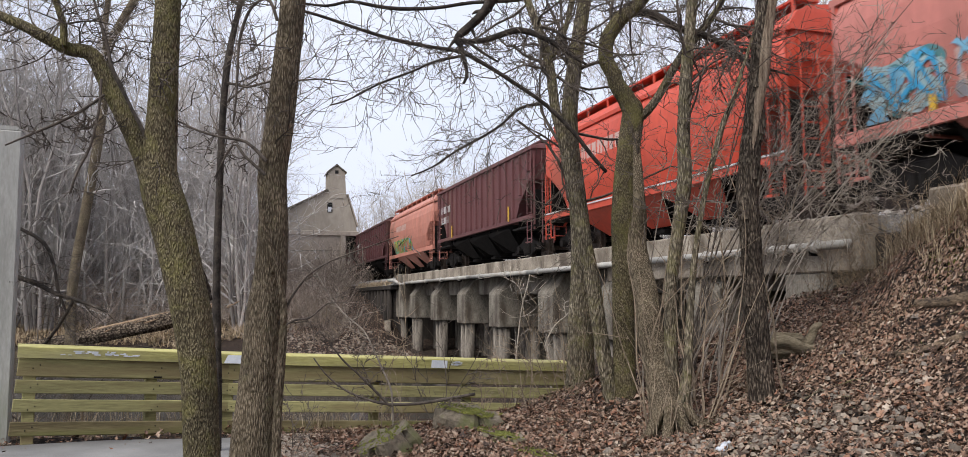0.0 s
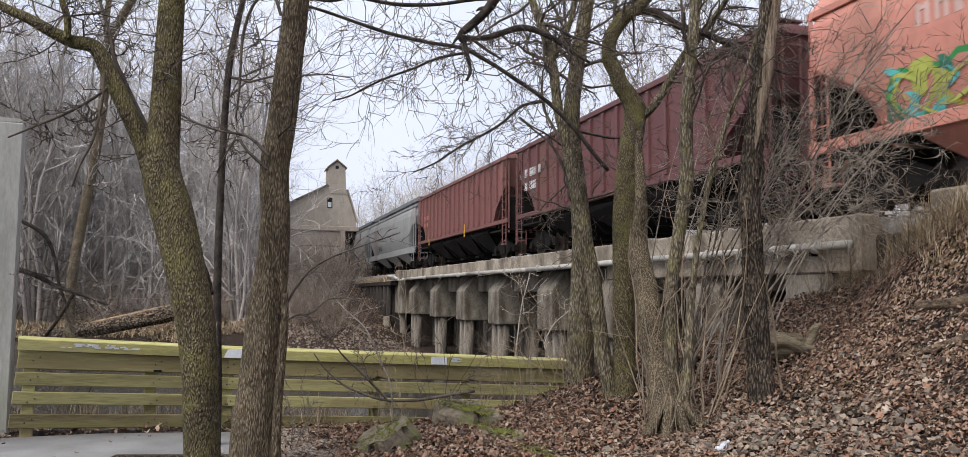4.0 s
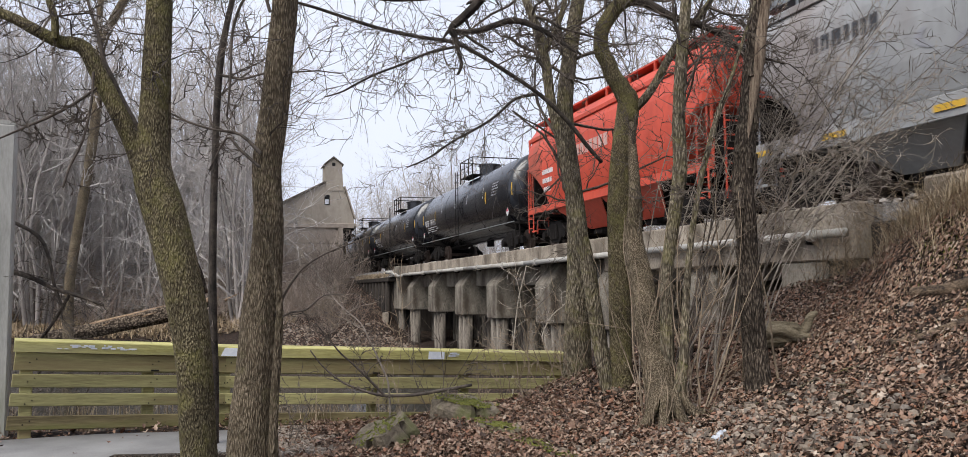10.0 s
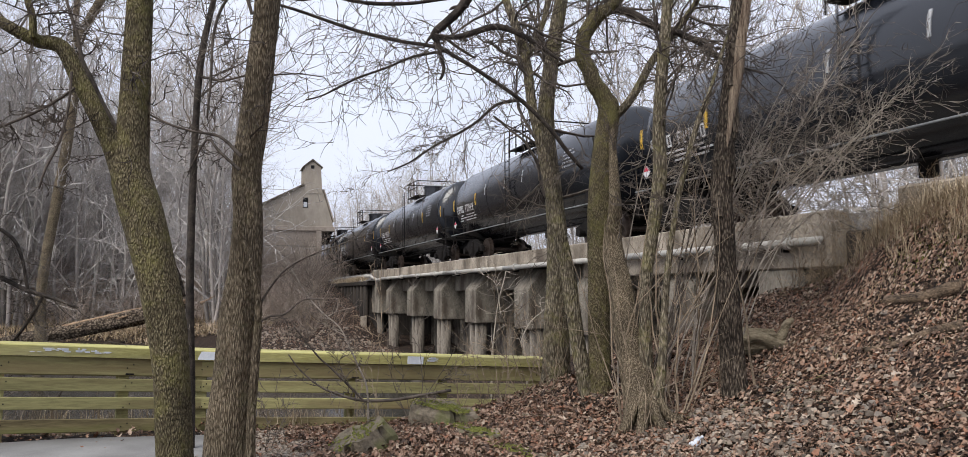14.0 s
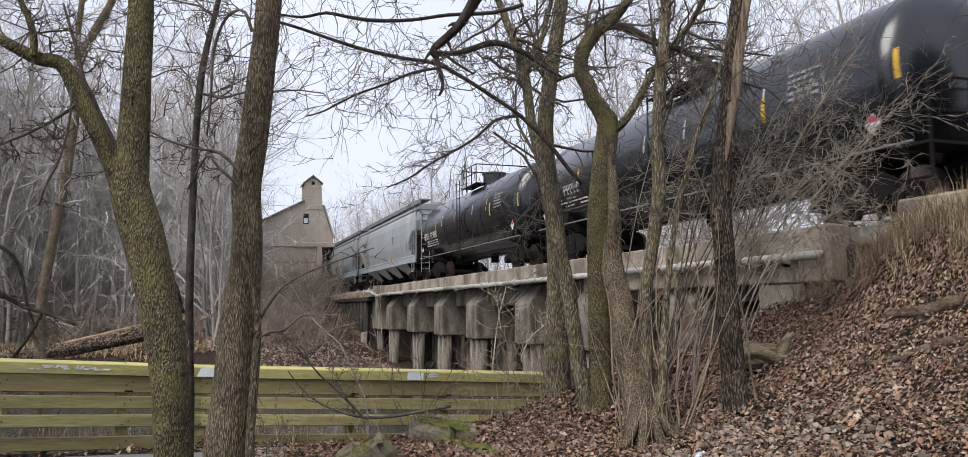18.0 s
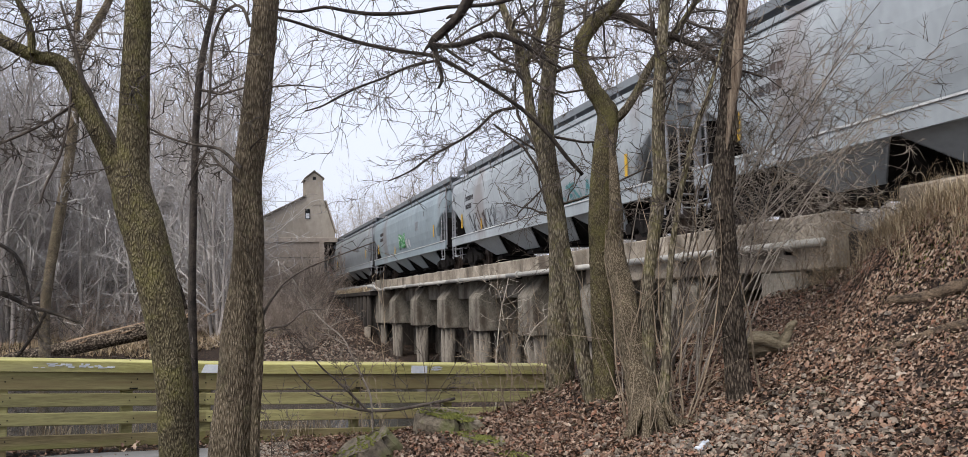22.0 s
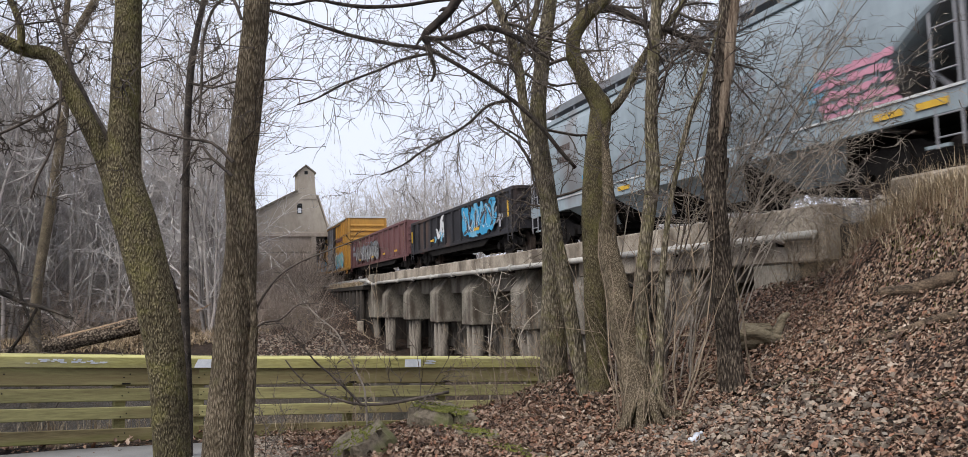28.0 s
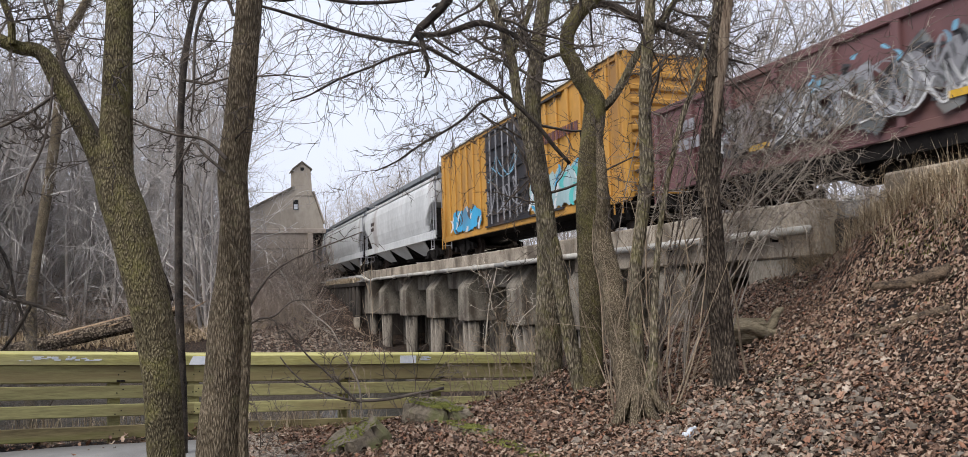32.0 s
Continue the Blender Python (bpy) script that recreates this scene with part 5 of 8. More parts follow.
        o = [(-1.6, y + dy, 1.62 + dz) for dy, dz in ((0, -0.18), (0.18, 0), (0, 0.18), (-0.18, 0))]
        bm.faces.new([bm.verts.new(p) for p in o])
        pl = part("placard", bm, P["mark_white"], c, "red and white diamond placard")
        bm = bmesh.new()
        bm.faces.new([bm.verts.new((-1.604, y + dy, 1.62 + dz)) for dy, dz in ((-0.14, 0.02), (0.14, 0.02), (0, 0.16))])
        part("placard_field", bm, P["mark_red"], pl)
    return c, h


def gondola(L, col, label, top=2.75, ribs=13):
    c = new_car("gondola_car", label, "gondola car")
    h = (L - 1.15) / 2
    pm = P[col]
    for sx in (-1, 1):
        x = sx * 1.45
        part("side_wall", box(bmesh.new(), x - 0.03, x + 0.03, -h, h, 0.95, top), pm, c)
        part("top_chord", box(bmesh.new(), x - 0.1, x + 0.08, -h - 0.02, h + 0.02, top - 0.12, top + 0.03, 0.015), pm, c)
        part("side_sill", box(bmesh.new(), x - 0.07, x + 0.07, -h, h, 0.82, 1.0, 0.01), pm, c)
        r0 = None
        for k in range(ribs):
            y = -h + 0.25 + k * (2 * h - 0.5) / (ribs - 1)
            if r0 is None:
                r0 = part("side_rib", box(bmesh.new(), -0.06, 0.06, -0.07, 0.07, 0.95, top - 0.12, 0.012), pm, c)
                r0.location = (x + sx * 0.07, y, 0)
            else:
                share("side_rib", r0, c, Matrix.Translation((x + sx * 0.07, y, 0)))
    part("floor", box(bmesh.new(), -1.42, 1.42, -h, h, 0.95, 1.05), P["under"], c)
    for sy in (-1, 1):
        part("end_wall", box(bmesh.new(), -1.45, 1.45, sy * h - 0.04, sy * h + 0.04, 0.95, top), pm, c)
        for z in (1.3, 1.65, 2.0, 2.35):
            part("end_rib", box(bmesh.new(), -1.4, 1.4, sy * h + sy * 0.04 - 0.06, sy * h + sy * 0.04 + 0.06, z, z + 0.14, 0.02), pm, c)
        ladder(c, -1.57, sy * (h - 0.3), 0.55, top - 0.1, pm, 0.42, 6)
        truck(c, sy * (h - 1.5))
        coupler(c, sy * (h + 0.05), sy)
    part("centre_sill", box(bmesh.new(), -0.3, 0.3, -h - 0.1, h + 0.1, 0.6, 0.95), P["under"], c)
    for k in range(6):
        y = -h + 3 + k * (2 * h - 6) / 5
        part("cross_bearer", prism(bmesh.new(), [(-1.4, 0.95), (-1.4, 0.8), (-0.3, 0.6), (0.3, 0.6), (1.4, 0.8), (1.4, 0.95)], y - 0.06, y + 0.06), P["under"], c)
    part("side_skirt", prism_x(bmesh.new(), [(-h + 2.8, 0.84), (-h + 3.6, 0.55), (h - 3.6, 0.55), (h - 2.8, 0.84)], -1.42, -1.36), P["under"], c)
    part("side_skirt", prism_x(bmesh.new(), [(-h + 2.8, 0.84), (-h + 3.6, 0.55), (h - 3.6, 0.55), (h - 2.8, 0.84)], 1.36, 1.42), P["under"], c)
    part("scrap_load", loft(bmesh.new(), [(1.06, 1.4, h - 0.1), (top - 0.55, 1.3, h - 0.8), (top - 0.4, 0.6, h - 2.5)]), M["rail"], c, "rusty load below the rim")
    return c, h


def boxcar(L, label):
    c = new_car("boxcar", label, "boxcar")
    h = (L - 1.1) / 2
    pm = P["yellow"]
    top = 4.78
    part("body", box(bmesh.new(), -1.44, 1.44, -h, h, 1.0, top), pm, c)
    part("roof", prism(bmesh.new(), [(-1.56, top), (-1.56, top + 0.06), (0, top + 0.22), (1.56, top + 0.06), (1.56, top)], -h - 0.06, h + 0.06), P["white"], c, "galvanised whitish roof")
    for sx in (-1, 1):
        x = sx * 1.44
        part("side_sill", box(bmesh.new(), x - 0.06, x + 0.06, -h, h, 0.82, 1.04, 0.01), pm, c)
        part("eave_angle", box(bmesh.new(), x - 0.06, x + 0.06, -h, h, top - 0.14, top - 0.004, 0.01), pm, c)
        r0 = None
        for k in range(21):
            y = -h + 0.2 + k * (2 * h - 0.4) / 20
            if -1.95 < y < 2.55:
                continue
            if r0 is None:
                r0 = part("side_rib", box(bmesh.new(), -0.05, 0.05, -0.09, 0.09, 1.04, top - 0.14, 0.03), pm, c)
                r0.location = (x + sx * 0.03, y, 0)
            else:
                share("side_rib", r0, c, Matrix.Translation((x + sx * 0.03, y, 0)))
        d = part("sliding_door", box(bmesh.new(), x + sx * 0.02 - 0.05, x + sx * 0.02 + 0.08 * sx + 0.05, -1.7, 2.35, 1.05, top - 0.2, 0.015), P["gon_black"], c, "dark plug door")
        for k in range(6):
            z = 1.4 + k * 0.5
            part("door_batten", box(bmesh.new(), x + sx * 0.13 - 0.02, x + sx * 0.13 + 0.02, -1.62, 2.27, z, z + 0.08), P["gon_black"], d)
        for y in (-0.9, -0.25, 0.3, 0.95, 1.6):
            part("lock_bar", cyl(bmesh.new(), (x + sx * 0.17, y, 1.1), (x + sx * 0.17, y, top - 0.25), 0.03, 6), P["mark_grey"], d)
        for z in (1.0, top - 0.22):
            part("door_track", box(bmesh.new(), x + sx * 0.08 - 0.05, x + sx * 0.08 + 0.05, -4.4, 2.45, z, z + 0.07), P["gon_black"], c)
    for sy in (-1, 1):
        e0 = None
        for k in range(9):
            z = 1.2 + k * 0.36
            if e0 is None:
                e0 = part("end_corrugation", box(bmesh.new(), -1.34, 1.34, -0.07, 0.07, 0, 0.2, 0.05), pm, c)
                e0.location = (0, sy * h, z)
            else:
                share("end_corrugation", e0, c, Matrix.Translation((0, sy * h, z)))
        part("corner_post", box(bmesh.new(), -1.5, -1.36, sy * h - 0.08, sy * h + 0.08, 0.9, top), pm, c)
        part("corner_post", box(bmesh.new(), 1.36, 1.5, sy * h - 0.08, sy * h + 0.08, 0.9, top), pm, c)
        ladder(c, -1.6, sy * (h - 0.35), 0.5, 2.4 if sy > 0 else top, pm, 0.42, 6)
        truck(c, sy * (h - 1.8))
        coupler(c, sy * (h + 0.05), sy)
    part("centre_sill", box(bmesh.new(), -0.3, 0.3, -h - 0.1, h + 0.1, 0.6, 1.0), P["under"], c)
    part("underframe", box(bmesh.new(), -1.36, 1.36, -h + 0.4, h - 0.4, 0.86, 1.0), P["under"], c)
    return c, h


# order along the train: where each car begins and ends along the track at the start
SPEED = 10.54
CARS = []


def place(made, a, b):
    CARS.append((made[0], (a + b) / 2))
    return made


def build_train():
    S = -1.66   # near face of a hopper side
    c, h = place(hopper(18.6, "pink", "faded red covered hopper with blue graffiti", top=4.1), -6.7, 12.0)
    scrawl(c, S, 6.35, 7.85, 1.55, 2.55, [P["mark_teal_dark"], P["mark_blue_pale"], P["mark_teal_pale"]], 7, 3, P["mark_teal_pale"])
    tag(c, S, 7.8, 6.4, 1.6, 2.5, P["mark_blue"], 3, 0.06, 4, 4)
    scrawl(c, S, 4.7, 6.1, 1.6, 2.6, [P["mark_grey"]], 4, 8, P["mark_worn"])
    tag(c, S, 6.1, 4.7, 1.65, 2.5, P["mark_blue_pale"], 2, 0.06, 5, 4)
    reflectors(c, S, (6.6,), 1.8, True)
    c, h = place(hopper(13.8, "orange", "bright orange-red covered hopper with white lettering", top=4.1), 12.0, 25.9)
    bars(c, S, h - 2.2, 3.3, [3.4], P["mark_worn"], "lettering", 0.42, 0.5, 2)
    bars(c, S, h - 1.9, 1.9, [0.8, 0.7], P["mark_white"], "lettering", 0.14, 0.1, 3)
    part("side_stripe", box(bmesh.new(), -1.6, -1.565, -h, h, 1.46, 1.5), P["mark_white"], c)
    c, h = place(hopper(15.2, "maroon", "dark maroon ribbed covered hopper with white lettering", ribs=17, curved=False, top=4.24, outlets=3, bay=1.8), 25.9, 41.1)
    bars(c, -1.57, h - 0.9, 3.3, [1.5, 1.3], P["mark_white"], "lettering", 0.34, 0.2, 4)
    reflectors(c, -1.6, (-4.5, 4.0), 1.9, True)
    c, h = place(hopper(13.7, "salmon", "faded salmon covered hopper with green graffiti", top=4.1), 41.1, 54.8)
    scrawl(c, S, -1.0, 4.4, 1.42, 2.42, [P["mark_green_dark"], P["mark_lime"], P["mark_teal"]], 13, 5, P["mark_green"])
    scrawl(c, S, -1.2, -0.2, 1.42, 2.3, [P["mark_blue_pale"]], 9, 15)
    tag(c, S, 4.2, -0.8, 1.5, 2.3, P["mark_lime"], 6, 0.05, 6, 3)
    bars(c, S, h - 2.6, 3.3, [3.2], P["mark_worn"], "lettering", 0.36, 0.1, 6)
    c, h = place(hopper(16.1, "maroon", "dark maroon ribbed covered hopper, weathered", ribs=17, curved=False, top=4.24, bay=1.8), 54.8, 70.9)
    bars(c, -1.57, h - 0.9, 3.3, [1.4, 1.2], P["mark_white"], "lettering", 0.3, 0.2, 7)
    c, h = place(hopper(17.0, "maroon2", "rusty maroon ribbed covered hopper with faded lettering", ribs=19, curved=False, top=4.24, bay=1.8, outlets=4), 70.9, 87.9)
    bars(c, -1.57, h - 1.6, 3.0, [0.9, 0.8], P["salmon"], "lettering", 0.22, 0.16, 8)
    reflectors(c, -1.6, (-2.0, 5.0), 1.6, True)
    c, h = place(hopper(17.6, "grey", "dirty grey covered hopper with black lettering", top=4.1, outlets=3), 87.9, 105.4)
    bars(c, S, h - 2.4, 3.0, [0.9, 1.0], P["mark_grey"], "lettering", 0.2, 0.14, 9)
    tag(c, S, h - 4.2, h - 5.6, 1.7, 2.1, P["mark_black"], 6, 0.04, 91)
    reflectors(c, -1.62, (6.2,), 2.9, True)
    c, h = place(hopper(14.4, "grey", "dirty grey covered hopper with yellow sill strips", top=4.1, outlets=3), 105.4, 119.9)
    scrawl(c, S, -2.0, 3.0, 1.9, 2.7, [P["mark_grey"]], 16, 12)
    reflectors(c, -1.585, (-5.4, -3.2, -0.8, 1.6, 4.0, 6.0), 1.3)
    bars(c, S, h - 2.2, 3.2, [1.5], P["mark_black"], "lettering", 0.3, 0.2, 10)
    c, h = place(hopper(12.7, "orange", "orange-red covered hopper with white emblem", top=4.1, outlets=2), 119.9, 132.6)
    bars(c, S, h - 3.9, 3.1, [2.5], P["mark_worn"], "lettering", 0.36, 0.1, 11)
    bm = bmesh.new()
    for k, (w, z) in enumerate(((0.22, 3.26), (0.34, 3.1), (0.28, 2.94), (0.14, 2.8))):
        box(bm, S - 0.006, S + 0.05, h - 3.3 - w, h - 3.3, z - 0.16, z - 0.02)
    part("emblem", bm, P["mark_white"], c, "white emblem")
    bars(c, S, h - 1.6, 2.7, [0.9, 0.8, 0.5], P["mark_white"], "lettering", 0.16, 0.14, 12)
    bars(c, S, -1.2, 1.75, [0.7, 0.6], P["mark_white"], "data_panel", 0.08, 0.06, 13)
    edges = [132.6, 149.6, 165.8, 181.9, 197.9, 214.2, 229.7]
    for k, (a, b) in enumerate(zip(edges, edges[1:])):
        place(tank(b - a, "glossy black tank car with white markings and yellow strips", 20 + k), a, b)
    looks = [(229.7, 247.4, "pale", "pale grey covered hopper, clean side"), (247.4, 266.4, "pale", "pale grey covered hopper with dark graffiti scrawl"),
             (266.4, 284.5, "blue_grey", "blue-grey covered hopper with green graffiti tag"), (284.5, 302.5, "pale", "pale blue-grey covered hopper with dark graffiti"),
             (302.5, 319.6, "blue_grey", "blue-grey covered hopper with pink striped graffiti")]
    for k, (a, b, col, lab) in enumerate(looks):
        c, h = place(hopper(b - a, col, lab, top=4.1, outlets=4), a, b)
        # white strip paints the highlight along the sill's top edge
        part("sill_ledge", box(bmesh.new(), -1.6, -1.565, -h, h, 1.47, 1.51), P["white"], c)
        bars(c, S, h - 2.3, 3.1, [0.9, 0.8], P["mark_black"], "lettering", 0.2, 0.14, 30 + k)
        bars(c, S, -3.0, 2.9, [0.6, 0.6, 0.5, 0.6], P["mark_grey"], "data_panel", 0.07, 0.05, 40 + k)
        if k < 4:
            reflectors(c, -1.63, (-h + 1.75, h - 1.75), 2.1, True)
        reflectors(c, S, ((-2.4,), (4.85,), (2.3,), (), ())[k], 1.85, True)
        if k == 1:
            tag(c, S, 6.2, 3.2, 1.3, 2.4, P["mark_black"], 5, 0.045, 51)
            tag(c, S, 3.4, 0.5, 1.45, 2.2, P["mark_grey"], 6, 0.035, 56)
            tag(c, S, -2.2, -5.6, 1.5, 2.2, P["mark_teal_dark"], 5, 0.07, 53)
            tag(c, S, -2.3, -3.8, 1.5, 2.0, P["mark_grey"], 3, 0.06, 57, 1)
            scrawl(c, S, -5.6, -4.2, 1.6, 2.2, [P["mark_teal_pale"]], 3, 58)
        if k == 2:
            scrawl(c, S, -0.5, 1.1, 1.75, 2.5, [P["mark_green"]], 5, 52)
            tag(c, S, 1.1, -0.5, 1.75, 2.5, P["mark_green"], 4, 0.2, 59, 1)
            tag(c, S, 1.15, -0.55, 1.72, 2.53, P["mark_white"], 4, 0.035, 59, 2)
            tag(c, S, -0.6, -1.5, 1.6, 2.2, P["mark_white"], 3, 0.05, 60, 1)
        if k == 3:
            tag(c, S, 5.2, 1.5, 1.5, 2.2, P["mark_grey"], 6, 0.04, 54)
        if k == 4:
            for j in range(6):
                tag(c, S, -5.1, -6.75, 1.32 + j * 0.19, 1.39 + j * 0.19, P["mark_pink"], 5, 0.085, 70 + j, 0, "graffiti_stripe")
            scrawl(c, S, -5.25, -4.75, 1.85, 2.35, [P["mark_blue_pale"]], 14, 55)
            tag(c, S, 3.4, 1.2, 1.6, 2.3, P["mark_grey"], 4, 0.045, 77)
            part("sticker", box(bmesh.new(), S - 0.014, S + 0.02, 3.65, 3.95, 1.85, 1.95), P["mark_blue"], c, "small blue stencil patch")
            reflectors(c, -1.585, (-7.4, -6.6, 3.6, 1.8), 1.3)
    c, h = place(gondola(15.7, "gon_black", "black gondola with large blue graffiti, open top", top=2.45), 320.1, 335.8)
    scrawl(c, -1.6, -5.5, -1.6, 0.95, 2.3, [P["mark_blue"], P["mark_blue_pale"]], 8, 60, P["mark_blue"])
    tag(c, -1.6, -1.8, -5.3, 1.15, 2.15, P["mark_black"], 5, 0.09, 67, 2)
    tag(c, -1.6, -1.8, -5.3, 1.15, 2.15, P["mark_white"], 4, 0.025, 68, 3)
    scrawl(c, -1.6, -6.4, -5.5, 1.1, 1.9, [P["mark_grey"]], 7, 66)
    scrawl(c, -1.6, 1.0, 2.1, 1.1, 2.3, [P["mark_white"]], 9, 61)
    scrawl(c, -1.6, 0.4, 2.6, 1.1, 2.0, [P["mark_blue_pale"]], 4, 62)
    reflectors(c, -1.6, (-6.9, 6.9), 1.7, True)
    reflectors(c, -1.62, (-3.5, 3.0), 1.25)
    c, h = place(gondola(18.2, "gon_maroon", "maroon gondola covered in grey and white graffiti", top=2.8), 335.8, 354.0)
    tag(c, -1.6, 6.0, -1.6, 1.1, 2.25, P["dull_grey"], 9, 0.26, 62, 0)
    tag(c, -1.6, 6.0, -1.6, 1.1, 2.25, P["mark_black"], 8, 0.11, 73, 1)
    tag(c, -1.6, 6.0, -1.6, 1.1, 2.25, P["mark_grey"], 8, 0.09, 74, 2)
    tag(c, -1.6, 5.9, -1.4, 1.1, 2.2, P["mark_grey"], 9, 0.045, 69, 3)
    scrawl(c, -1.63, -1.9, 3.2, 1.95, 2.35, [P["mark_blue_pale"]], 12, 75)
    tag(c, -1.6, 5.8, -1.5, 1.15, 2.1, P["mark_white"], 11, 0.025, 76, 5)
    reflectors(c, -1.62, (-6.3, -3.2, 0.2, 4.6), 1.25)
    part("reflector", box(bmesh.new(), -1.53, -1.49, -h + 0.42, -h + 0.54, 1.25, 2.25), P["mark_yellow"], c, "tall yellow reflective strip")
    bars(c, -1.6, h - 1.2, 2.3, [0.45, 0.85], P["mark_grey"], "lettering", 0.26, 0.15, 63)
    c, h = place(boxcar(17.4, "weathered yellow boxcar with dark doors and blue graffiti"), 354.0, 371.7)
    scrawl(c, -1.545, 2.9, 6.6, 1.05, 2.1, [P["mark_black"], P["mark_white"]], 8, 64, P["mark_blue"])
    scrawl(c, -1.545, -6.1, -1.9, 1.05, 2.4, [P["mark_white"], P["mark_teal"], P["mark_blue"]], 8, 65, P["mark_teal_pale"])
    tag(c, -1.6, 2.1, -1.4, 1.2, 2.6, P["mark_grey"], 4, 0.05, 78, 1)
    tag(c, -1.6, 2.0, -1.4, 2.5, 3.9, P["mark_blue_pale"], 3, 0.035, 79, 2)
    bars(c, -1.545, -2.4, 3.5, [3.2], P["maroon"], "lettering", 0.3, 0.1, 66)
    for a, b in ((371.7, 389.3), (389.3, 407.0), (407.0, 424.7)):
        c, h = place(hopper(b - a, "white", "chalky white-grey covered hopper", top=4.1, outlets=3), a, b)
        bars(c, S, h - 2.3, 3.1, [0.9, 0.8], P["mark_black"], "lettering", 0.2, 0.14, 70)


build_train()

# ================= trees =================
# trunks and main limbs: x, y, z, radius along each
T1_TRUNK = [(-2.42, 6.20, -0.04, 0.153), (-2.46, 6.20, 0.48, 0.138), (-2.49, 6.20, 0.95, 0.138), (-2.55, 6.20, 1.44, 0.148), (-2.65, 6.20, 1.88,
    0.158), (-2.76, 6.20, 2.28, 0.163), (-2.87, 6.20, 2.64, 0.148), (-2.87, 6.20, 3.04, 0.114), (-2.85, 6.20, 3.50, 0.109), (-2.84, 6.20, 3.92,
    0.104), (-2.84, 6.20, 4.50, 0.094), (-2.83, 6.20, 5.47, 0.074), (-2.81, 6.20, 6.46, 0.044)]
T1_LIMB = [(-2.88, 6.20, 2.48, 0.099), (-3.01, 6.17, 2.83, 0.074), (-3.13, 6.13, 3.11, 0.068), (-3.26, 6.10, 3.38, 0.066), (-3.39, 6.07, 3.63, 0.060),
    (-3.56, 6.03, 3.67, 0.053), (-3.71, 6.00, 3.74, 0.048), (-3.89, 5.97, 3.84, 0.043), (-4.17, 5.93, 3.98, 0.033), (-4.50, 5.90, 4.31, 0.021)]
T1_LIMB2 = [(-3.56, 5.95, 3.67, 0.028), (-3.57, 5.95, 3.85, 0.028), (-3.64, 5.95, 4.03, 0.024), (-3.75, 5.95, 4.26, 0.019), (-3.86, 5.95, 4.57,
    0.014)]
T1_SIDE = [(-2.81, 6.35, 2.35, 0.030), (-2.81, 6.35, 2.91, 0.023), (-2.82, 6.35, 3.60, 0.023), (-2.85, 6.35, 4.02, 0.025), (-2.92, 6.35, 4.35, 0.023),
    (-2.98, 6.35, 4.73, 0.018)]
T1_DEAD = [(-2.51, 6.40, 1.63, 0.036), (-2.56, 6.40, 1.81, 0.036), (-2.67, 6.40, 2.04, 0.031), (-2.74, 6.40, 2.20, 0.028), (-2.77, 6.40, 2.45, 0.018),
    (-2.83, 6.40, 2.72, 0.013)]
T1_TW1 = [(-3.24, 6.00, 3.28, 0.010), (-3.41, 6.00, 3.16, 0.012), (-3.60, 6.00, 3.06, 0.012), (-3.79, 6.00, 2.98, 0.010), (-4.03, 6.00, 2.88, 0.007)]
T1_TW2 = [(-3.27, 6.00, 3.41, 0.012), (-3.28, 6.00, 3.16, 0.010), (-3.34, 6.00, 2.86, 0.010), (-3.44, 6.00, 2.65, 0.010), (-3.49, 6.00, 2.48, 0.007)]
T1_TW3 = [(-3.03, 6.30, 2.99, 0.020), (-3.17, 6.30, 3.23, 0.023), (-3.27, 6.30, 3.44, 0.020), (-3.35, 6.30, 3.60, 0.018), (-3.39, 6.30, 3.78, 0.015),
    (-3.47, 6.30, 4.02, 0.013), (-3.54, 6.30, 4.24, 0.010)]
T9_TRUNK = [(-21.59, 38.00, -1.80, 0.322), (-21.59, 38.00, -0.09, 0.257), (-21.59, 38.00, 2.30, 0.242), (-21.18, 38.00, 5.33, 0.242), (-20.73, 38.00,
    8.39, 0.242), (-20.40, 38.00, 11.50, 0.227), (-20.33, 38.00, 14.03, 0.227), (-19.50, 38.00, 15.92, 0.212), (-18.84, 38.00, 17.19, 0.182), (-18.00,
    38.00, 19.77, 0.136)]
T9_LIMB = [(-20.33, 38.00, 14.03, 0.182), (-20.43, 38.00, 15.63, 0.151), (-20.31, 38.00, 17.23, 0.136), (-20.27, 38.00, 19.83, 0.091)]
T3_TRUNK = [(-3.31, 8.80, -0.19, 0.060), (-3.31, 8.80, 0.66, 0.048), (-3.33, 8.80, 1.20, 0.045), (-3.35, 8.80, 1.76, 0.045), (-3.35, 8.80, 2.46,
    0.042), (-3.34, 8.80, 3.17, 0.039), (-3.32, 8.80, 3.89, 0.039), (-3.28, 8.80, 4.42, 0.039), (-3.19, 8.80, 4.92, 0.033), (-3.11, 8.80, 5.29,
    0.030), (-2.97, 8.80, 6.12, 0.024), (-2.86, 8.80, 7.04, 0.015)]
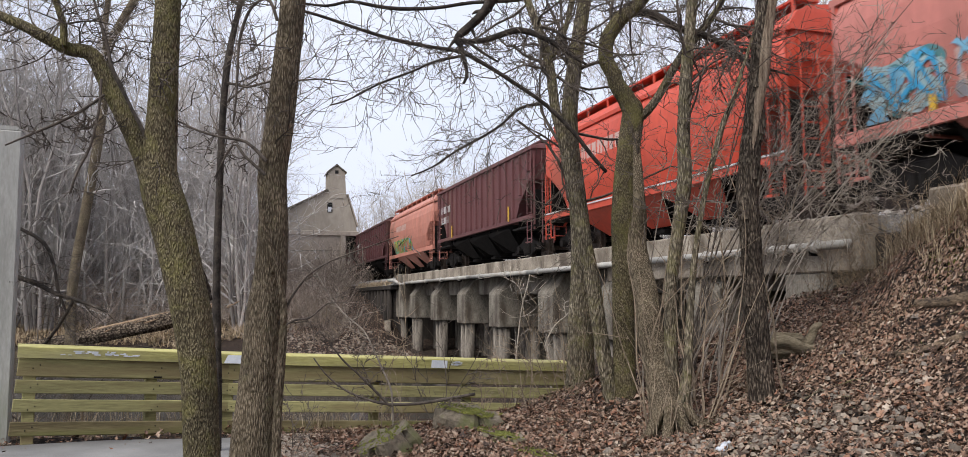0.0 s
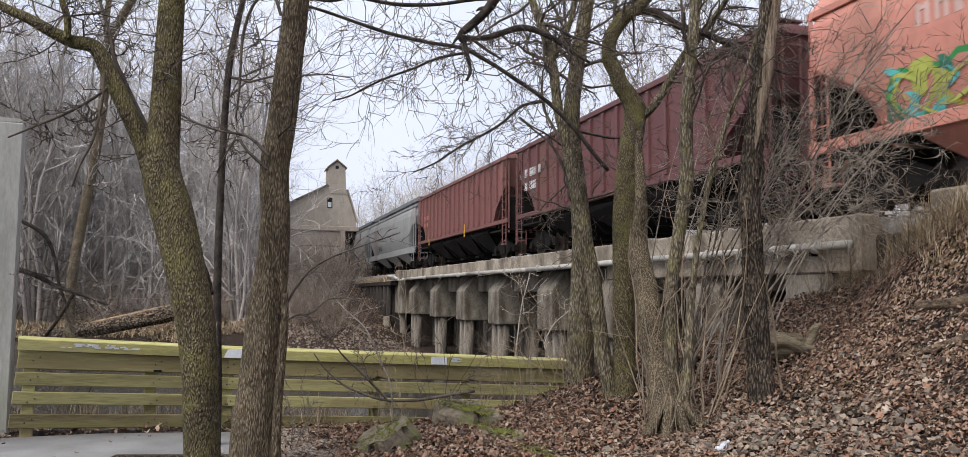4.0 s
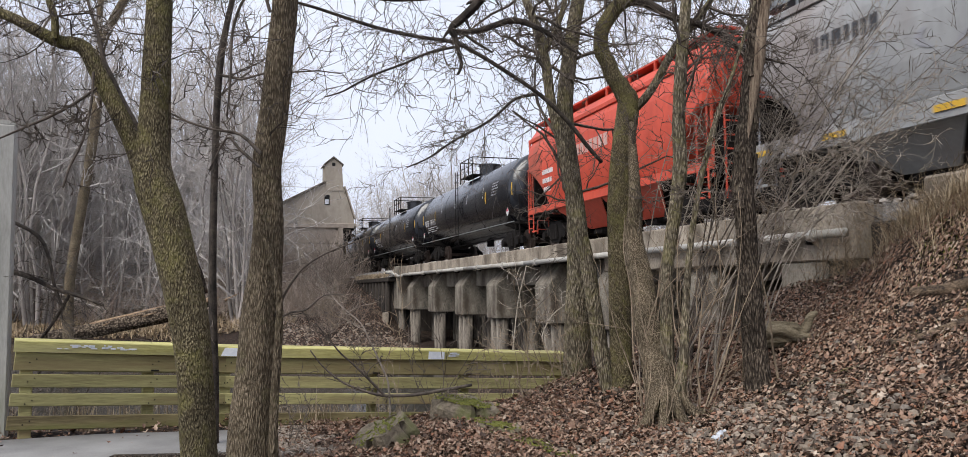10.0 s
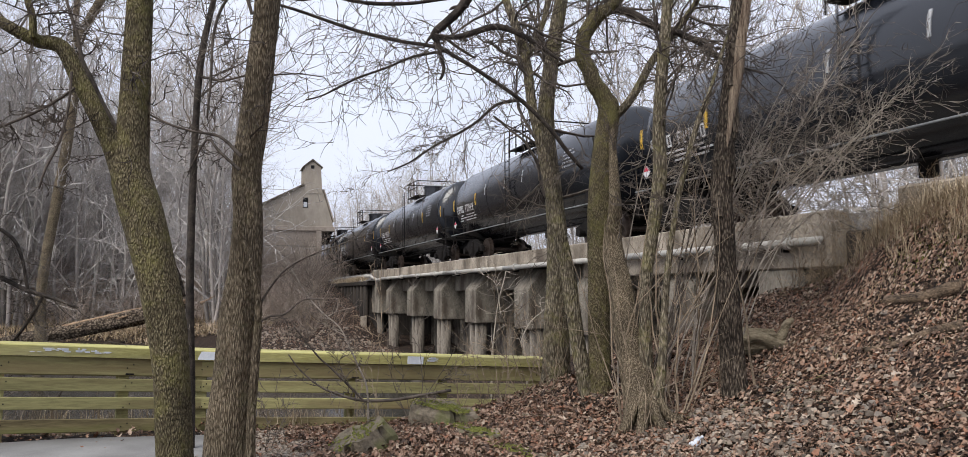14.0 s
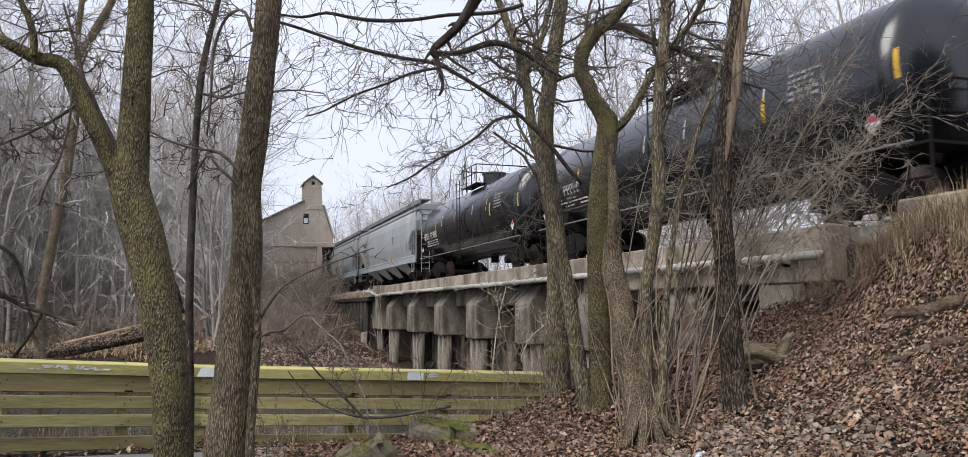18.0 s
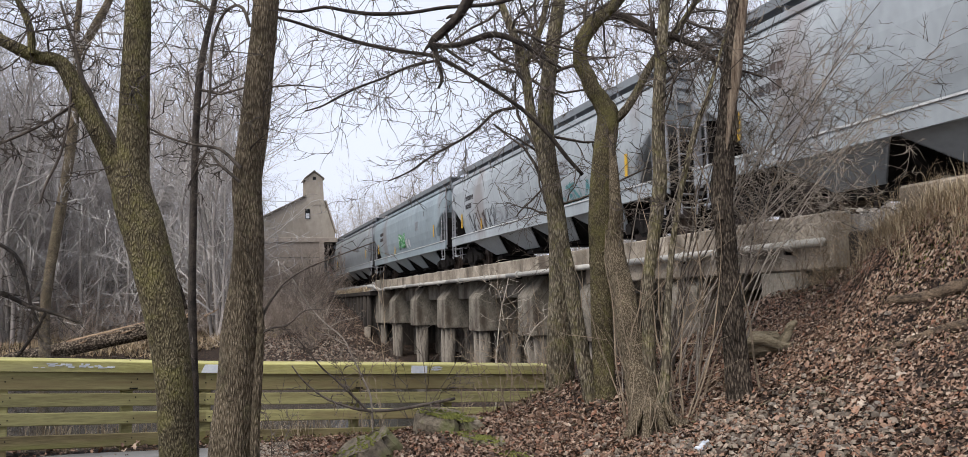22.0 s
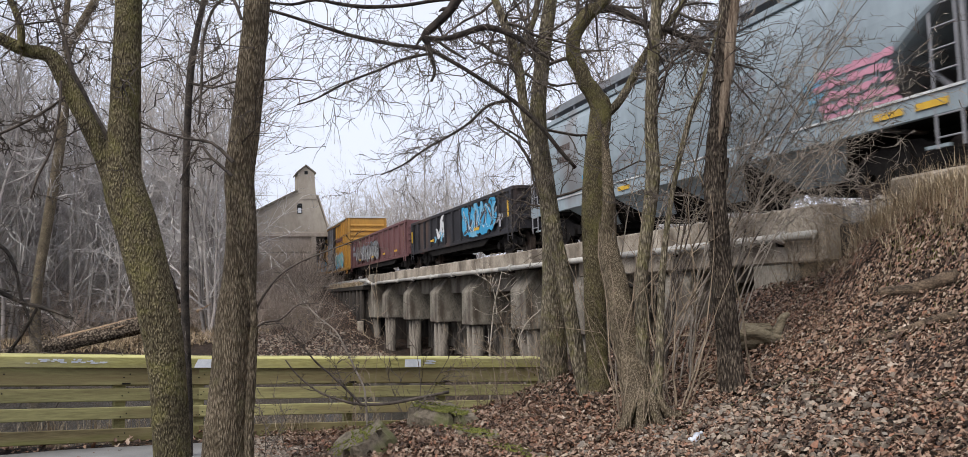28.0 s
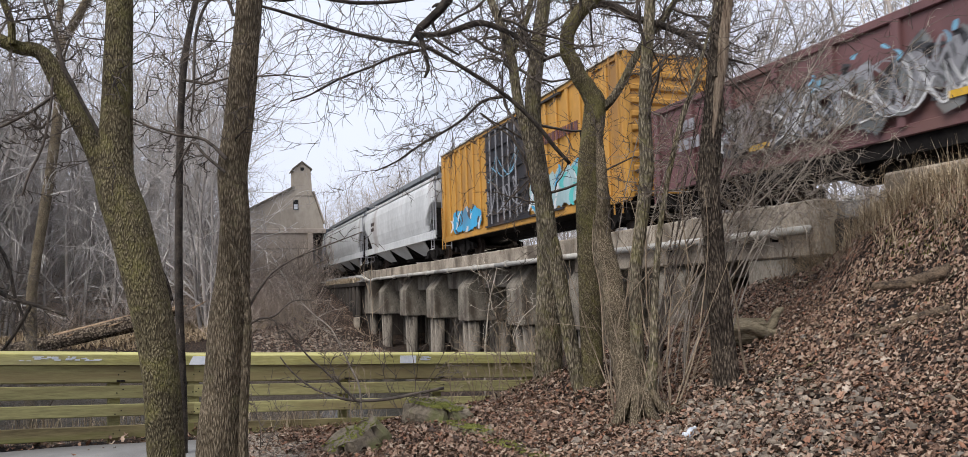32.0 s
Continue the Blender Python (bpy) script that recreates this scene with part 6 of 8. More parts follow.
T2_TRUNK = [(-2.46, 7.50, -0.41, 0.257), (-2.44, 7.50, 0.22, 0.239), (-2.41, 7.50, 0.79, 0.203), (-2.38, 7.50, 1.38, 0.185), (-2.33, 7.50, 1.91,
    0.161), (-2.31, 7.50, 2.39, 0.140), (-2.33, 7.50, 2.87, 0.140), (-2.27, 7.50, 3.36, 0.137), (-2.22, 7.50, 3.86, 0.132), (-2.18, 7.50, 4.30,
    0.126), (-2.15, 7.50, 4.68, 0.126), (-2.09, 7.50, 5.58, 0.108), (-2.02, 7.50, 6.76, 0.072)]
T2_VINE = [(-2.19, 7.30, -0.03, 0.047), (-2.18, 7.30, 0.59, 0.044), (-2.15, 7.30, 1.09, 0.041), (-2.14, 7.30, 1.61, 0.032), (-2.24, 7.30, 2.02,
    0.026), (-2.35, 7.30, 2.37, 0.023), (-2.37, 7.30, 2.72, 0.017)]
T2_TW1 = [(-2.33, 7.30, 2.96, 0.020), (-2.53, 7.30, 3.15, 0.015), (-2.78, 7.30, 3.20, 0.012), (-3.01, 7.30, 3.27, 0.012), (-3.21, 7.30, 3.37, 0.009)]
T2_TW2 = [(-2.25, 7.30, 4.35, 0.017), (-2.32, 7.30, 4.54, 0.017), (-2.43, 7.30, 4.55, 0.015), (-2.54, 7.30, 4.42, 0.015), (-2.62, 7.30, 4.12, 0.015),
    (-2.63, 7.30, 3.69, 0.012), (-2.66, 7.30, 3.33, 0.009)]
T2_TW3 = [(-2.34, 7.30, 2.83, 0.017), (-2.54, 7.30, 3.01, 0.015), (-2.66, 7.30, 3.12, 0.012), (-2.83, 7.30, 2.80, 0.006)]
T4A_TRUNK = [(1.04, 11.50, 0.20, 0.264), (1.04, 11.50, 0.53, 0.211), (1.05, 11.50, 1.11, 0.192), (1.08, 11.50, 1.74, 0.174), (1.09, 11.50, 2.38,
    0.156), (1.04, 11.50, 3.03, 0.137), (0.96, 11.50, 3.78, 0.128), (0.94, 11.50, 4.44, 0.124), (1.04, 11.50, 5.21, 0.115), (1.15, 11.50, 5.88,
    0.105), (1.26, 11.50, 6.56, 0.092), (1.41, 11.50, 7.74, 0.069), (1.58, 11.50, 9.15, 0.037)]
T4B_TRUNK = [(1.32, 10.30, 0.16, 0.133), (1.32, 10.30, 0.31, 0.107), (1.25, 10.30, 0.76, 0.099), (1.17, 10.30, 1.32, 0.099), (1.10, 10.30, 1.89,
    0.099), (0.99, 10.30, 2.47, 0.094), (0.88, 10.30, 3.06, 0.086), (0.76, 10.30, 3.65, 0.074), (0.65, 10.30, 4.16, 0.066), (0.59, 10.30, 4.67,
    0.066), (0.49, 10.30, 5.11, 0.062), (0.34, 10.30, 5.54, 0.053), (0.18, 10.30, 5.99, 0.041), (-0.01, 10.30, 6.70, 0.029)]
T4B_LIMB = [(0.61, 10.30, 4.89, 0.049), (0.81, 10.30, 5.31, 0.037), (0.91, 10.30, 5.70, 0.033), (1.08, 10.30, 6.31, 0.021)]
T5_TRUNK = [(1.50, 10.30, 0.18, 0.190), (1.50, 10.30, 0.43, 0.155), (1.50, 10.30, 0.99, 0.140), (1.51, 10.30, 1.64, 0.150), (1.54, 10.30, 2.29,
    0.172), (1.55, 10.30, 2.96, 0.156), (1.61, 10.30, 3.54, 0.152), (1.67, 10.30, 3.96, 0.148), (1.69, 10.30, 4.13, 0.140), (1.67, 10.30, 4.25,
    0.107), (1.65, 10.30, 4.32, 0.049)]
T5_FORK = [(1.70, 10.28, 3.89, 0.123), (1.67, 10.28, 4.13, 0.135), (1.58, 10.28, 4.33, 0.123), (1.52, 10.28, 4.41, 0.115), (1.47, 10.28, 4.51, 0.111),
    (1.43, 10.28, 4.64, 0.107), (1.35, 10.28, 4.80, 0.107), (1.34, 10.28, 4.96, 0.102), (1.37, 10.28, 5.13, 0.102), (1.48, 10.28, 5.31, 0.102), (1.57,
    10.28, 5.42, 0.102), (1.73, 10.28, 5.53, 0.082), (1.87, 10.28, 5.67, 0.070), (2.02, 10.28, 5.88, 0.057), (2.28, 10.28, 6.45, 0.037)]
LEFT1 = [(-6.50, 10.00, 1.96, 0.036), (-6.18, 10.00, 1.85, 0.032), (-5.89, 10.00, 1.71, 0.028), (-5.53, 10.00, 1.60, 0.024), (-5.23, 10.00, 1.48,
    0.016)]
LEFT2 = [(-6.48, 10.00, 2.60, 0.024), (-6.11, 10.00, 2.39, 0.024), (-5.96, 10.00, 2.07, 0.020), (-5.89, 10.00, 1.75, 0.020), (-5.75, 10.00, 1.43,
    0.012)]
LEFT3 = [(-5.69, 10.00, 1.62, 0.020), (-5.84, 10.00, 1.35, 0.020), (-6.03, 10.00, 1.08, 0.020), (-6.23, 10.00, 0.89, 0.020)]
T5_LIMB = [(1.69, 10.30, 3.98, 0.074), (1.88, 10.26, 4.12, 0.061), (2.06, 10.23, 4.37, 0.057), (2.25, 10.19, 4.72, 0.053), (2.45, 10.15, 5.00, 0.049),
    (2.67, 10.11, 5.26, 0.044), (2.90, 10.08, 5.60, 0.036), (3.12, 10.04, 6.05, 0.028), (3.40, 10.00, 6.72, 0.016)]
T5_LIMB2 = [(1.77, 10.30, 5.49, 0.057), (2.01, 10.23, 5.42, 0.053), (2.28, 10.16, 5.22, 0.049), (2.55, 10.09, 5.11, 0.048), (2.77, 10.01, 4.97,
    0.036), (2.99, 9.94, 4.79, 0.028), (3.24, 9.87, 4.60, 0.020), (3.61, 9.80, 4.45, 0.012)]
T6_TRUNK = [(1.72, 8.48, -0.10, 0.260), (1.72, 8.60, 0.28, 0.225), (1.72, 8.80, 0.52, 0.205), (1.70, 9.00, 0.82, 0.185), (1.67, 9.22, 1.20, 0.168),
    (1.65, 9.50, 1.71, 0.152), (1.63, 9.80, 2.24, 0.126), (1.64, 9.71, 2.80, 0.085), (1.66, 9.88, 3.30, 0.063), (1.68, 10.05, 3.78, 0.036)]
T6_STEM = [(1.81, 8.90, 0.44, 0.106), (1.82, 8.90, 1.07, 0.078), (1.84, 8.90, 1.77, 0.071), (1.94, 8.90, 2.40, 0.078), (2.03, 8.90, 2.98, 0.085),
    (2.03, 8.90, 3.49, 0.078), (2.07, 8.90, 4.07, 0.074), (2.13, 8.90, 4.67, 0.067), (2.18, 8.90, 5.12, 0.060), (2.26, 8.90, 6.03, 0.043), (2.35,
    8.90, 6.95, 0.021)]
T6_STEM2 = [(1.81, 8.60, 0.22, 0.089), (1.93, 8.60, 0.81, 0.055), (1.98, 8.60, 1.49, 0.041), (2.06, 8.60, 2.17, 0.034), (2.20, 8.60, 2.86, 0.031),
    (2.40, 8.60, 3.55, 0.031), (2.52, 8.60, 3.83, 0.024), (2.69, 8.60, 4.33, 0.017), (2.86, 8.60, 4.83, 0.014)]
SNAG = [(2.86, 9.00, 0.46, 0.187), (2.84, 9.00, 0.82, 0.158), (2.82, 9.00, 1.32, 0.151), (2.80, 9.00, 1.81, 0.143), (2.79, 9.00, 2.32, 0.136), (2.77,
    9.00, 2.75, 0.143), (2.81, 9.00, 3.26, 0.136), (2.86, 9.00, 3.63, 0.122), (2.93, 9.00, 4.15, 0.115), (3.00, 9.00, 4.68, 0.108), (3.06, 9.00, 5.13,
    0.100), (3.13, 9.00, 5.67, 0.079), (3.18, 9.00, 6.05, 0.029)]
HANG1 = [(0.01, 8.00, 5.09, 0.077), (-0.15, 8.00, 4.85, 0.077), (-0.26, 8.00, 4.67, 0.070), (-0.40, 8.00, 4.52, 0.070), (-0.53, 8.00, 4.39, 0.057),
    (-0.48, 8.00, 4.30, 0.045)]
HANG2 = [(-0.50, 8.00, 4.34, 0.032), (-0.46, 8.00, 4.16, 0.026), (-0.43, 8.00, 3.99, 0.022), (-0.47, 8.00, 3.89, 0.016)]
HANG3 = [(-0.51, 8.00, 4.36, 0.029), (-0.30, 8.00, 4.35, 0.035), (-0.11, 8.00, 4.40, 0.041), (0.09, 8.00, 4.46, 0.045), (0.26, 8.00, 4.43, 0.041),
    (0.48, 8.00, 4.32, 0.035), (0.67, 8.00, 4.18, 0.026), (0.83, 8.00, 4.08, 0.016)]
HANG4 = [(-0.41, 8.00, 4.34, 0.022), (-0.27, 8.00, 4.23, 0.019), (-0.10, 8.00, 4.12, 0.013)]
LONG1 = [(-2.53, 8.80, 5.05, 0.016), (-2.23, 8.89, 4.99, 0.018), (-1.88, 8.98, 4.89, 0.019), (-1.49, 9.07, 4.78, 0.022), (-1.02, 9.16, 4.69, 0.022),
    (-0.58, 9.25, 4.64, 0.025), (-0.25, 9.35, 4.49, 0.025), (0.09, 9.44, 4.29, 0.026), (0.47, 9.53, 4.04, 0.026), (0.82, 9.62, 3.71, 0.026), (1.05,
    9.71, 3.43, 0.026), (1.25, 9.80, 3.22, 0.023)]
LONG2 = [(-2.44, 8.60, 5.05, 0.010), (-2.10, 8.67, 5.02, 0.016), (-1.83, 8.75, 5.10, 0.018), (-1.56, 8.82, 5.07, 0.021), (-1.28, 8.90, 5.06, 0.024),
    (-0.85, 8.97, 5.09, 0.021), (-0.41, 9.05, 5.18, 0.022), (0.12, 9.12, 5.23, 0.025), (0.50, 9.20, 5.36, 0.025)]
ARCH1 = [(-0.40, 8.60, 4.40, 0.018), (-0.82, 8.60, 4.32, 0.015), (-1.10, 8.60, 4.20, 0.013), (-1.46, 8.60, 4.07, 0.013), (-1.81, 8.60, 3.89, 0.010),
    (-2.02, 8.60, 3.83, 0.008)]
ARCH2 = [(0.49, 10.20, 4.22, 0.024), (0.17, 10.20, 4.16, 0.021), (-0.08, 10.20, 3.94, 0.018), (-0.33, 10.20, 3.78, 0.018), (-0.67, 10.20, 3.60,
    0.015), (-1.00, 10.20, 3.38, 0.012), (-1.29, 10.20, 3.26, 0.009)]


# thin stems before the fence and before the trestle
ARC1 = [(-1.33, 8.90, 0.2, 0.013), (-1.35, 8.90, 0.58, 0.012), (-1.43, 8.90, 0.78, 0.011), (-1.56, 8.90, 1.06, 0.010), (-1.67, 8.90, 1.27, 0.009),
    (-1.86, 8.90, 1.43, 0.008), (-2.05, 8.90, 1.64, 0.007), (-2.24, 8.90, 1.95, 0.006), (-2.36, 8.90, 2.05, 0.005)]
ARC2 = [(-2.22, 7.42, 1.4, 0.014), (-2.16, 7.35, 1.49, 0.013), (-2.08, 7.35, 1.65, 0.012), (-1.99, 7.35, 1.78, 0.011), (-1.90, 7.35, 1.88, 0.010),
    (-1.70, 7.35, 2.00, 0.008), (-1.46, 7.35, 2.09, 0.007), (-1.23, 7.35, 2.17, 0.006), (-1.06, 7.35, 2.23, 0.005)]
ARC3 = [(-2.2, 7.4, 1.34, 0.012), (-2.14, 7.30, 1.38, 0.011), (-2.03, 7.30, 1.44, 0.010), (-1.89, 7.30, 1.46, 0.009), (-1.77, 7.30, 1.56, 0.007),
    (-1.69, 7.30, 1.60, 0.006), (-1.53, 7.30, 1.60, 0.005)]
PALE1 = [(0.1, 13.0, -0.9, 0.018), (0.11, 13.00, 0.44, 0.016), (0.14, 13.00, 0.84, 0.013), (0.22, 13.00, 1.45, 0.011), (0.32, 13.00, 1.84, 0.009), (0.36, 13.00, 2.02, 0.006)]
PALE2 = [(0.7, 13.0, -0.8, 0.016), (0.68, 13.00, 0.52, 0.014), (0.60, 13.00, 0.83, 0.012), (0.78, 13.00, 1.18, 0.010), (1.01, 13.00, 1.38, 0.008), (1.18, 13.00, 1.74, 0.006)]
PALE3 = [(0.26, 13.00, 1.3, 0.009), (0.20, 13.00, 1.76, 0.007), (0.04, 13.00, 1.92, 0.005)]


# ================= growing wood =================
RINGS = {n: [(math.cos(2 * math.pi * k / n), math.sin(2 * math.pi * k / n)) for k in range(n)] for n in (3, 4, 5, 6, 8, 10, 12, 14, 16, 18, 20)}


def tube(v, f, pts, rad, n, rough=0.0, seed=0.0):
    """Skin a line of points with rings of n corners; rough makes bark ridges."""
    k0 = len(v)
    m = len(pts)
    ax, ay, az = (pts[-1][i] - pts[0][i] for i in range(3))
    ref = (1.0, 0.0, 0.0) if abs(az) > 0.7 * math.sqrt(ax * ax + ay * ay + az * az + 1e-9) else (0.0, 0.0, 1.0)
    for i in range(m):
        a, b = pts[max(i - 1, 0)], pts[min(i + 1, m - 1)]
        tx, ty, tz = b[0] - a[0], b[1] - a[1], b[2] - a[2]
        l = math.sqrt(tx * tx + ty * ty + tz * tz) or 1.0
        tx, ty, tz = tx / l, ty / l, tz / l
        ux, uy, uz = ty * ref[2] - tz * ref[1], tz * ref[0] - tx * ref[2], tx * ref[1] - ty * ref[0]
        l = math.sqrt(ux * ux + uy * uy + uz * uz) or 1.0
        ux, uy, uz = ux / l, uy / l, uz / l
        wx, wy, wz = ty * uz - tz * uy, tz * ux - tx * uz, tx * uy - ty * ux
        p, r = pts[i], rad[i]
        for j, (c, s) in enumerate(RINGS[n]):
            q = r
            if rough:
                q = r * (1 + rough * (noise.noise((c * 2.2 + seed, s * 2.2, p[2] * 1.3)) + 0.7 * noise.noise((c * 7 + seed, s * 7, p[2] * 2.5))))
            v.append((p[0] + q * (c * ux + s * wx), p[1] + q * (c * uy + s * wy), p[2] + q * (c * uz + s * wz)))
    for i in range(m - 1):
        a = k0 + i * n
        for j in range(n):
            j2 = (j + 1) % n
            f.append((a + j, a + j2, a + n + j2, a + n + j))
    if n > 3:
        f.append(tuple(range(k0 + (m - 1) * n, k0 + m * n)))


def smooth_line(rows, per=4):
    """Catmull-Rom through (x, y, z, r) rows."""
    out = []
    k = len(rows)
    for i in range(k - 1):
        p0, p1, p2, p3 = rows[max(i - 1, 0)], rows[i], rows[i + 1], rows[min(i + 2, k - 1)]
        for j in range(per):
            t = j / per
            out.append(tuple(0.5 * (2 * p1[c] + (p2[c] - p0[c]) * t + (2 * p0[c] - 5 * p1[c] + 4 * p2[c] - p3[c]) * t * t
                                    + (3 * p1[c] - p0[c] - 3 * p2[c] + p3[c]) * t ** 3) for c in range(4)))
    out.append(rows[-1])
    return out


def grow(v, f, rng, p, d, length, r, level, kids, up=0.06, wander=0.3, ratio=0.55, sides=None, segs=(3, 4, 6, 6), rmin=0.0048):
    """A bough and, level by level, the lesser ones that leave it."""
    seg = segs[level]
    if seg == 1:
        k = len(v)
        e = (p[0] + d[0] * length, p[1] + d[1] * length, p[2] + d[2] * length)
        v.extend(((p[0] + r, p[1], p[2]), (p[0] - r * 0.5, p[1] + r * 0.86, p[2]), (p[0] - r * 0.5, p[1] - r * 0.86, p[2]), e))
        f.extend(((k, k + 1, k + 3), (k + 1, k + 2, k + 3), (k + 2, k, k + 3)))
        return
    pts, rad = [p], [r]
    dx, dy, dz = d
    st = length / seg
    for i in range(seg):
        dx += rng.gauss(0, wander)
        dy += rng.gauss(0, wander)
        dz += rng.gauss(0, wander) + up
        l = math.sqrt(dx * dx + dy * dy + dz * dz) or 1.0
        dx, dy, dz = dx / l, dy / l, dz / l
        q = pts[-1]
        pts.append((q[0] + dx * st, q[1] + dy * st, q[2] + dz * st))
        rad.append(r * (1 - 0.72 * (i + 1) / seg))
        if level > 0:
            n = kids[level - 1] / seg
            n = int(n) + (rng.random() < n - int(n))
            for _ in range(n):
                a = rng.uniform(0.5, 1.05)
                ex, ey, ez = rng.gauss(0, 1), rng.gauss(0, 1), rng.gauss(0, 1)
                dt = ex * dx + ey * dy + ez * dz
                ex, ey, ez = ex - dt * dx, ey - dt * dy, ez - dt * dz
                l = math.sqrt(ex * ex + ey * ey + ez * ez) or 1.0
                ca, sa = math.cos(a), math.sin(a)
                nd = (dx * ca + ex / l * sa, dy * ca + ey / l * sa, dz * ca + ez / l * sa)
                t = rng.random()
                q0, q1 = pts[-2], pts[-1]
                o = tuple(q0[c] + (q1[c] - q0[c]) * t for c in range(3))
                grow(v, f, rng, o, nd, length * ratio * rng.uniform(0.6, 1.25) * (1 - 0.35 * i / seg), max(rad[-1] * 0.62, rmin), level - 1, kids, up, wander, ratio, sides, segs, rmin)
    n = sides[level] if sides else (6 if r > 0.04 else 4 if r > 0.012 else 3)
    tube(v, f, pts, rad, n)


def clothe(v, f, rng, rows, n, length, level, kids, r=0.012, start=0.25, up=0.05, wander=0.28, bias=(0, 0, 0), ratio=0.55, sides=None, segs=(3, 4, 6, 6), rmin=0.0048):
    """Set n boughs along a limb given as (x, y, z, r) rows."""
    line = smooth_line(rows, 4)
    for _ in range(n):
        t = start + (1 - start) * rng.random()
        i = min(int(t * (len(line) - 1)), len(line) - 2)
        a, b = line[i], line[i + 1]
        tx, ty, tz = b[0] - a[0], b[1] - a[1], b[2] - a[2]
        l = math.sqrt(tx * tx + ty * ty + tz * tz) or 1
        k = rng.uniform(0.2, 0.7)
        d = [tx / l * k + rng.gauss(0, 0.6) + bias[0], ty / l * k + rng.gauss(0, 0.6) + bias[1], tz / l * k + rng.gauss(0, 0.6) + bias[2]]
        l = math.sqrt(sum(c * c for c in d)) or 1
        grow(v, f, rng, a[:3], tuple(c / l for c in d), length * rng.uniform(0.5, 1.3), min(r, a[3] * 0.6) * rng.uniform(0.6, 1.2), level, kids, up, wander, ratio, sides, segs, rmin)


def limb(name, rows, mat, parent, sides=16, rough=0.05, seed=0.0, label=""):
    line = smooth_line(rows, 5 if sides > 10 else 3)
    v, f = [], []
    tube(v, f, [q[:3] for q in line], [max(q[3], 0.003) for q in line], sides, rough, seed)
    return pydata(name, v, f, mat, parent, label, smooth=True)


def wood_part(name, v, f, mat, parent, label=""):
    return tagged(pydata(name, v, f, mat, parent, label), kind="stuff")


def build_foreground_trees():
    rng = random.Random(11)
    # leaning, forked, moss-tinged tree beside the trail
    t = tagged(new("tree"), "bare forked tree with moss-green bark beside the trail", "tree")
    limb("trunk", T1_TRUNK, M["bark_moss"], t, 20, 0.06, 1)
    limb("limb", T1_LIMB, M["bark_moss"], t, 16, 0.05, 2)
    limb("limb", T1_LIMB2, M["bark_moss"], t, 8, 0.03, 3)
    limb("side_stem", T1_SIDE, M["bark_brown"], t, 8, 0.03, 4)
    limb("dead_stub", T1_DEAD, M["bark_dead"], t, 8, 0.15, 5, "dark dead stub")
    for k, rows in enumerate((T1_TW1, T1_TW2, T1_TW3)):
        limb("branch", rows, M["twig"], t, 5, 0.0, 0)
    v, f = [], []
    for rows, n, L, st in ((T1_LIMB, 12, 0.9, 0.35), (T1_LIMB2, 7, 0.7, 0.2), (T1_TRUNK, 9, 1.2, 0.6), (T1_TW1, 7, 0.35, 0.2), (T1_TW2, 6, 0.3, 0.3), (T1_TW3, 8, 0.5, 0.3), (T1_SIDE, 6, 0.7, 0.3)):
        clothe(v, f, rng, rows, n, L, 2, (4, 5), 0.009, st, 0.02)
    wood_part("crown", v, f, M["twig"], t)

    t = tagged(new("tree"), "slender dark sapling behind the forked tree", "tree")
    limb("trunk", T3_TRUNK, M["bark_dark"], t, 10, 0.03, 8)
    v, f = [], []
    clothe(v, f, rng, T3_TRUNK, 9, 1.6, 2, (3, 4), 0.014, 0.45, 0.05)
    clothe(v, f, rng, T3_TRUNK, 4, 0.7, 1, (3,), 0.008, 0.2, 0.02)
    wood_part("crown", v, f, M["twig"], t)

    t = tagged(new("tree"), "straight bare tree with furrowed brown bark and a climbing vine", "tree")
    limb("trunk", T2_TRUNK, M["bark_brown"], t, 20, 0.06, 12)
    limb("vine", T2_VINE, M["bark_brown"], t, 8, 0.08, 13, "thick vine stem on the trunk")
    for rows in (T2_TW1, T2_TW2, T2_TW3, ARC2, ARC3):
        limb("branch", rows, M["twig"], t, 5)
    v, f = [], []
    clothe(v, f, rng, ARC2, 6, 0.4, 1, (3,), 0.006, 0.2, 0.03)
    clothe(v, f, rng, ARC3, 5, 0.3, 1, (3,), 0.005, 0.2, 0.03)
    for rows, n, L, st in ((T2_TRUNK, 10, 1.3, 0.55), (T2_TW1, 6, 0.45, 0.1), (T2_TW2, 8, 0.6, 0.1), (T2_TW3, 4, 0.45, 0.2)):
        clothe(v, f, rng, rows, n, L, 2, (4, 5), 0.008, st, -0.02)
    wood_part("crown", v, f, M["twig"], t)

    t = tagged(new("tree"), "grey-barked bare tree on the bank before the trestle", "tree")
    limb("trunk", T4A_TRUNK, M["bark_grey"], t, 16, 0.06, 15)
    v, f = [], []
    clothe(v, f, rng, T4A_TRUNK, 18, 2.0, 3, (3, 4, 5), 0.03, 0.4, 0.04)
    wood_part("crown", v, f, M["twig"], t)

    t = tagged(new("tree"), "slanting bare tree with long spreading drooping boughs", "tree")
    limb("trunk", T4B_TRUNK, M["bark_grey"], t, 14, 0.05, 16)
    limb("limb", T4B_LIMB, M["bark_grey"], t, 8, 0.03, 17)
    limb("hanging_bough", [(x, y, z, r * 0.66) for x, y, z, r in HANG1], M["bark_dark"], t, 14, 0.55, 18, "broken dark hanging bough")
    for k in range(9):
        q = HANG1[rng.randrange(len(HANG1) - 1)]
